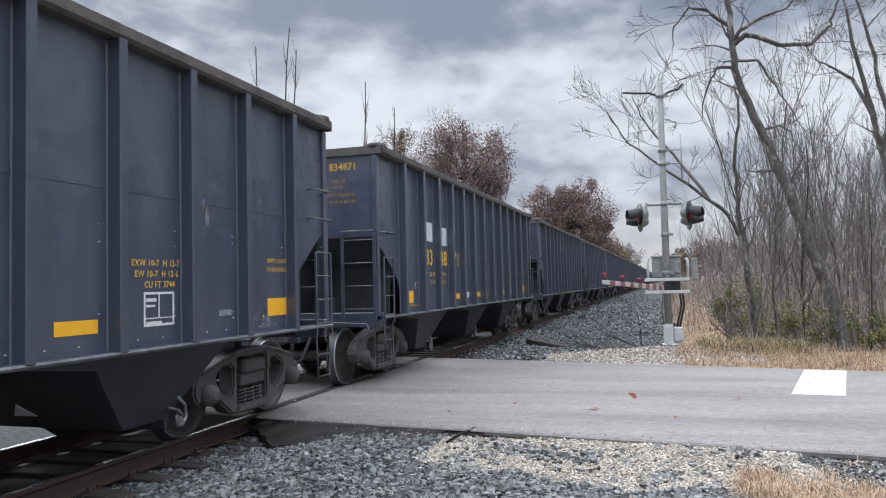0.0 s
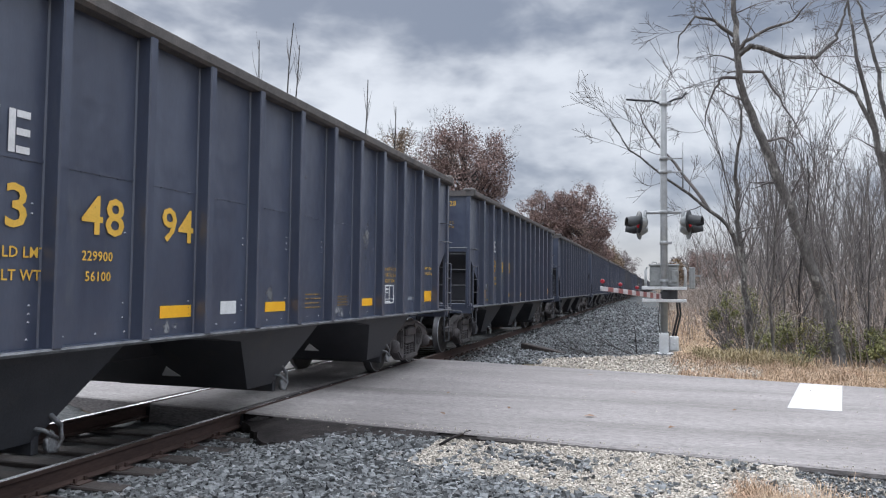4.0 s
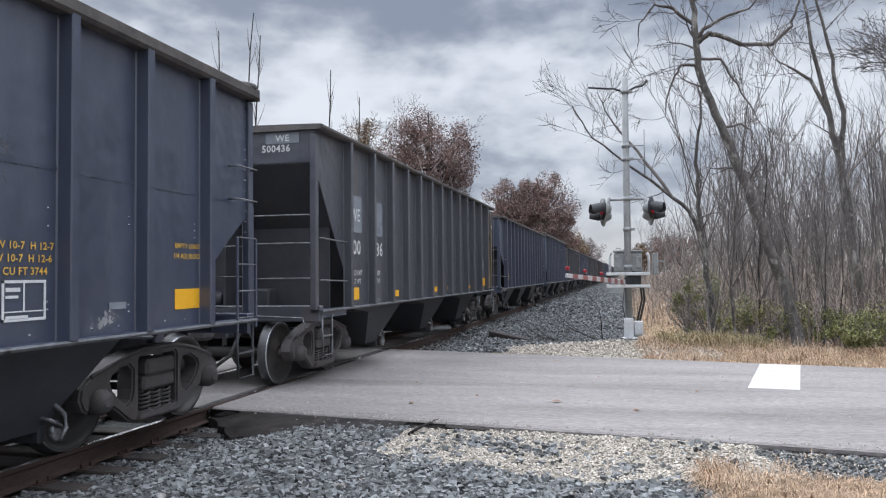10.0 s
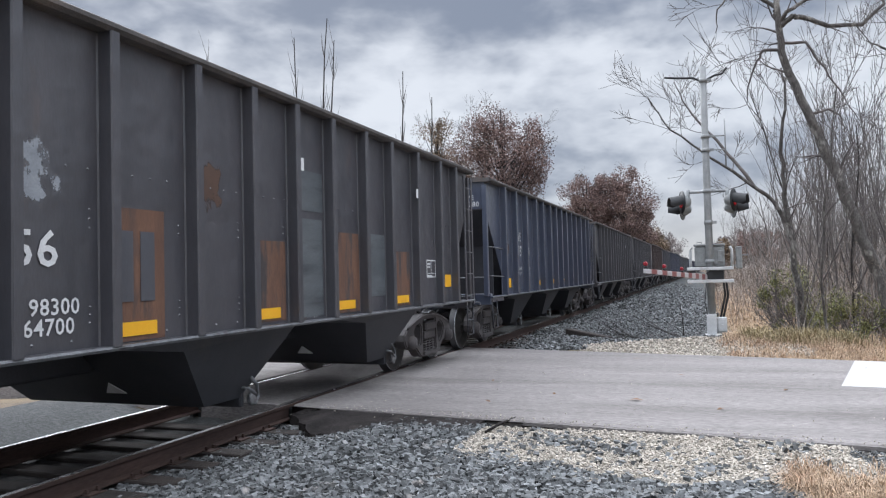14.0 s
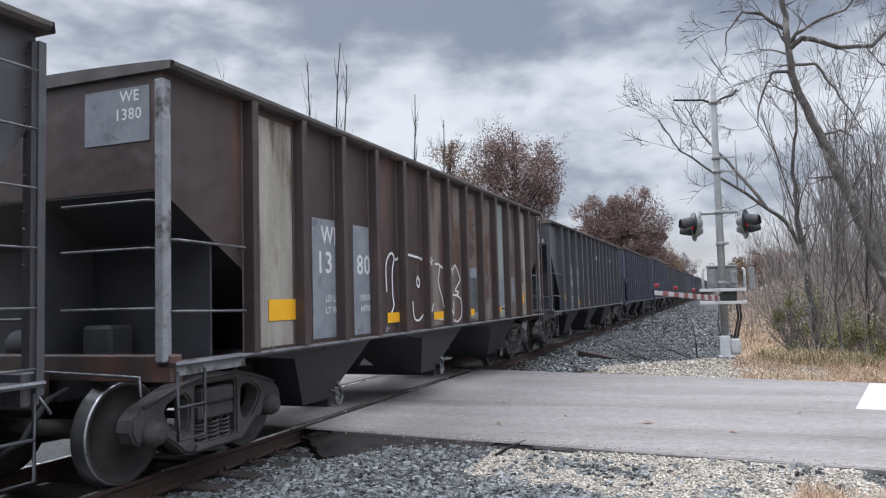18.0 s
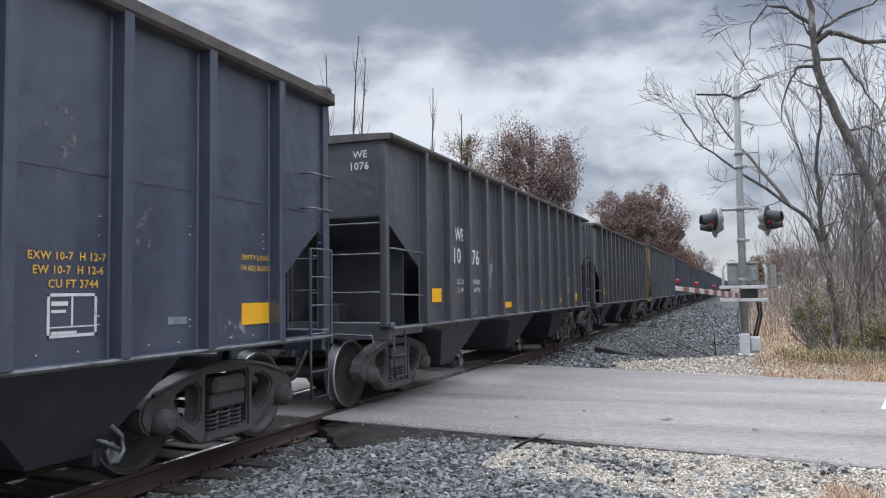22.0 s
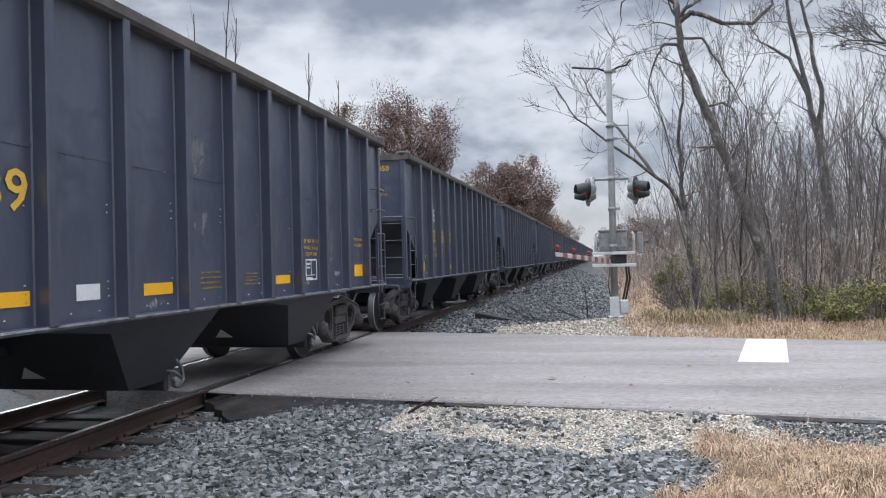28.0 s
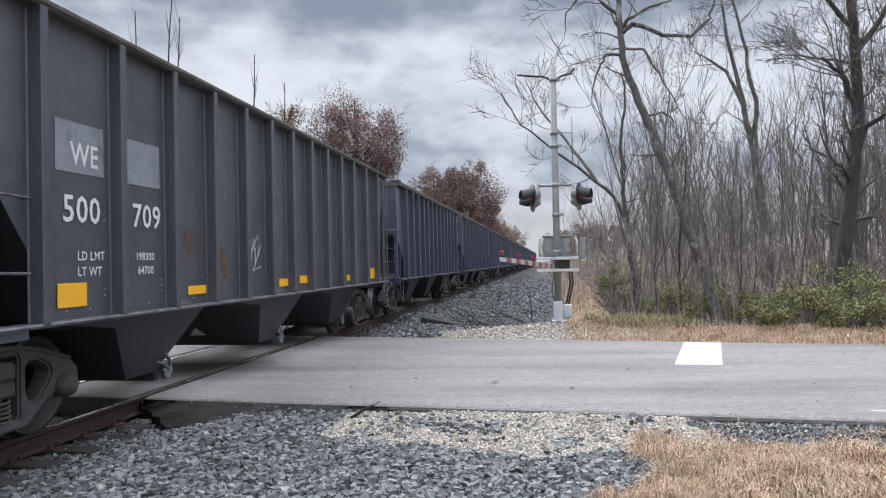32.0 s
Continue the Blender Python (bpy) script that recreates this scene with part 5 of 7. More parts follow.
            if i > 7 and k == 2:
                blotch("white_smear", car, cell(i) + 0.1, 1.4, st - 0.3, 0.9, SMEAR["pale"], 320 + i, 1.479)
    if k == 7:
        for pts in (((0.28, 1.30), (0.30, 1.62), (0.36, 1.40), (0.42, 1.75), (0.48, 1.42), (0.56, 1.66), (0.58, 1.32), (0.44, 1.24), (0.28, 1.30)), ((0.34, 1.3), (0.40, 1.55), (0.46, 1.3), (0.52, 1.5))):
            stroke("graffiti", car, [(cell(6) + a, b + 0.12) for a, b in pts], 0.014, GRAFFITI)
        blotch("white_smear", car, cell(6) + 0.2, 1.12, 0.55, 0.40, SMEAR["white"], 340)
        blotch("chalky_bloom", car, cell(6) + 0.18, 1.2, 0.5, 1.3, SMEAR["grey"], 341, 1.479)
    if k == 12:
        for i, (y, z, w, h, tone) in enumerate(((6.85, 1.13, 0.70, 0.62, "pale"), (7.72, 1.14, 0.70, 0.52, "white"), (6.9, 1.8, 0.5, 0.5, "pale"), (9.5, 1.40, 0.70, 0.45, "white"), (9.6, 1.14, 0.6, 0.4, "grey"), (10.40, 1.40, 0.40, 0.75, "rust"), (10.42, 1.5, 0.25, 0.6, "white"), (5.9, 1.13, 0.7, 0.4, "grey"))):
            blotch("white_smear" if tone != "rust" else "rust_stain", car, y, z, w, h, SMEAR[tone], 70 + i, 1.4775 + 0.0012 * i)
    if k == 14:
        for y, z, w, h in ((5.22, 1.11, 0.62, 1.05), (7.07, 1.13, 0.66, 0.84), (8.81, 1.13, 0.76, 1.0), (10.52, 1.13, 0.72, 0.80)):
            decal("rusted_panel", car, y, z, w, h, RUSTPANEL)
        for y, z, w, h in ((5.32, 1.42, 0.16, 0.56), (5.56, 1.42, 0.16, 0.56)):
            decal("patched_panel", car, y, z, w, h, PAINT["faded"], 1.484)
        for y, z, h in ((7.93, 1.13, 1.12), (7.95, 2.34, 0.46), (9.72, 1.3, 0.85)):
            decal("patched_panel", car, y, z, 0.62, h, SHEEN)
        decal("small_plate", car, 7.80, 2.76, 0.15, 0.14, LETTER_W, 1.60)
        decal("small_plate", car, 11.30, 2.76, 0.15, 0.14, LETTER_W, 1.60)
        for y, z, w, h in ((3.3, 2.12, 0.7, 0.45), (4.3, 2.10, 0.55, 0.5)):
            blotch("worn_patch", car, y, z, w, h, SMEAR["pale"], 60 + int(y))
    if k in (16, 17, 19):
        for y in (7.04, 10.46):
            decal("small_plate", car, y, 2.75, 0.16, 0.14, LETTER_W, 1.60)
    if k == 17:
        for a in (0, 1, 2, 3, 5):
            blotch("rust_stain", car, cell(a) + 0.15, 1.35, 0.62, 1.05, SMEAR["rust"], 80 + a)
        ring = [(1.55 + 0.10 * math.cos(q * 0.52), 1.73 + 0.11 * math.sin(q * 0.52)) for q in range(13)]
        stroke("round_mark", car, ring, 0.010, LETTER_W, 1.484)
        # rows of worn small print, a chalked box and a white smear
        for q in range(5):
            for p, w in ((0.0, 0.10), (0.14, 0.16), (0.34, 0.28)):
                decal("small_print", car, 10.02 + p, 1.72 - 0.085 * q, w * (0.9 if q % 2 else 1.0), 0.030, SMEAR["pale"], 1.484)
        for pts in (((9.09, 1.40), (9.10, 1.67), (9.38, 1.67), (9.37, 1.36)), ((9.12, 1.34), (9.17, 1.44), (9.30, 1.44), (9.36, 1.33)), ((9.15, 1.32), (9.22, 1.44), (9.28, 1.33), (9.31, 1.44)), ((9.19, 1.45), (9.19, 1.52), (9.27, 1.52), (9.27, 1.45))):
            stroke("graffiti", car, list(pts), 0.007, LETTER_W, 1.484)
        blotch("white_smear", car, 12.17, 1.66, 0.24, 0.43, SMEAR["white"], 151, 1.484)
    if k == 18:
        for a, mat in ((0, CREAM), (5, DIRTYCREAM), (6, DIRTYCREAM), (7, DIRTYCREAM), (8, DIRTYCREAM), (9, MINT), (10, DIRTYCREAM), (11, CREAM)):
            decal("repainted_panel", car, cell(a) + 0.09, 1.12, st - 0.18, 2.36, mat)
        for y, z, w, h, mat, out in ((7.70, 1.17, 0.64, 0.93, PATCHMAT, 1.484), (7.82, 1.28, 0.50, 0.64, SHEEN, 1.4855), (9.51, 1.36, 0.62, 0.58, PATCHMAT, 1.484), (10.46, 1.43, 0.50, 0.54, PATCHMAT, 1.484), (11.44, 1.84, 0.38, 0.32, PAINT["rust"], 1.484)):
            decal("patched_panel", car, y, z, w, h, mat, out)
        for y, z, w, h, seed in ((7.72, 2.2, 0.6, 1.1, 141), (8.62, 1.2, 0.6, 1.9, 142), (10.46, 2.1, 0.5, 0.9, 143), (6.75, 1.9, 0.6, 1.3, 144)):
            blotch("rust_stain", car, y, z, w, h, SMEAR["rust"], seed, 1.4835)
        tag = (((4.34, 1.67), (4.32, 1.95), (4.36, 2.11), (4.50, 2.21), (4.60, 2.15), (4.53, 1.95), (4.53, 1.64), (4.56, 1.47), (4.42, 1.31), (4.57, 1.28)),
               ((4.64, 2.12), (5.02, 2.21), (5.32, 2.20), (5.63, 2.16), (5.78, 2.01), (5.81, 1.70), (5.71, 1.39), (5.49, 1.24), (5.29, 1.28), (5.24, 1.52)),
               ((5.45, 1.90), (5.52, 1.82), (5.48, 1.74), (5.40, 1.80), (5.45, 1.90)), ((5.63, 2.18), (5.85, 2.18), (6.10, 2.16)),
               ((6.18, 2.11), (6.40, 2.09), (6.32, 1.83), (6.48, 1.56), (6.58, 1.37), (6.76, 1.19)), ((6.12, 1.24), (6.6, 1.20), (7.19, 1.15)),
               ((6.40, 2.09), (6.70, 2.0), (6.88, 1.78), (7.11, 2.12), (7.37, 1.90), (7.34, 1.83), (7.13, 1.69), (7.28, 1.65), (7.17, 1.60), (6.88, 1.62)),
               ((7.17, 1.60), (7.39, 1.53), (7.44, 1.37), (7.38, 1.22), (7.19, 1.14), (6.99, 1.19), (6.90, 1.26)), ((6.88, 1.58), (7.0, 1.48), (7.02, 1.31), (6.90, 1.14)))
        for pts in tag:
            spray(car, pts, 0.017, LETTER_W)
    if k == 19:
        decal("overpainted_mark", car, 3.62, 2.08, 0.66, 0.28, PATCHMAT)
        for y, z, w, h in ((2.48, 1.17, 0.84, 0.018), (2.48, 2.40, 0.84, 0.018), (3.30, 1.17, 0.018, 1.24), (2.48, 2.10, 0.018, 0.30)):
            decal("stencil_box", car, y, z, w, h, LETTER_W)
        ring = [(5.80 + 0.14 * math.cos(q * 0.35), 1.42 + 0.24 * math.sin(q * 0.35)) for q in range(10)]
        stroke("graffiti", car, ring, 0.012, LETTER_W)
        blotch("white_smear", car, 11.10, 1.46, 0.50, 0.52, SMEAR["white"], 95, 1.487)
        blotch("rust_stain", car, 1.46, 1.55, 0.5, 0.5, SMEAR["grey"], 96)
    if k == 20:
        blob = []
        for q in range(54):
            a = 6.2832 * q / 54
            reach = 0.235 + 0.055 * math.sin(2 * a + 2.4) + 0.035 * math.sin(3 * a + 0.7) + 0.020 * math.sin(7 * a) + 0.012 * math.sin(17 * a + 1.0)
            blob.append((0.27 + 0.96 * reach * math.cos(a), 0.27 + reach * math.sin(a)))
        bm = BM()
        bm.faces.new([bm.verts.new((0, p, q)) for p, q in blob])
        part("white_smear", bm, WHITEPATCH, car, "", pose(1.4785, 11.36, 1.63))
        for y, z, w, h, tone, seed in ((10.45, 1.14, 0.75, 0.30, "white", 92), (10.62, 1.30, 0.45, 0.20, "white", 94), (9.70, 1.13, 0.6, 0.22, "pale", 93), (3.32, 1.42, 0.45, 0.52, "white", 97)):
            blotch("white_smear", car, y, z, w, h, SMEAR[tone], seed)
    if k in (22, 23, 26):
        for a in (3, 4, 5, 7, 8):
            blotch("worn_patch", car, cell(a) + 0.2, 1.5 + 0.1 * (a % 3), 0.5, 0.7, (SMEAR["rust"], SMEAR["pale"], SMEAR["grey"])[(a + k) % 3], 110 + a + k)
    if k == 23:
        for a in (7, 8):
            decal("patched_panel", car, cell(a) + 0.10, 1.16, st - 0.20, 1.75, SHEEN, 1.4775)
    if k == 24:
        decal("ochre_panel", car, 0.08, 2.72, 0.90, 0.90, OCHRE)
        arcs = [[(y + w * q / 10, 1.20 + h * math.sin(math.pi * q / 10) ** 0.7) for q in range(11)] for y, w, h in ((8.26, 0.62, 0.58), (9.22, 0.52, 0.48))]
        arcs.append([(8.50 + 0.05 * q, 1.92 + 0.05 * math.sin(2.1 * q)) for q in range(10)])
        for pts in arcs:
            stroke("graffiti", car, pts, 0.022, LETTER_W)
        decal("overpainted_mark", car, 10.34, 1.31, 0.50, 0.54, PATCHMAT)
        blotch("white_smear", car, 10.26, 1.3, 0.62, 0.6, SMEAR["white"], 121, 1.486)
        blotch("white_smear", car, 11.15, 1.12, 0.75, 0.28, SMEAR["white"], 122)
        decal("white_placard", car, 11.14, 1.17, 0.76, 0.18, WHITEPATCH)
    if k == 13:
        decal("dark_patch", car, 6.07, 1.44, 0.54, 0.39, BLACKM, 1.4772)
    if k in (29, 31, 9):
        a = {29: 4, 31: 4, 9: 8}[k]
        pts = ((0.34, 1.60), (0.44, 1.92), (0.52, 1.58), (0.50, 1.78), (0.36, 1.74), (0.62, 1.98), (0.60, 1.66), (0.72, 1.84), (0.42, 1.46), (0.70, 1.52))
        stroke("graffiti", car, [(cell(a) + p, q) for p, q in pts], 0.010, LETTER_W)


SIMPLE = {}


def joined_car(model, kind, at):
    """A car that stays far down the line: body, underframe and two trucks, each in one piece."""
    if kind not in SIMPLE:
        heaps = {}

        def heap(name, ob, m):
            verts, faces = heaps.setdefault(name, ([], []))
            k = len(verts)
            verts += [tuple(m @ v.co) for v in ob.data.vertices]
            faces += [tuple(i + k for i in p.vertices) for p in ob.data.polygons]
        for ob in model.children:
            if ob.data is None:
                for sub in ob.children:
                    heap(("truck", "leading" if ob.matrix_basis.translation.y < 5 else "trailing", TRUCKMAT), sub, ob.matrix_basis @ sub.matrix_basis)
            elif ob.data.materials[0] in (UNDER, RUBBER, TRUCKMAT):
                heap(("underframe", "", UNDER), ob, ob.matrix_basis)
            elif ob.data.materials[0] is RIMDUST:
                heap(("rim", "", RIMDUST), ob, ob.matrix_basis)
            elif "lettering" not in ob.name and ob.data.materials[0] in (PAINT["black"], EDGE, RUNG):
                heap(("body", "", PAINT["black"]), ob, ob.matrix_basis)
        SIMPLE[kind] = []
        for (name, _, mat), (verts, faces) in heaps.items():
            me = bpy.data.meshes.new(name)
            me.from_pydata(verts, [], faces)
            me.materials.append(mat)
            SIMPLE[kind].append((name, me))
    car = empty("hopper_car", at)
    for name, me in SIMPLE[kind]:
        new(name, me).parent = car
    return car


# each car: style, paint, number, white letters, overpainted marks
FIRST = {
    1: (0, "black", "834832", 0, 0), 2: (0, "black", "834871", 0, 1), 3: (0, "black", "834815", 0, 0), 4: (0, "black", "200499", 1, 0),
    5: (0, "black", "834894", 0, 0), 6: (0, "black", "834828", 0, 0), 7: (0, "black", "834849", 0, 0), 8: (0, "black", "834746", 0, 0),
    9: (0, "black", "835090", 0, 0), 10: (0, "black", "835063", 0, 0), 11: (2, "faded", "500436", 1, 1), 12: (3, "black", "1564", 1, 0),
    13: (0, "black", "835095", 0, 0), 14: (1, "brown", "19456", 1, 0), 15: (1, "black", "19380", 1, 0), 16: (1, "brown", "1941", 1, 0),
    17: (1, "brown", "1939", 1, 1), 18: (3, "rust", "1380", 1, 1), 19: (1, "faded", "19433", 1, 0), 20: (3, "black", "1084", 1, 0),
    21: (0, "black", "835022", 0, 0), 22: (3, "faded", "1076", 1, 0), 23: (3, "faded", "3546", 1, 0), 24: (2, "grey", "500229", 1, 1),
    25: (2, "black", "358324", 1, 0), 26: (1, "brown", "1922", 1, 0), 27: (0, "black", "835089", 0, 0), 28: (0, "black", "834850", 0, 0),
    29: (0, "black", "834963", 0, 0), 30: (0, "black", "834966", 0, 0), 31: (2, "faded", "500709", 1, 1),
}
# where each car's trailing end stands at the start
TAIL = {0: -6.3, 1: 8.93, 2: 24.23, 3: 39.53, 4: 54.82, 5: 70.1, 6: 85.37, 7: 100.64, 8: 115.94, 9: 131.3, 10: 146.61, 11: 162.49, 12: 177.52, 13: 192.49, 14: 208.04, 15: 223.47, 16: 238.89, 17: 254.33, 18: 268.93, 19: 284.46, 20: 299.12, 21: 314.08, 22: 328.97, 23: 343.54, 24: 359.13, 25: 374.71, 26: 390.3, 27: 405.02, 28: 420.28, 29: 435.54, 30: 451.08, 31: 466.82, 32: 481.82}
CARS = 46
for k in range(0, CARS):
    if k not in TAIL:
        TAIL[k] = (TAIL[k - 1] + TAIL[k + 1]) / 2 if k + 1 in TAIL else TAIL[k - 1] + 15.3
WORDS = {"black": "dark blue-black steel hopper car with yellow reflectors", "grey": "weathered charcoal steel hopper car with pale streaks", "brown": "rust-stained dark steel hopper car with faded stencils",
         "rust": "heavily rusted patchwork hopper car with white graffiti", "faded": "faded charcoal steel hopper car with rust stains"}
train, models, LEAD = {}, {}, {}
for k in sorted(TAIL, reverse=False):
    kind, tone, number, white, patch = FIRST.get(k, (0 if (k * 7) % 5 else 2, "black", "", 0, 0))
    at = on_track(TAIL[k] - LENGTH[kind])
    if kind not in models:
        car = models[kind] = hopper_car(kind)
        car.matrix_basis = at
    elif k > 33:
        car = joined_car(models[kind], kind, at)
    else:
        car = copy_thing(models[kind], at)
    tagged(car, WORDS[tone] + (" and a yellow end" if k == 24 else ""), "hopper car", "cars of the coal train")
    train[k] = car
    LEAD[k] = TAIL[k] - LENGTH[kind]
painted = {"side_sheet", "rib", "ladder_stile", "end_sheet", "end_sill", "corner_post", "side_ladder", "end_ladder", "side_sill", "riveting"}
for k, car in train.items():
    kind, tone, number, white, patch = FIRST.get(k, (0, "black", "", 0, 0))
    for o in car.children:
        stem = o.name.split(".")[0]
        mat = PAINT[tone]
        if k == 24 and stem in ("end_sheet", "corner_post", "end_sill") and (o.matrix_basis @ Vector(o.bound_box[0])).y < 3:
            mat = OCHRE
        if k == 24 and stem in ("slope_sheet", "bolster_web", "end_web") and (o.matrix_basis @ Vector(o.bound_box[0])).y < 3:
            o.material_slots[0].link = "OBJECT"
            o.material_slots[0].material = OCHRE
        if k == 11 and stem in ("corner_post", "side_ladder") and (o.matrix_basis @ Vector(o.bound_box[0])).y > 10:
            mat = OCHRE
        if k == 18 and stem == "corner_post":
            mat = EDGE
        if stem in painted and mat is not PAINT["black"]:
            o.material_slots[0].link = "OBJECT"
            o.material_slots[0].material = mat
    if number:
        dress(car, k, kind, number, bool(white), bool(patch))
    elif k < CARS:
        for y, w, h in ((1.24, 0.40, 0.24), (4.1, 0.45, 0.12), (6.0, 0.45, 0.12), (8.7, 0.46, 0.13), (11.75, 0.40, 0.24)):
            decal("yellow_reflector", car, y, 1.25, w, h, YELLOW)


# ---- crossing signal with gate ----
PX, PY = 0.11, 18.2
sig = tagged(empty("crossing_signal", pose(PX, PY, 0)), "galvanised crossing signal mast with red flashers and lowered gate", "crossing signal")
bm = BM()
lathe(bm, [(0.05, 0.085), (2.9, 0.082), (6.25, 0.072), (6.27, 0.05)], "z", 20)
part("mast", bm, GALV, sig, "tall galvanised steel mast")
bm = BM()
box(bm, -0.17, 0.20, -0.19, 0.19, -0.02, 0.05, 0.01)
for xa, xb, ya, yb in ((-0.115, 0.10, -0.14, -0.115), (-0.115, -0.09, -0.115, 0.13), (0.075, 0.10, -0.115, 0.13)):
    box(bm, xa, xb, ya, yb, 0.05, 0.50, 0.006)
prism(bm, [(-0.10, 0.45), (0.09, 0.45), (0.085, 0.52), (-0.085, 0.52)], "y", -0.11, 0.12)
part("mast_base", bm, WHITEBAR, sig, "cast junction base")
bm = BM()
box(bm, 0.11, 0.32, -0.10, 0.12, 0.10, 0.44, 0.02)
box(bm, 0.13, 0.30, -0.115, -0.10, 0.13, 0.41, 0.01)
tube(bm, [(0.22, -0.122, 0.27), (0.22, -0.112, 0.27)], 0.018, 10)
part("junction_box", bm, WHITEBAR, sig, "pale cable junction box")
for s, rise in ((-1, 0.10), (1, 0.28)):
    bm = BM()
    tube(bm, [(s * 0.06, 0, 5.93), (s * 0.24, 0, 6.02), (s * 0.42, 0, 6.02 + 0.1 * rise), (s * (0.86 if s < 0 else 0.52), 0, 6.04 + 0.5 * rise)], 0.025, 8)
    part("top_arm", bm, BLACKM, sig, "short bent pipe bracket")
for z in (5.93, 4.62, 4.30, 3.35, 2.62, 1.72):
    bm = BM()
    lathe(bm, [(z - 0.045, 0.098), (z + 0.045, 0.098)], "z", 16)
    box(bm, 0.10, 0.18, -0.03, 0.03, z - 0.03, z + 0.03)
    part("clamp", bm, GALV, sig)
for z in (4.62, 4.30):
    bm = BM()
    tube(bm, [(0.1, 0, z), (0.42, 0, z - 0.01)], 0.016, 6)
    part("bracket_bar", bm, GALV, sig)
bm = BM()
tube(bm, [(0.43, 0, 5.0), (0.43, 0, 3.9)], 0.018, 6)
part("thin_rod", bm, GALV, sig)
bm = BM()
tube(bm, [(-0.43, 0, 3.34), (0.43, 0, 3.34)], 0.034, 8)
for x in (-0.43, 0.43):
    tube(bm, [(x, 0, 3.40), (x, 0, 3.02)], 0.045, 8)
part("crossarm", bm, GALV, sig)
for x in (-0.41, 0.41):
    side = 1 if x > 0 else -1
    for yaw, dy, dz in ((side * 72, 0.0, 0.0), (side * 104, 0.34, -0.13)):
        head = empty("flasher", pose(x + side * 0.02, dy, 3.12 + dz, 0, 0, yaw))
        head.parent = sig
        bm = BM()
        lathe(bm, [(-0.15, 0.0), (-0.15, 0.26), (-0.135, 0.265), (-0.13, 0.26), (-0.13, 0.0)], "y", 28)
        for fc in bm.faces:
            fc.material_index = 1 if fc.calc_center_median().y > -0.131 else 0
        part("backboard", bm, (BLACKM, BOXGREY), head, "round backboard, black before and grey behind")
        bm = BM()
        lathe(bm, [(-0.13, 0.16), (-0.06, 0.155), (0.05, 0.09), (0.07, 0.0)], "y", 20)
        part("housing", bm, BOXGREY, head, "grey lamp housing")
        bm = BM()
        n = 18
        ring = []
        for i in range(n + 1):
            a = math.pi * (-0.12 + 1.24 * i / n)
            c, sn = 0.155 * math.cos(a), 0.155 * math.sin(a)
            ring.append((bm.verts.new((c, -0.15, sn)), bm.verts.new((c * 1.02, -0.44 if sn > -0.05 else -0.30, sn - 0.05)), bm.verts.new((c * 1.07, -0.15, sn * 1.07)), bm.verts.new((c * 1.09, -0.44 if sn > -0.05 else -0.30, sn * 1.07 - 0.05))))
        for a, b in zip(ring, ring[1:]):
            bm.faces.new((a[0], a[1], b[1], b[0]))
            bm.faces.new((a[2], b[2], b[3], a[3]))
            bm.faces.new((a[1], a[3], b[3], b[1]))
        part("hood", bm, BLACKM, head, "long black visor hood")
        bm = BM()
        lathe(bm, [(-0.165, 0.145), (-0.19, 0.10), (-0.20, 0.03)], "y", 24)
        part("lens", bm, LENS, head, "dark red lens")
# gate machine, counterweights and arm
bm = BM()
box(bm, -0.33, 0.33, 0.12, 0.58, 1.59, 2.08, 0.03)
lathe(bm, [(0.10, 0.20), (0.64, 0.20)], "y", 20, (-0.10, 0, 1.82))
box(bm, -0.35, 0.35, 0.10, 0.60, 2.08, 2.13, 0.015)
for x in (-0.22, 0.24):
    box(bm, x - 0.07, x + 0.07, 0.095, 0.125, 1.70, 1.98, 0.012)
    tube(bm, [(x - 0.05, 0.3, 2.13), (x - 0.05, 0.3, 2.18), (x + 0.05, 0.3, 2.18), (x + 0.05, 0.3, 2.13)], 0.012, 6)
part("gate_machine", bm, BOXGREY, sig, "weathered grey gate machine housing")
for z in (1.27, 1.56):
    bm = BM()
    box(bm, -0.50, 0.50, -0.17, -0.11, z - 0.035, z + 0.035, 0.006)
    box(bm, -0.50, -0.46, -0.11, 0.55, z - 0.035, z + 0.035, 0.006)
    box(bm, 0.46, 0.50, -0.11, 0.55, z - 0.035, z + 0.035, 0.006)
    part("support_bar", bm, WHITEBAR, sig, "pale steel channel")
for x in (-0.42, 0.48):
    bm = BM()
    tube(bm, [(x, 0.1, 1.54), (x, 0.1, 1.98), (x - 0.04 * (1 if x > 0 else -1), 0.1, 2.06)], 0.032, 8)
    part("counterweight_arm", bm, WHITEBAR, sig)
bm = BM()
box(bm, -0.03, 0.30, -0.10, 0.10, 1.30, 1.53, 0.02)
lathe(bm, [(-0.16, 0.09), (0.16, 0.09)], "y", 14, (-0.02, 0, 1.40))
part("pivot_block", bm, BLACKM, sig)
bm = BM()
box(bm, 0.58, 0.71, 0.3, 0.5, 1.54, 2.06, 0.02)
box(bm, 0.44, 0.58, 0.38, 0.42, 1.60, 1.64)
box(bm, 0.71, 0.84, 0.36, 0.44, 1.84, 1.88)
part("relay_box", bm, BOXGREY, sig)
bm = BM()
for dx in (0.0, 0.06):
    tube(bm, [(0.28 + dx, 0.1, 1.27), (0.31 + dx, 0.1, 0.95), (0.25 + dx, 0.1, 0.68), (0.19 + dx, 0.1, 0.42)], 0.025, 7)
tube(bm, [(-0.09, -0.1, 1.25), (-0.14, -0.1, 0.8), (-0.09, -0.1, 0.5)], 0.012, 6)
part("cable", bm, RUBBER, sig, "black flexible cable conduit")
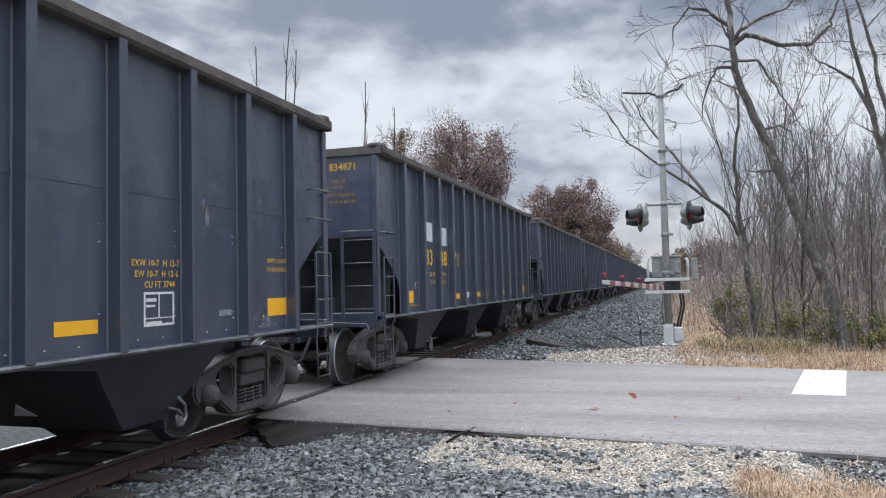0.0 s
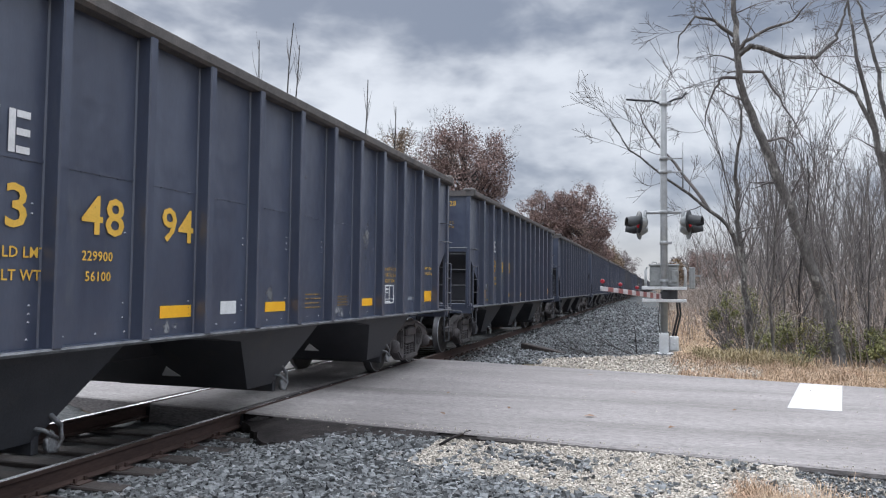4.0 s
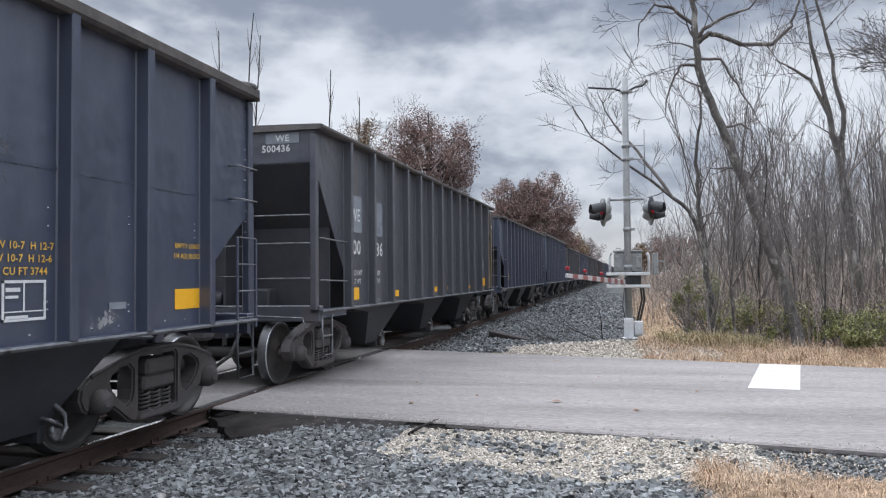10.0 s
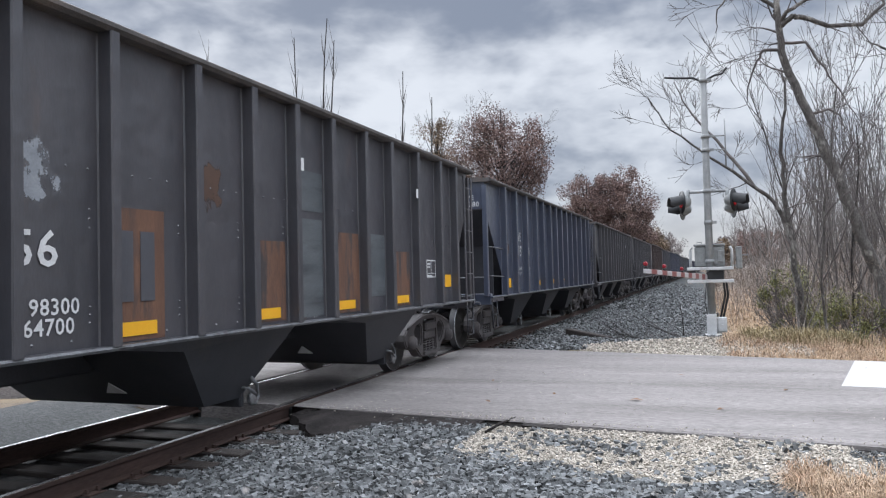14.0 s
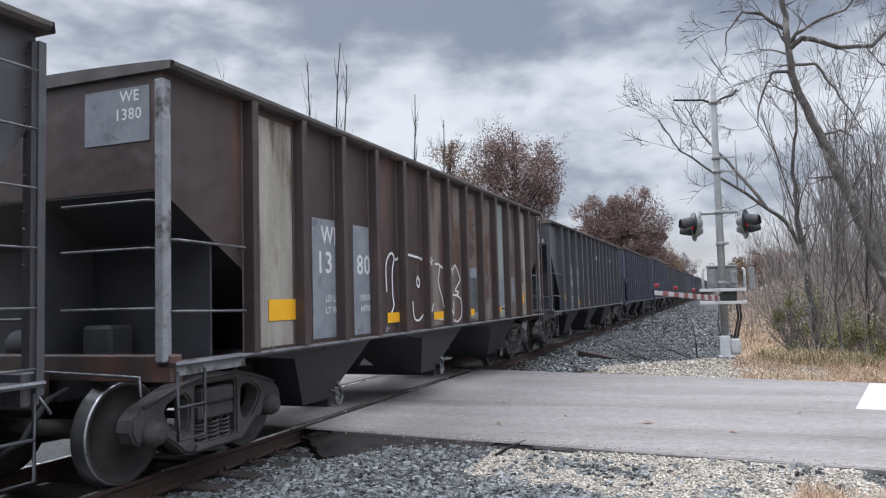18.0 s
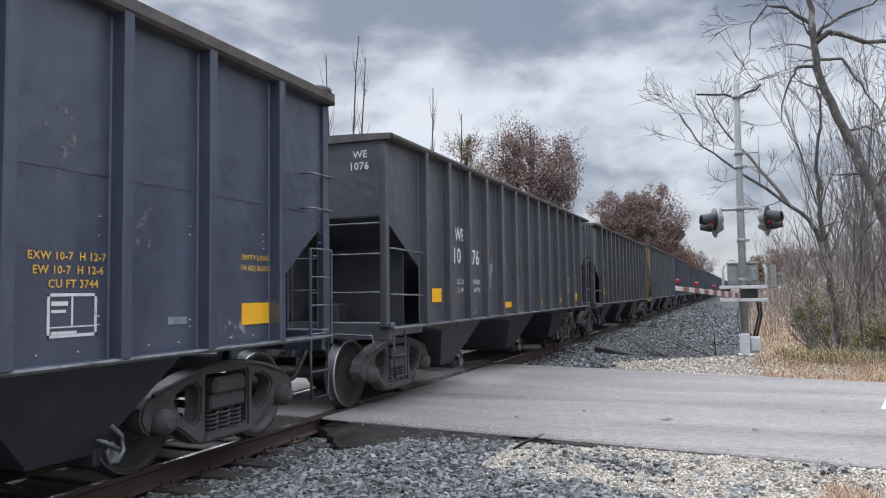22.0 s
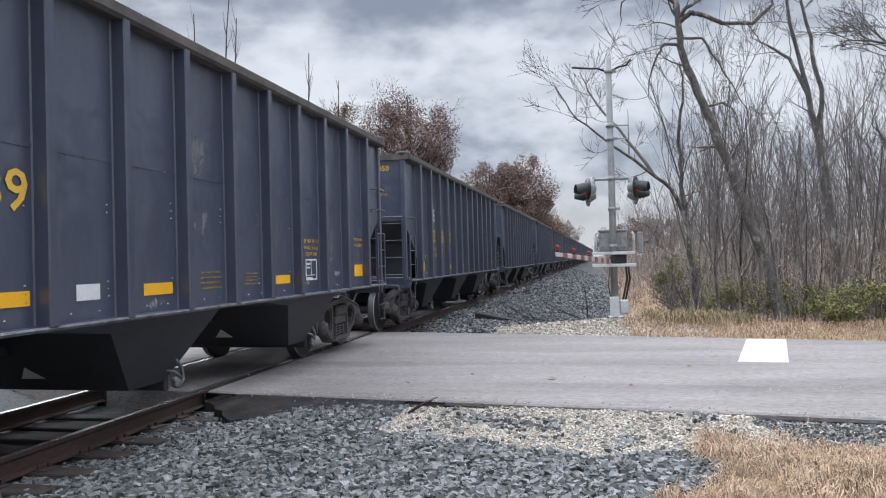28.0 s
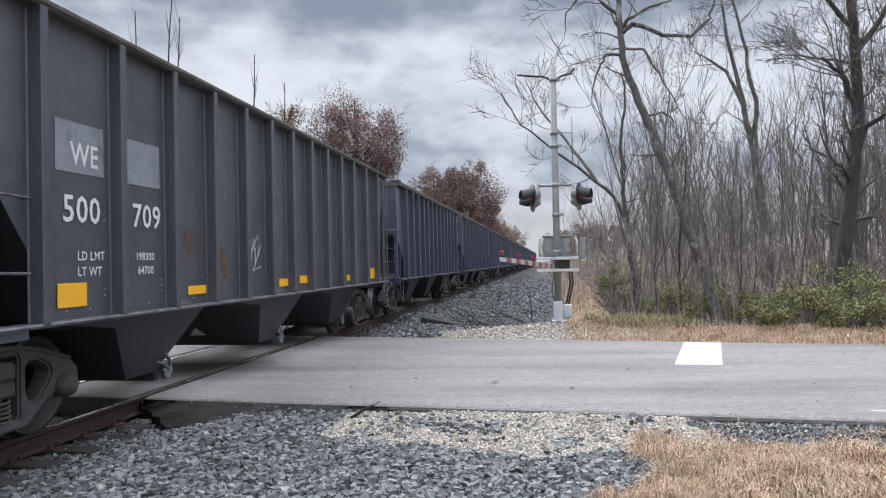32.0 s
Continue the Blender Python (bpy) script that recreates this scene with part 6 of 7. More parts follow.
GA, GB = Vector((-0.07, -0.05, 1.36)), Vector((-1.005, -6.25, 1.55))
arm = empty("gate_arm")
arm.parent = sig
dirv = (GB - GA).normalized()
arm.matrix_basis = Matrix.Translation(GA) @ dirv.to_track_quat("X", "Z").to_matrix().to_4x4()
glen = (GB - GA).length
n = 15
for i in range(n):
    bm = BM()
    deep = 0.062 - 0.03 * i / n
    box(bm, glen * i / n, glen * (i + 1) / n - 0.002, -0.018, 0.018, -deep, deep, 0.004)
    part("arm_stripe", bm, WHITEM if i % 2 == 0 else REDM, arm, "white stripe" if i % 2 == 0 else "red stripe")
for f in (0.50, 0.76, 0.985):
    bm = BM()
    box(bm, glen * f - 0.02, glen * f + 0.02, -0.02, 0.02, 0.03, 0.07)
    part("lamp_socket", bm, BLACKM, arm)
    bm = BM()
    lathe(bm, [(-0.03, 0.02), (-0.026, 0.034), (0.026, 0.034), (0.03, 0.02)], "x", 16, (glen * f, 0, 0.115))
    part("gate_lamp", bm, LAMPLIT, arm, "glowing red gate lamp")


# ---- trees ----
def grow(start, way, length, radius, levels, rng, up=0.25, kids=(3, 5), bend=0.25, spread=0.75, shrink=0.62, out=None, seg=4, low=0.35):
    """Limbs of a tree: a list of point and radius lists."""
    out = [] if out is None else out
    p, d = Vector(start), Vector(way).normalized()
    pts, rads = [p.copy()], [radius]
    for i in range(seg):
        d = (d + Vector((rng.gauss(0, bend), rng.gauss(0, bend), rng.gauss(0, bend) + up * 0.5)) * 0.5).normalized()
        p = p + d * (length / seg)
        pts.append(p.copy())
        rads.append(radius * (1 - 0.75 * (i + 1) / seg))
    out.append((pts, rads, levels))
    if levels > 0:
        for _ in range(rng.randint(*kids)):
            f = rng.uniform(low, 1.0) * seg
            i = min(int(f), seg - 1)
            q = pts[i].lerp(pts[i + 1], f - i)
            base = (pts[i + 1] - pts[i]).normalized()
            side = Vector((rng.gauss(0, 1), rng.gauss(0, 1), rng.gauss(0, 0.5))).normalized()
            grow(q, base + side * spread + Vector((0, 0, up)), length * shrink * rng.uniform(0.7, 1.15), max(0.004, rads[i] * 0.6), levels - 1, rng, up, kids, bend, spread, shrink, out, max(3, seg - 1), 0.2)
    return out


def limbs_mesh(limbs, thin=4):
    """Vertices and faces of tapered bars."""
    verts, faces = [], []
    for pts, rads, lev in limbs:
        sides = 10 if rads[0] > 0.09 else (6 if rads[0] > 0.035 else (4 if rads[0] > 0.014 else 3))
        base = len(verts)
        for i, p in enumerate(pts):
            d = (pts[min(i + 1, len(pts) - 1)] - pts[max(i - 1, 0)]).normalized()
            u = d.cross(Vector((0.3, 1, 0.1))).normalized()
            w = d.cross(u)
            r = max(rads[i], 0.0052)
            for k in range(sides):
                a = 6.2832 * k / sides
                wob = 1.0 + (0.10 * math.sin(3 * a + 5 * p.z) if r > 0.05 else 0)
                verts.append(tuple(p + r * wob * (math.cos(a) * u + math.sin(a) * w)))
        for i in range(len(pts) - 1):
            for k in range(sides):
                a, b = base + i * sides + k, base + i * sides + (k + 1) % sides
                faces.append((a, b, b + sides, a + sides))
    return verts, faces


def mesh_part(name, verts, faces, mat, parent, label=""):
    me = bpy.data.meshes.new(name)
    me.from_pydata(verts, [], faces)
    me.materials.append(mat)
    me.polygons.foreach_set("use_smooth", [True] * len(me.polygons))
    o = new(name, me)
    if parent:
        o.parent = parent
    if label:
        o["label"] = label
    return o


def tree_thing(limbs, mat, label, at=None, twig=None):
    """A tree of trunk and crown from limbs; the first limbs with thick bases are trunk."""
    t = tagged(empty("tree", at or pose(0, 0, 0)), label, "tree")
    top = max(l[1][0] for l in limbs)
    cut = min(0.05, top * 0.9)
    big = [l for l in limbs if l[1][0] > cut]
    small = [l for l in limbs if l[1][0] <= cut]
    mesh_part("trunk", *limbs_mesh(big), mat, t)
    if small:
        mesh_part("crown", *limbs_mesh(small), twig or mat, t)
    return t


def shaped(paths, seed, levels=2, side_len=1.2, count=10, up=0.1):
    """Limbs along drawn paths, each with random side growth. A path: points and two radii."""
    rng = random.Random(seed)
    out = []
    for pts, r0, r1 in paths:
        fine = []
        for a, b in zip(pts, pts[1:]):
            for k in range(4):
                q = Vector(a).lerp(Vector(b), k / 4) + Vector((rng.gauss(0, 0.02), rng.gauss(0, 0.02), 0))
                fine.append(q)
        fine.append(Vector(pts[-1]))
        rads = [r0 + (r1 - r0) * i / (len(fine) - 1) for i in range(len(fine))]
        out.append((fine, rads, 3))
        n = len(fine)
        for _ in range(count if r0 > 0.1 else max(4, count // 2)):
            i = rng.randint(int(n * 0.35), n - 1)
            d = (fine[i] - fine[i - 1]).normalized() + Vector((rng.gauss(0, 0.9), rng.gauss(0, 0.9), rng.gauss(0.1, 0.5)))
            grow(fine[i], d, side_len * rng.uniform(0.5, 1.2), max(0.01, rads[i] * 0.35), levels, rng, up, (3, 5), 0.3, 0.8, 0.6, out, 4)
    return out


# the leaning grey tree by the verge
lean = [([(3.98, 19.0, -0.3), (3.95, 19.1, 0.1), (3.8, 19.3, 1.21), (3.42, 19.3, 2.13), (2.81, 19.3, 4.12), (2.41, 19.3, 5.19), (1.93, 19.3, 6.49), (1.87, 19.3, 7.36), (1.81, 19.3, 8.35), (1.7, 19.3, 9.6)], 0.165, 0.05),
        ([(1.88, 19.3, 7.30), (2.15, 19.3, 7.52), (2.4, 19.3, 7.45), (2.92, 19.2, 7.15), (3.6, 19.2, 7.07), (4.03, 19.2, 7.49), (4.18, 19.2, 7.95), (4.3, 19.2, 8.4)], 0.075, 0.02),
        ([(1.93, 19.3, 6.55), (1.85, 19.3, 6.74), (1.49, 19.3, 6.77), (1.3, 19.3, 6.45), (1.14, 19.3, 5.88), (1.1, 19.3, 5.5)], 0.05, 0.010),
        ([(1.84, 19.3, 7.55), (1.79, 19.3, 7.76), (1.35, 19.3, 8.21), (0.9, 19.3, 8.36), (0.51, 19.3, 7.91), (0.45, 19.3, 7.33)], 0.06, 0.010),
        ([(1.86, 19.3, 7.40), (2.06, 19.3, 7.63), (2.6, 19.4, 7.95), (3.12, 19.4, 8.08), (3.5, 19.4, 8.5)], 0.06, 0.015),
        ([(2.40, 19.3, 5.15), (2.54, 19.3, 5.14), (2.85, 19.3, 5.21), (3.1, 19.3, 5.05), (3.17, 19.3, 4.66)], 0.045, 0.012),
        ([(1.92, 19.3, 6.9), (2.47, 19.5, 6.91), (2.72, 19.5, 6.41), (3.12, 19.5, 5.7), (3.52, 19.5, 4.92)], 0.04, 0.010)]
tree_thing(shaped(lean, 5, 2, 0.9, 12, -0.05), BARK, "leaning bare tree with peeling grey bark", twig=TWIG)
slim = [([(6.55, 23.5, -0.2), (6.5, 24, 3.6), (6.2, 24, 5.4), (6.05, 24, 6.3), (5.62, 24, 8.4), (5.4, 24, 10.2)], 0.13, 0.03),
        ([(6.12, 24, 6.0), (5.58, 24, 7.3), (4.95, 24, 7.75), (4.6, 24, 8.0)], 0.07, 0.012),
        ([(6.6, 23.6, 1.0), (6.3, 24, 4.5), (6.42, 24, 6.3), (6.18, 24, 7.9), (5.8, 24, 9.6), (5.5, 24, 10.6)], 0.10, 0.02)]
tree_thing(shaped(slim, 9, 2, 1.2, 9, 0.2), BARK, "tall slim bare tree forked into two stems", twig=TWIG)
dark = [([(6.85, 18.6, -0.3), (6.9, 19, 1.0), (7.05, 19, 2.2), (7.31, 19, 4.2), (7.42, 19, 5.6), (7.3, 19, 7.6), (7.25, 19, 9.5)], 0.215, 0.08),
        ([(7.36, 19, 5.0), (7.1, 19, 5.75), (6.92, 19, 6.0), (6.6, 19, 6.3)], 0.09, 0.03),
        ([(7.3, 19, 3.9), (7.6, 19, 4.6), (8.1, 18.9, 4.9), (8.6, 18.9, 5.5)], 0.09, 0.02),
        ([(7.35, 19, 6.3), (8.0, 19, 7.2), (8.6, 19, 8.4)], 0.09, 0.02),
        ([(7.3, 19, 7.0), (6.7, 19, 7.8), (6.0, 19, 8.4)], 0.07, 0.015)]
tree_thing(shaped(dark, 21, 3, 1.5, 22, 0.05), BARKDARK, "thick dark-barked tree with dense fine twigs", twig=TWIG)
sprawl = [([(2.3, 20.7, -0.2), (2.2, 20.6, 1.2), (2.06, 20.5, 2.4), (1.95, 20.5, 3.6), (1.9, 20.5, 4.7), (2.08, 20.5, 5.8), (2.0, 20.5, 6.6)], 0.09, 0.02),
          ([(2.08, 20.5, 2.3), (1.71, 20.4, 3.2), (0.9, 20.3, 3.9), (0.23, 20.2, 4.4), (-0.7, 20.1, 5.2), (-1.25, 20.1, 6.1)], 0.06, 0.012),
          ([(1.3, 20.4, 3.6), (0.4, 20.6, 4.9), (-0.3, 20.8, 5.9), (-0.6, 20.8, 6.6)], 0.05, 0.01)]
tree_thing(shaped(sprawl, 33, 2, 1.3, 16, 0.12), BARK, "grey-barked bare tree with long sprawling limbs", twig=TWIG)

# slender saplings in the woods: a few made once, then repeated
rng = random.Random(77)
saplings = []
for v in range(7):
    h = rng.uniform(4.6, 7.2)
    limbs = grow((0, 0, -0.3), (rng.gauss(0, 0.08), rng.gauss(0, 0.08), 1), h, rng.uniform(0.028, 0.05), 2, rng, 0.32, (8, 12), 0.20, 0.68, 0.42, None, 7, 0.25)
    saplings.append(limbs)
first = []
spots = []
while len(spots) < 96:
    x, y = rng.uniform(1.4, 24), rng.uniform(18.6, 42)
    if y < FAR_EDGE(x) + 4.0 or x < 1.6 + 0.08 * (y - 18) + rng.random() or min((abs(x - a) + abs(y - b) for a, b in spots), default=9) < 0.5:
        continue
    spots.append((x, y))
for i, (x, y) in enumerate(sorted(spots, key=lambda p: p[1])):
    v = i % 7
    m = Matrix.Translation((x, y, land(x, y))) @ Matrix.Rotation(rng.uniform(0, 6.28), 4, "Z") @ Matrix.Scale(rng.uniform(0.8, 1.25), 4)
    if i < 7:
        t = tree_thing(saplings[v], BARKDARK if v % 2 else BARK, "slender bare sapling at the edge of the woods", twig=TWIG)
        t.scale = (1, 1, 1)
        t.matrix_basis = m
        t["group"] = "saplings of the woods"
        first.append(t)
    else:
        c = copy_thing(first[v], pose(x, y, land(x, y), 0, 0, rng.uniform(0, 360)))
        k = rng.uniform(0.75, 1.25)
        c.scale = (k, k, k)


def wood_stuff(name, places, seed, mat, label, hs=(5, 9), kids=(4, 7), levels=1):
    """Far trees, joined."""
    r = random.Random(seed)
    verts, faces = [], []
    for x, y in places:
        limbs = grow((x, y, land(x, y) - 0.3), (r.gauss(0, 0.07), r.gauss(0, 0.07), 1), r.uniform(*hs), r.uniform(0.035, 0.085), levels, r, 0.30, kids, 0.18, 0.75, 0.42, None, 5, 0.2)
        v, f = limbs_mesh(limbs)
        k = len(verts)
        verts += v
        faces += [tuple(i + k for i in q) for q in f]
    return cloud_mesh(name, verts, faces, mat, label, "woods")


r2 = random.Random(5)
places = []
while len(places) < 480:
    x, y = r2.uniform(2.5, 60), r2.uniform(24, 120)
    if x > 3.0 + 0.02 * (y - 24) + r2.random() * 2 and y > FAR_EDGE(x) + 8:
        places.append((x, y))
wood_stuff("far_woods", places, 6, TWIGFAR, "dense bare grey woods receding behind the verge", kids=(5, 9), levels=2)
places = [(r2.uniform(-60, XC - 5.5), r2.uniform(24, 200)) for _ in range(200)]
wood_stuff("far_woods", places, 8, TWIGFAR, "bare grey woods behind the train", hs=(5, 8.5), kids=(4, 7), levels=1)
places = [(r2.uniform(-1, 45), r2.uniform(130, 320)) for _ in range(260)]
places = [(x + 3.2 + 0.01 * y, y) for x, y in places] + [(r2.uniform(-40, -11), r2.uniform(160, 330)) for _ in range(160)]
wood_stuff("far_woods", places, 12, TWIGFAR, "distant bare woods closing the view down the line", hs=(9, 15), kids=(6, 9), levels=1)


r3 = random.Random(58)
verts, faces = [], []
for _ in range(330):
    while True:
        x, y = r3.uniform(2.2, 34), r3.uniform(20.5, 46)
        if y > FAR_EDGE(x) + 5.0 and x > 2.2 + 0.10 * (y - 20):
            break
    limbs = grow((x, y, land(x, y) - 0.3), (r3.gauss(0, 0.07), r3.gauss(0, 0.07), 1), r3.uniform(6.0, 9.6), r3.uniform(0.030, 0.060), 1, r3, 0.55, (4, 8), 0.15, 0.42, 0.30, None, 6, 0.35)
    v, f = limbs_mesh(limbs)
    faces += [tuple(i + len(verts) for i in q) for q in f]
    verts += v
cloud_mesh("thin_stems", verts, faces, TWIG, "tall thin grey stems crowding the edge of the woods", "woods")


def undergrowth(name, places, seed, label, hs):
    """Thin leaning shoots with side twigs, joined."""
    q = np.random.RandomState(seed)
    verts, faces = [], []

    def bar(p, d, length, r):
        w = np.array((-d[1], d[0], 0.0))
        w = w / (np.linalg.norm(w) + 1e-6) * r
        e, k = p + d * length, len(verts)
        u = np.array((w[1], -w[0], 0.0))
        verts.extend((tuple(p - w), tuple(p + w), tuple(p + u), tuple(e)))
        faces.extend(((k, k + 1, k + 3), (k + 1, k + 2, k + 3), (k + 2, k, k + 3)))
        return e
    for x, y in places:
        h = q.uniform(*hs)
        d = np.array((q.normal(0, 0.25), q.normal(0, 0.25), 1.0))
        d /= np.linalg.norm(d)
        p = np.array((x, y, land(x, y) - 0.1))
        bar(p, d, h, 0.006 + 0.0035 * h)
        for _ in range(q.randint(5, 9)):
            s0 = p + d * h * q.uniform(0.15, 0.9)
            e = np.array((q.normal(0, 0.8), q.normal(0, 0.8), q.uniform(0.1, 1.0)))
            e /= np.linalg.norm(e)
            l0 = h * q.uniform(0.18, 0.42)
            bar(s0, e, l0, 0.007)
            f = e + np.array((q.normal(0, 0.6), q.normal(0, 0.6), q.normal(0, 0.4)))
            bar(s0 + e * l0 * 0.5, f / np.linalg.norm(f), l0 * 0.6, 0.005)
    return cloud_mesh(name, verts, faces, BRUSH, label, "undergrowth")


places = []
while len(places) < 5200:
    x, y = r2.uniform(1.8, 60), 19 + 60 * r2.random() ** 1.6
    if y > FAR_EDGE(x) + 4.0 and x > 1.7 + 0.035 * (y - 19) + r2.random():
        places.append((x, y))
undergrowth("undergrowth", places, 17, "tangled brown undergrowth filling the woods", (0.9, 3.2))
places = [(r2.uniform(0.4, 6.0), r2.uniform(30, 130)) for _ in range(900)]
undergrowth("undergrowth", places, 27, "brown brush between the bank and the woods", (1.0, 3.6))
places = [(r2.uniform(3.5, 80), r2.uniform(60, 150)) for _ in range(2600)]
undergrowth("undergrowth", [(x + 0.03 * y, y) for x, y in places], 18, "distant brown thicket behind the bare trees", (3.0, 6.5))
places = [(-10.5 - 16 * r2.random(), r2.uniform(-4, 48)) for _ in range(2600)]
places = [(x, y) for x, y in places if not NEAR_EDGE(x) - 1.5 < y < FAR_EDGE(x) + 1.5]
undergrowth("undergrowth", places, 19, "brown thicket on the far side of the track", (1.6, 4.2))
places = [(r2.uniform(-60, -11), r2.uniform(90, 330)) for _ in range(1500)]
undergrowth("undergrowth", places, 29, "distant brown thicket behind the train", (3.0, 6.0))
places = [(r2.uniform(-45, -10.5), r2.uniform(-25, 85)) for _ in range(3400)]
places = [(x, y) for x, y in places if not NEAR_EDGE(x) - 2.0 < y < FAR_EDGE(x) + 2.5]
undergrowth("undergrowth", places, 19, "distant brown thicket along the line", (3.0, 6.0))


def leaf_cloud(centre, size, count, rng, leaf=0.22, blobs=14, solid=0.62):
    """Leaf quads in uneven clumps with gaps."""
    c = Vector(centre)
    heads = []
    for _ in range(blobs):
        d = Vector((rng.gauss(0, 1), rng.gauss(0, 1), rng.gauss(0, 1))).normalized() * rng.uniform(0.25, 1.0) ** 0.6
        heads.append((c + Vector((d.x * size[0], d.y * size[1], d.z * size[2])), rng.uniform(0.13, 0.34) * min(size)))
    verts, faces = [], []
    for _ in range(count):
        h, r = heads[rng.randrange(blobs)]
        p = h + Vector((rng.gauss(0, 1), rng.gauss(0, 1), rng.gauss(0, 1))).normalized() * r * solid * 1.7 * rng.random() ** 0.45
        a = Vector((rng.gauss(0, 1), rng.gauss(0, 1), rng.gauss(0, 1))).normalized()
        b = a.cross(Vector((rng.gauss(0, 1), rng.gauss(0, 1), rng.gauss(0, 1)))).normalized()
        s = leaf * rng.uniform(0.6, 1.3)
        k = len(verts)
        verts += [tuple(p - a * s * 0.5), tuple(p + b * s * 0.33), tuple(p + a * s * 0.5), tuple(p - b * s * 0.33)]
        faces.append((k, k + 1, k + 2, k + 3))
    return verts, faces, heads


def leafy_tree(x, y, height, width, mat, seed, count, leaf, label, trunk=0.3, blobs=16, bottom=0.35):
    r = random.Random(seed)
    z0 = land(x, y) - 0.3
    t = tagged(empty("tree", pose(x, y, z0)), label, "tree")
    mid = height * (1 + bottom) / 2
    verts, faces, heads = leaf_cloud((0, 0, mid), (width * 0.86, width * 0.86, height * (1 - bottom) / 2 * 0.9), count, r, leaf, blobs, 0.75)
    limbs = [([Vector((0, 0, 0)), Vector((0.1, 0, height * 0.3)), Vector((-0.1, 0.1, height * 0.6)), Vector((0, 0, height * 0.93))], [trunk, trunk * 0.8, trunk * 0.45, 0.03], 3)]
    for h, rad in heads:
        foot = Vector((0, 0, max(height * 0.18, h.z - 0.45 * math.hypot(h.x, h.y) - height * 0.12)))
        limbs.append(([foot, foot.lerp(h, 0.5) + Vector((0, 0, -0.15)), h], [trunk * 0.26, trunk * 0.13, 0.015], 2))
        grow(h, h - foot, rad * 1.3, 0.022, 2, r, 0.15, (3, 5), 0.3, 0.9, 0.6, limbs, 3)
    mesh_part("trunk", *limbs_mesh(limbs), BARKDARK, t)
    mesh_part("crown", verts, faces, mat, t)
    return t


leafy_tree(-12.4, 47.5, 14.7, 3.7, LEAFRED, 3, 40000, 0.115, "russet oak still holding its dry leaves", 0.3, 84, 0.36)
leafy_tree(-18.0, 50.5, 14.6, 2.6, LEAFTAN, 4, 13000, 0.12, "thin-leaved tan tree behind the train", 0.22, 60, 0.45)
leafy_tree(-15.6, 46.0, 9.0, 2.4, LEAFRED, 14, 9000, 0.13, "russet oak partly hidden by the train", 0.25, 16, 0.3)
leafy_tree(-10.4, 104, 17.6, 4.8, LEAFRED, 5, 28000, 0.22, "large russet oak beside the line", 0.4, 84, 0.3)
leafy_tree(-14.8, 102, 16.8, 4.2, LEAFRED, 6, 24000, 0.22, "broad russet oak beside the line", 0.4, 70, 0.3)
leafy_tree(-8.6, 118, 11.0, 3.6, LEAFRED, 7, 12000, 0.22, "low russet oak beside the line", 0.3, 18, 0.25)
leafy_tree(-9.6, 140, 11.5, 4.5, LEAFTAN, 8, 5000, 0.32, "distant tan tree down the line", 0.3, 18, 0.2)
leafy_tree(11.0, 150, 11.0, 6.0, LEAFRED, 9, 7000, 0.36, "distant russet oak past the signal", 0.3, 20, 0.2)
leafy_tree(4.6, 160, 8.5, 4.0, LEAFTAN, 10, 1800, 0.55, "distant tan tree past the signal", 0.3, 16, 0.15)
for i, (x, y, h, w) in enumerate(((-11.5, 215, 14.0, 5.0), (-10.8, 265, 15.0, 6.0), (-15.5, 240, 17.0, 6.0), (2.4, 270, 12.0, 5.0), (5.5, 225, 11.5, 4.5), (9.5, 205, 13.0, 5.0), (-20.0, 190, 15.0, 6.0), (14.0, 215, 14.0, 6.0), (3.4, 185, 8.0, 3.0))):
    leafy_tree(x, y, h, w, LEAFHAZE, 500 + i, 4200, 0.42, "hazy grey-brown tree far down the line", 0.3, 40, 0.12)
leafy_tree(-22, 44, 9.0, 2.6, LEAFTAN, 15, 2000, 0.15, "thin bare-topped tree behind the train", 0.2, 14, 0.35)

# bare poles behind the train
for i, (x, y, h) in enumerate(((-17.7, 32.0, 15.1), (-17.05, 32.0, 14.5), (-18.9, 32.2, 14.5), (-14.1, 34.0, 12.5), (-13.3, 35.0, 11.6), (-26.0, 34.0, 15.0))):
    r = random.Random(100 + i)
    limbs = grow((0, 0, 0), (r.gauss(0, 0.03), 0, 1), h, 0.085, 1, r, 0.45, (9, 14), 0.06, 0.6, 0.095, None, 8, 0.5)
    t = tree_thing(limbs, BARKDARK, "dead bare tree with a broken thin top", pose(x, y, land(x, y)), TWIG)

# ---- scattered stuff ----
rs = np.random.RandomState(3)


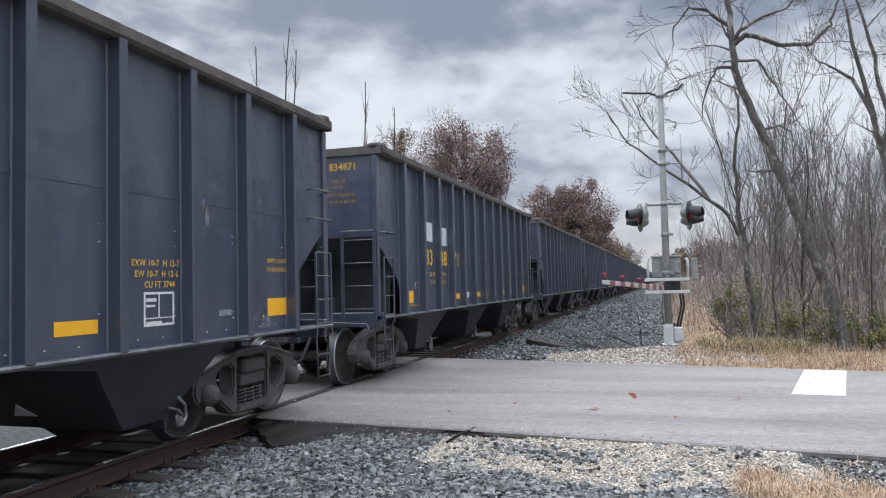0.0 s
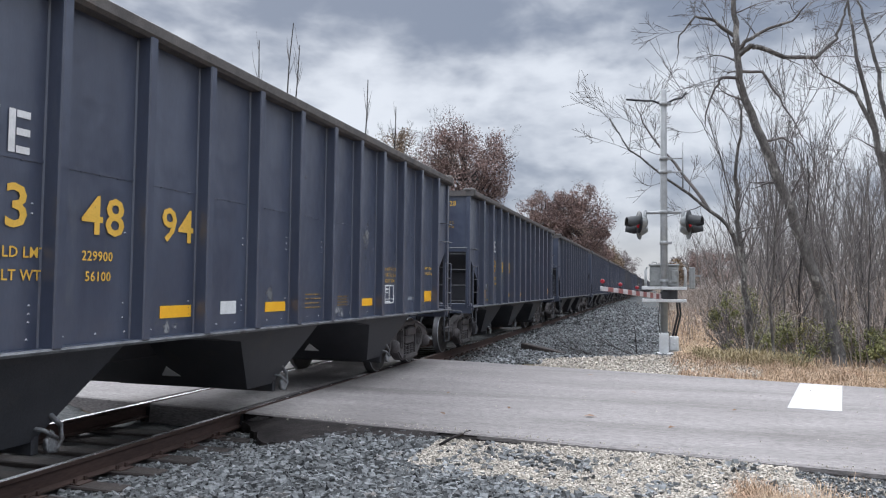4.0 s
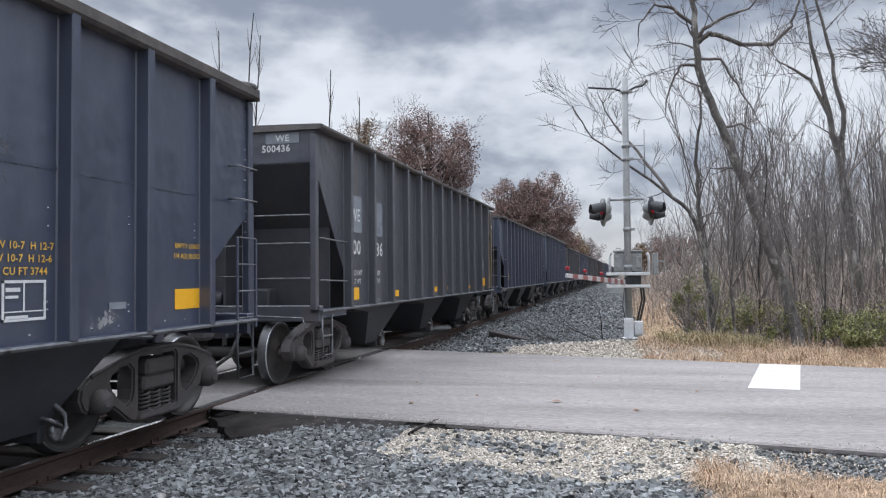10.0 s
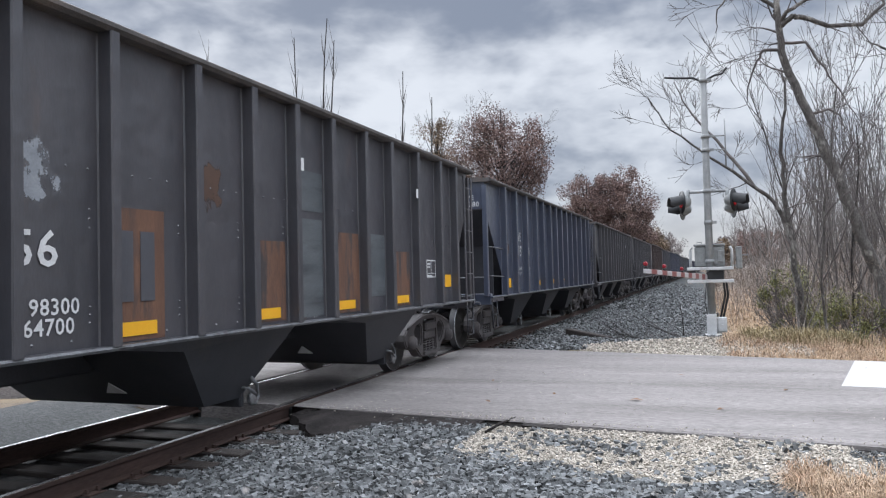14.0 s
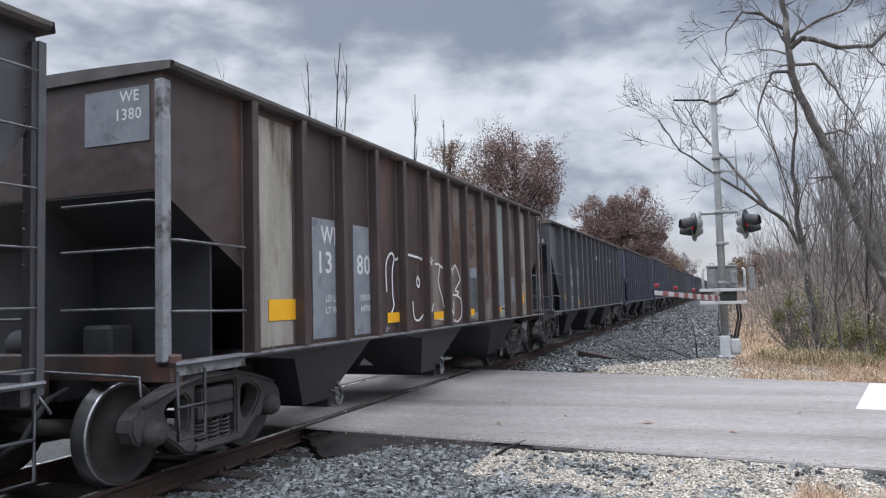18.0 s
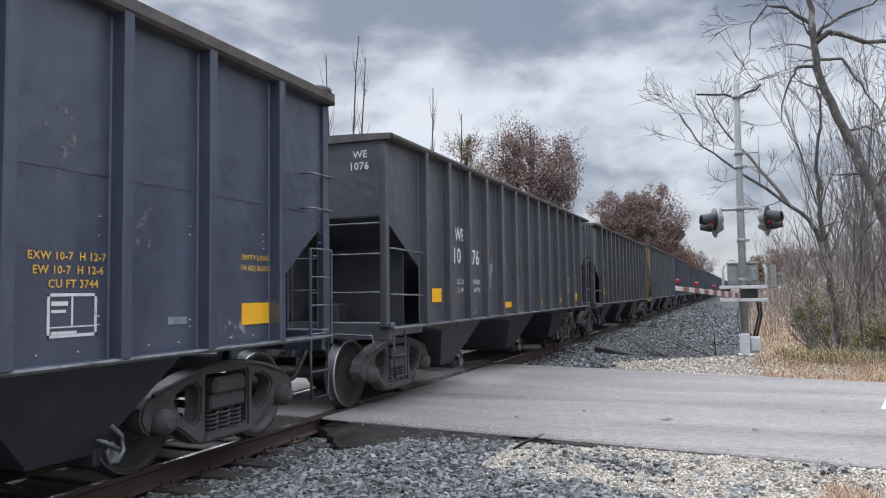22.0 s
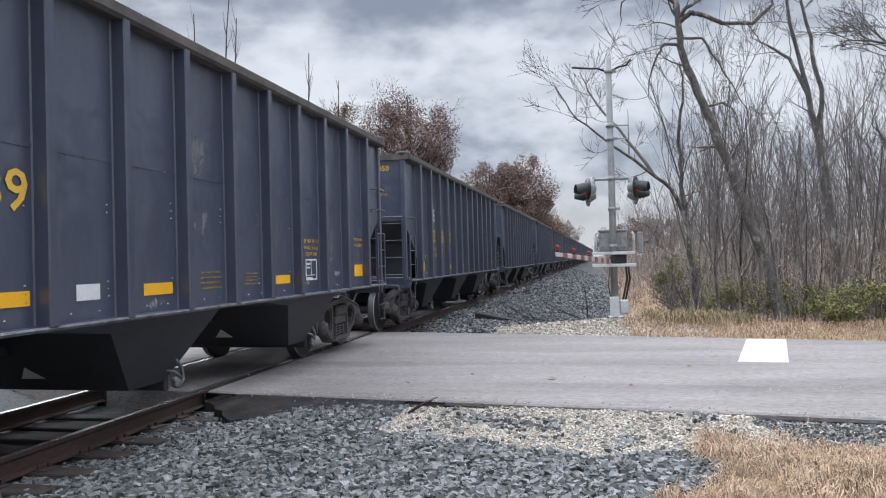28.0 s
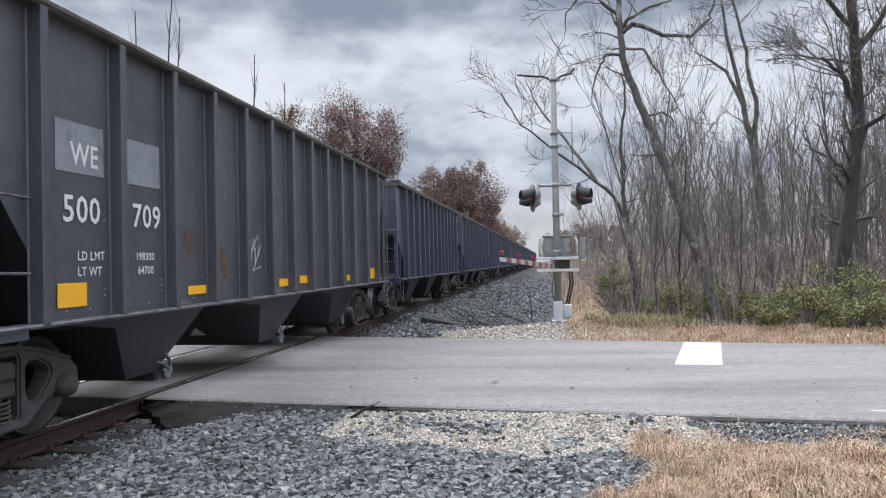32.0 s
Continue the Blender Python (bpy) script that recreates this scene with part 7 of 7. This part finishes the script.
def stones(name, accept, x0, x1, y0, y1, count, size, mat, label, flat=0.7, lift=0.0, level=None):
    """Angular stones: jittered boxes."""
    cube = np.array([(-1, -1, -1), (1, -1, -1), (1, 1, -1), (-1, 1, -1), (-1, -1, 1), (1, -1, 1), (1, 1, 1), (-1, 1, 1)], float)
    quads = np.array([(0, 3, 2, 1), (4, 5, 6, 7), (0, 1, 5, 4), (1, 2, 6, 5), (2, 3, 7, 6), (3, 0, 4, 7)])
    vs, fs, k, tries, limit = [], [], 0, 0, 4 * count
    while k < count:
        x, y = rs.uniform(x0, x1), rs.uniform(y0, y1)
        tries += 1
        if tries > limit:
            break
        if not accept(x, y):
            continue
        s = size * rs.uniform(0.55, 1.35)
        v = cube * (1 + rs.uniform(-0.36, 0.16, (8, 1))) * np.array([1, rs.uniform(0.6, 0.95), flat * rs.uniform(0.55, 0.95)]) * s / 2
        a, b = rs.uniform(0, 6.28), rs.normal(0, 0.75)
        ca, sa, cb, sb = math.cos(a), math.sin(a), math.cos(b), math.sin(b)
        v = v @ np.array([[cb, 0, sb], [0, 1, 0], [-sb, 0, cb]]).T @ np.array([[ca, -sa, 0], [sa, ca, 0], [0, 0, 1]]).T
        vs.append(v + (x, y, (land(x, y) + lift if level is None else level) + s * rs.uniform(0.02, 0.42)))
        fs.append(quads + 8 * k)
        k += 1
    return cloud_mesh(name, np.concatenate(vs), np.concatenate(fs), mat, label, "gravel")


def bare(x, y):
    """Stones lie between the ties and beyond their ends."""
    d = abs(x - xc(y))
    return d > 1.36 or (d > 0.86 and 0.15 < (y + 8.0) % 0.52 < 0.37) or (d > 0.98 and rs.rand() < 0.30)


def rare(x, y):
    return rs.rand() < 0.05 + 0.35 * smooth(0.15, 0.5, wobble(x, y, 1.9))


stones("ballast_stones", lambda x, y: on_ballast(x, y) and bare(x, y) and (not on_chips(x, y) or rare(x, y)) and x < 0.9 + 0.5 * wobble(x, y, 2), XC + 0.8, 1.6, 4.0, 8.0, 30000, 0.052, STONE, "sharp grey ballast stones near the rails", 0.95, lift=0.010)
stones("ballast_stones", lambda x, y: on_ballast(x, y) and bare(x, y), XC + 0.8, 1.0, -3.0, 4.0, 12000, 0.066, STONE, "sharp grey ballast stones behind the viewpoint", 0.95, lift=0.010)
stones("ballast_stones", lambda x, y: on_ballast(x, y) and not on_chips(x, y) and bare(x, y), XC - 3.0, 0.6, 14.6, 34, 32000, 0.068, STONE, "grey ballast stones on the sloping bank", lift=0.012)
stones("ballast_stones", lambda x, y: on_ballast(x, y) and bare(x, y), XC + 1.2, 0.6, 34, 95, 18000, 0.13, STONE, "grey ballast stones farther down the bank", lift=0.02)
stones("gravel_chips", lambda x, y: on_chips(x, y) or (y < NEAR_EDGE(x) and on_chips(x + 0.25 * wobble(x, y, 4), y + 0.35) and rs.rand() < 0.4), -2.6, 2.2, 5.3, 7.9, 16000, 0.026, PEBBLE, "pale limestone chips scattered by the road", lift=0.024)
stones("gravel_chips", on_chips, -3.0, 2.2, 14.4, 17.8, 3500, 0.05, PEBBLE, "pale chips on the signal pad", lift=0.024)
stones("loose_stones", lambda x, y: on_ballast(x, y) and y > 5.6 and y < NEAR_EDGE(x) - 0.05 and x > 0.2, 0.2, 7, 4.5, 7.6, 9000, 0.026, STONE, "loose grey stones along the road edge", lift=0.015)
stones("gravel_chips", lambda x, y: on_ballast(x, y) and NEAR_EDGE(x) - 1.3 < y < NEAR_EDGE(x) - 0.05, 0.6, 7, 5.2, 7.6, 3500, 0.020, PEBBLE, "pale grit strewn along the road edge", lift=0.018)


stones("gravel_chips", lambda x, y: abs(y - NEAR_EDGE(x) - 0.10) < 0.09 + 0.10 * rs.rand() ** 3, -4.6, 7.0, 6.5, 8.5, 1500, 0.011, PEBBLE, "pale grit lying along the edge of the asphalt", level=-0.004)
stones("gravel_chips", lambda x, y: rs.rand() < 0.5 + 0.5 * wobble(x, y, 1.2), -5.0, 7.0, 7.6, 13.5, 260, 0.012, PEBBLE, "scattered grit on the asphalt", level=-0.005)


def blades(name, accept, x0, x1, y0, y1, count, height, mat, label, lean=0.9, width=0.006, lying=0.0):
    vs, fs, k = [], [], 0
    tries = 0
    while k < count and tries < count * 4:
        tries += 1
        x, y = rs.uniform(x0, x1), rs.uniform(y0, y1)
        if not accept(x, y):
            continue
        clump = 0.5 + 0.5 * wobble(x, y, 1.3)
        if rs.rand() > 0.25 + clump:
            continue
        h = height * rs.uniform(0.4, 1.2) * (0.6 + 0.7 * clump)
        a, l = rs.uniform(0, 6.28), lean * rs.uniform(0.2, 1.3)
        dx, dy = math.cos(a), math.sin(a)
        wx, wy = -dy * width, dx * width
        z = land(x, y) + 0.02
        p1 = (x + dx * h * l * 0.35, y + dy * h * l * 0.35, z + h * 0.62)
        p2 = (x + dx * h * l, y + dy * h * l, z + h * (0.95 - 0.45 * min(l, 1.3)))
        if rs.rand() < lying:
            a = 7.5 * wobble(x, y, 0.9) + rs.normal(0, 1.3)
            dx, dy, h = math.cos(a), math.sin(a), h * 1.5
            wx, wy = -dy * width, dx * width
            rise = 0.14 * clump ** 1.5 + 0.015
            p1 = (x + dx * h * 0.5, y + dy * h * 0.5, z + rise * rs.uniform(0.6, 1.4))
            p2 = (x + dx * h, y + dy * h, z + 0.3 * rise)
        vs += [(x - wx, y - wy, z - 0.03), (x + wx, y + wy, z - 0.03), (p1[0] + wx, p1[1] + wy, p1[2]), (p1[0] - wx, p1[1] - wy, p1[2]), p2]
        fs += [(5 * k, 5 * k + 1, 5 * k + 2, 5 * k + 3), (5 * k + 3, 5 * k + 2, 5 * k + 4)]
        k += 1
    return cloud_mesh(name, vs, fs, mat, label, "grass")


blades("dry_grass", lambda x, y: on_straw(x, y) or (0.6 < x < 7 and y < NEAR_EDGE(x) - 0.2 and wobble(x, y, 2.7) > 0.1 and rs.rand() < 0.12), 0.1, 6.5, 3.6, 7.2, 66000, 0.15, STRAW, "flattened tufts of dry straw grass", 1.5, 0.0022, 0.74)
blades("dry_grass", lambda x, y: on_straw(x, y) and wobble(x, y, 3.1) > 0.12, 0.1, 6.0, 3.8, 7.2, 16000, 0.21, STRAW, "ragged tussocks of pale dry grass", 1.1, 0.0028, 0.25)
blades("dry_grass", on_straw, 0.0, 7.0, -4.0, 3.6, 14000, 0.14, STRAW, "flattened dry grass behind the viewpoint", 1.5, 0.004, 0.86)
blades("dry_grass", on_straw, 0.2, 22, 10, 19.5, 40000, 0.20, STRAW, "dry grass along the far road edge", 1.3, 0.0042, 0.5)
blades("tall_dry_grass", lambda x, y: 0.75 + 0.04 * (y - 17) + 0.3 * wobble(x, y, 0.8) < x < 3.0 + 0.5 * wobble(x, y, 1.7) and y > FAR_EDGE(x) + 3.0 + 0.8 * wobble(x, y, 0.7) and wobble(x, y, 2.4) > -0.25, 0.6, 3.6, 16.6, 25, 8500, 0.42, OLIVEGRASS, "rank olive grass heaped before the woods", 1.3, 0.0045, 0.35)
blades("dry_grass", lambda x, y: x > XC + 6.4 + 0.5 * wobble(x, y, 0.6), 0.2, 4.5, 19, 75, 11000, 0.30, STRAW, "rank dry grass at the foot of the bank", 1.5, 0.009, 0.8)
blades("tall_dry_grass", lambda x, y: x > 0.6 + 0.02 * (y - 17) and y > FAR_EDGE(x) + 2.2, 0.5, 20, 13, 40, 9000, 0.28, STRAW, "tall tan grass before the trees", 0.8, 0.006)

rb = random.Random(41)


def shrub(x, y, h, w, mat, seed, count, label, leaf=0.09):
    r = random.Random(seed)
    t = tagged(empty("shrub", pose(x, y, land(x, y))), label, "shrub")
    v, f, heads = leaf_cloud((0, 0, h * 0.5), (w * 1.15, w * 1.15, h * 0.5), count, r, leaf, 16, 1.0)
    limbs = []
    for hd, rad in heads:
        limbs.append(([Vector((0, 0, -0.1)), hd * 0.5, hd], [0.02, 0.014, 0.006], 1))
        grow(hd * 0.6, hd, h * 0.5, 0.01, 1, r, 0.2, (2, 4), 0.3, 0.8, 0.6, limbs, 3)
    mesh_part("trunk", *limbs_mesh(limbs), TWIG, t)
    mesh_part("crown", v, f, mat, t)
    return t


greens = [(3.2, 19.2, 1.15, 0.65), (2.75, 22.3, 1.1, 0.4), (4.6, 17.1, 0.75, 0.5), (5.4, 16.9, 1.05, 0.65), (6.2, 16.7, 1.15, 0.7), (7.0, 16.6, 1.1, 0.7), (1.85, 22.6, 2.2, 0.36), (6.2, 18.0, 0.9, 0.8), (7.3, 18.0, 1.3, 0.9), (8.4, 17.7, 1.1, 0.9), (9.6, 17.6, 1.5, 1.0),
          (3.0, 24.5, 2.2, 0.8), (10.9, 17.3, 1.2, 0.9), (12.4, 17.2, 1.4, 1.0), (5.4, 19.2, 0.8, 0.6), (13.8, 16.9, 1.3, 1.0), (4.5, 19.6, 1.0, 0.6), (6.8, 18.8, 1.6, 0.8), (8.9, 18.9, 1.7, 0.9)]
for i, (x, y, h, w) in enumerate(greens):
    shrub(x, y, h, w, LEAFGREEN, 200 + i, 2600, "leafy green and yellow shrub under the trees", 0.055)
for i in range(46):
    x, y = rb.uniform(1.8, 18), rb.uniform(18.5, 30)
    if y > FAR_EDGE(x) + 3.2:
        shrub(x, y, rb.uniform(1.0, 2.2), rb.uniform(0.6, 1.1), BRUSH, 300 + i, 520, "brown twiggy brush under the trees", 0.05)

# brushwood lying by the signal, an old tie and litter on the road
r = random.Random(9)
limbs = []
for _ in range(34):
    x, y = r.uniform(-1.9, 0.3), r.uniform(18.8, 25)
    grow((x, y, land(x, y) + 0.08), (r.gauss(-0.6, 0.6), r.gauss(0.6, 0.6), 0.12), r.uniform(0.9, 2.6), 0.028, 1, r, 0.0, (2, 4), 0.15, 0.6, 0.5, limbs, 4)
for _ in range(44):
    x, y = r.uniform(-1.9, -0.3), r.uniform(18.9, 26)
    grow((x, y, land(x, y) + 0.10), (r.gauss(0.35, 0.25), r.gauss(-0.8, 0.3), 0.0), r.uniform(0.8, 2.2), 0.024, 1, r, 0.0, (0, 3), 0.10, 0.4, 0.5, limbs, 4)
v, f = limbs_mesh(limbs)
cloud_mesh("brushwood", v, f, BARKDARK, "dead branches lying on the bank by the signal", "branches")
bm = BM()
box(bm, -0.75, 0.75, -0.11, 0.11, 0.0, 0.17, 0.02)
tagged(obj("old_tie", bm, TIEMAT, None, pose(-2.9, 19.3, land(-2.9, 19.3) + 0.0, 0, 5, -38)), "discarded dark wooden tie lying on the ballast", "railway tie")
for i, (x, y, s) in enumerate(((-0.85, 9.29, 0.09), (0.1, 8.9, 0.06), (-1.9, 9.6, 0.05), (-2.6, 8.9, 0.06), (-0.4, 11.6, 0.05), (0.9, 10.4, 0.05), (-3.0, 10.6, 0.05), (2.9, 9.2, 0.05), (-1.2, 13.6, 0.06), (1.8, 14.4, 0.05))):
    bm = BM()
    v = [bm.verts.new(p) for p in ((-s, 0, 0.0), (-0.2 * s, -0.5 * s, 0.25 * s), (s, 0, 0.1 * s), (0, 0.5 * s, 0.3 * s), (0, 0, 0.02))]
    for q in ((0, 1, 4), (1, 2, 4), (2, 3, 4), (3, 0, 4)):
        bm.faces.new([v[k] for k in q])
    tagged(obj("fallen_leaf", bm, DEBRISM, None, pose(x, y, -0.004, 0, 0, 47 * i)), "curled dead brown leaf on the asphalt", "leaf", "leaves on the road")


bm = BM()
v = [bm.verts.new(p) for p in ((-0.09, 0, 0.0), (-0.03, -0.045, 0.022), (0.07, -0.02, 0.012), (0.10, 0.01, 0.03), (0.03, 0.045, 0.03), (0, 0, 0.0))]
for q in ((0, 1, 5), (1, 2, 5), (2, 3, 5), (3, 4, 5), (4, 0, 5)):
    bm.faces.new([v[k] for k in q])
blown_leaf = tagged(obj("blown_leaf", bm, LEAFRUST, None, pose(-0.43, 9.8, 0.10, 70, 30, 60)), "russet dry leaf blown over the road by the train", "leaf")


# ---- what moves: the train, its wheels and a leaf ----
def run(t):
    """How far the train has come by t seconds."""
    return 13.7987 * t + 0.0068 * t * t


def motions():
    times = [2.0 * i for i in range(17)]
    for k, car in train.items():
        walk(car, [(t, on_track(LEAD[k] - run(t))) for t in times])
    walk(blown_leaf, [(0.0, pose(-0.43, 9.8, 0.10, 70, 30, 60)), (0.1, pose(-2.2, 8.8, 0.30, 130, 60, 90)), (0.25, pose(-4.0, 6.6, 0.35, 190, 40, 150)), (0.4, pose(-4.3, 3.0, 0.1, 240, 20, 200)), (0.7, pose(-4.2, 1.0, -0.02, 290, 5, 240)), (32.0, pose(-4.2, 1.0, -0.02, 290, 5, 240))])
    # the wheels roll; those at the same place in their trucks share one set of keys
    keyed = {}
    for car in train.values():
        for truck in (o for o in car.children if o.name.startswith("truck")):
            for wheel in (o for o in truck.children if o.name.startswith("wheelset")):
                side = 1 if wheel.matrix_basis.translation.y > 0 else -1
                if side not in keyed:
                    walk(wheel, [(i / FPS, pose(0, side * BASE / 2, 0.457, math.degrees(run(i / FPS) / 0.457) % 360)) for i in range(32 * FPS + 1)])
                    keyed[side] = wheel.animation_data
                else:
                    wheel.rotation_mode = "QUATERNION"
                    wheel.animation_data_create()
                    wheel.animation_data.action = keyed[side].action
                    wheel.animation_data.action_slot = keyed[side].action_slot


motions()
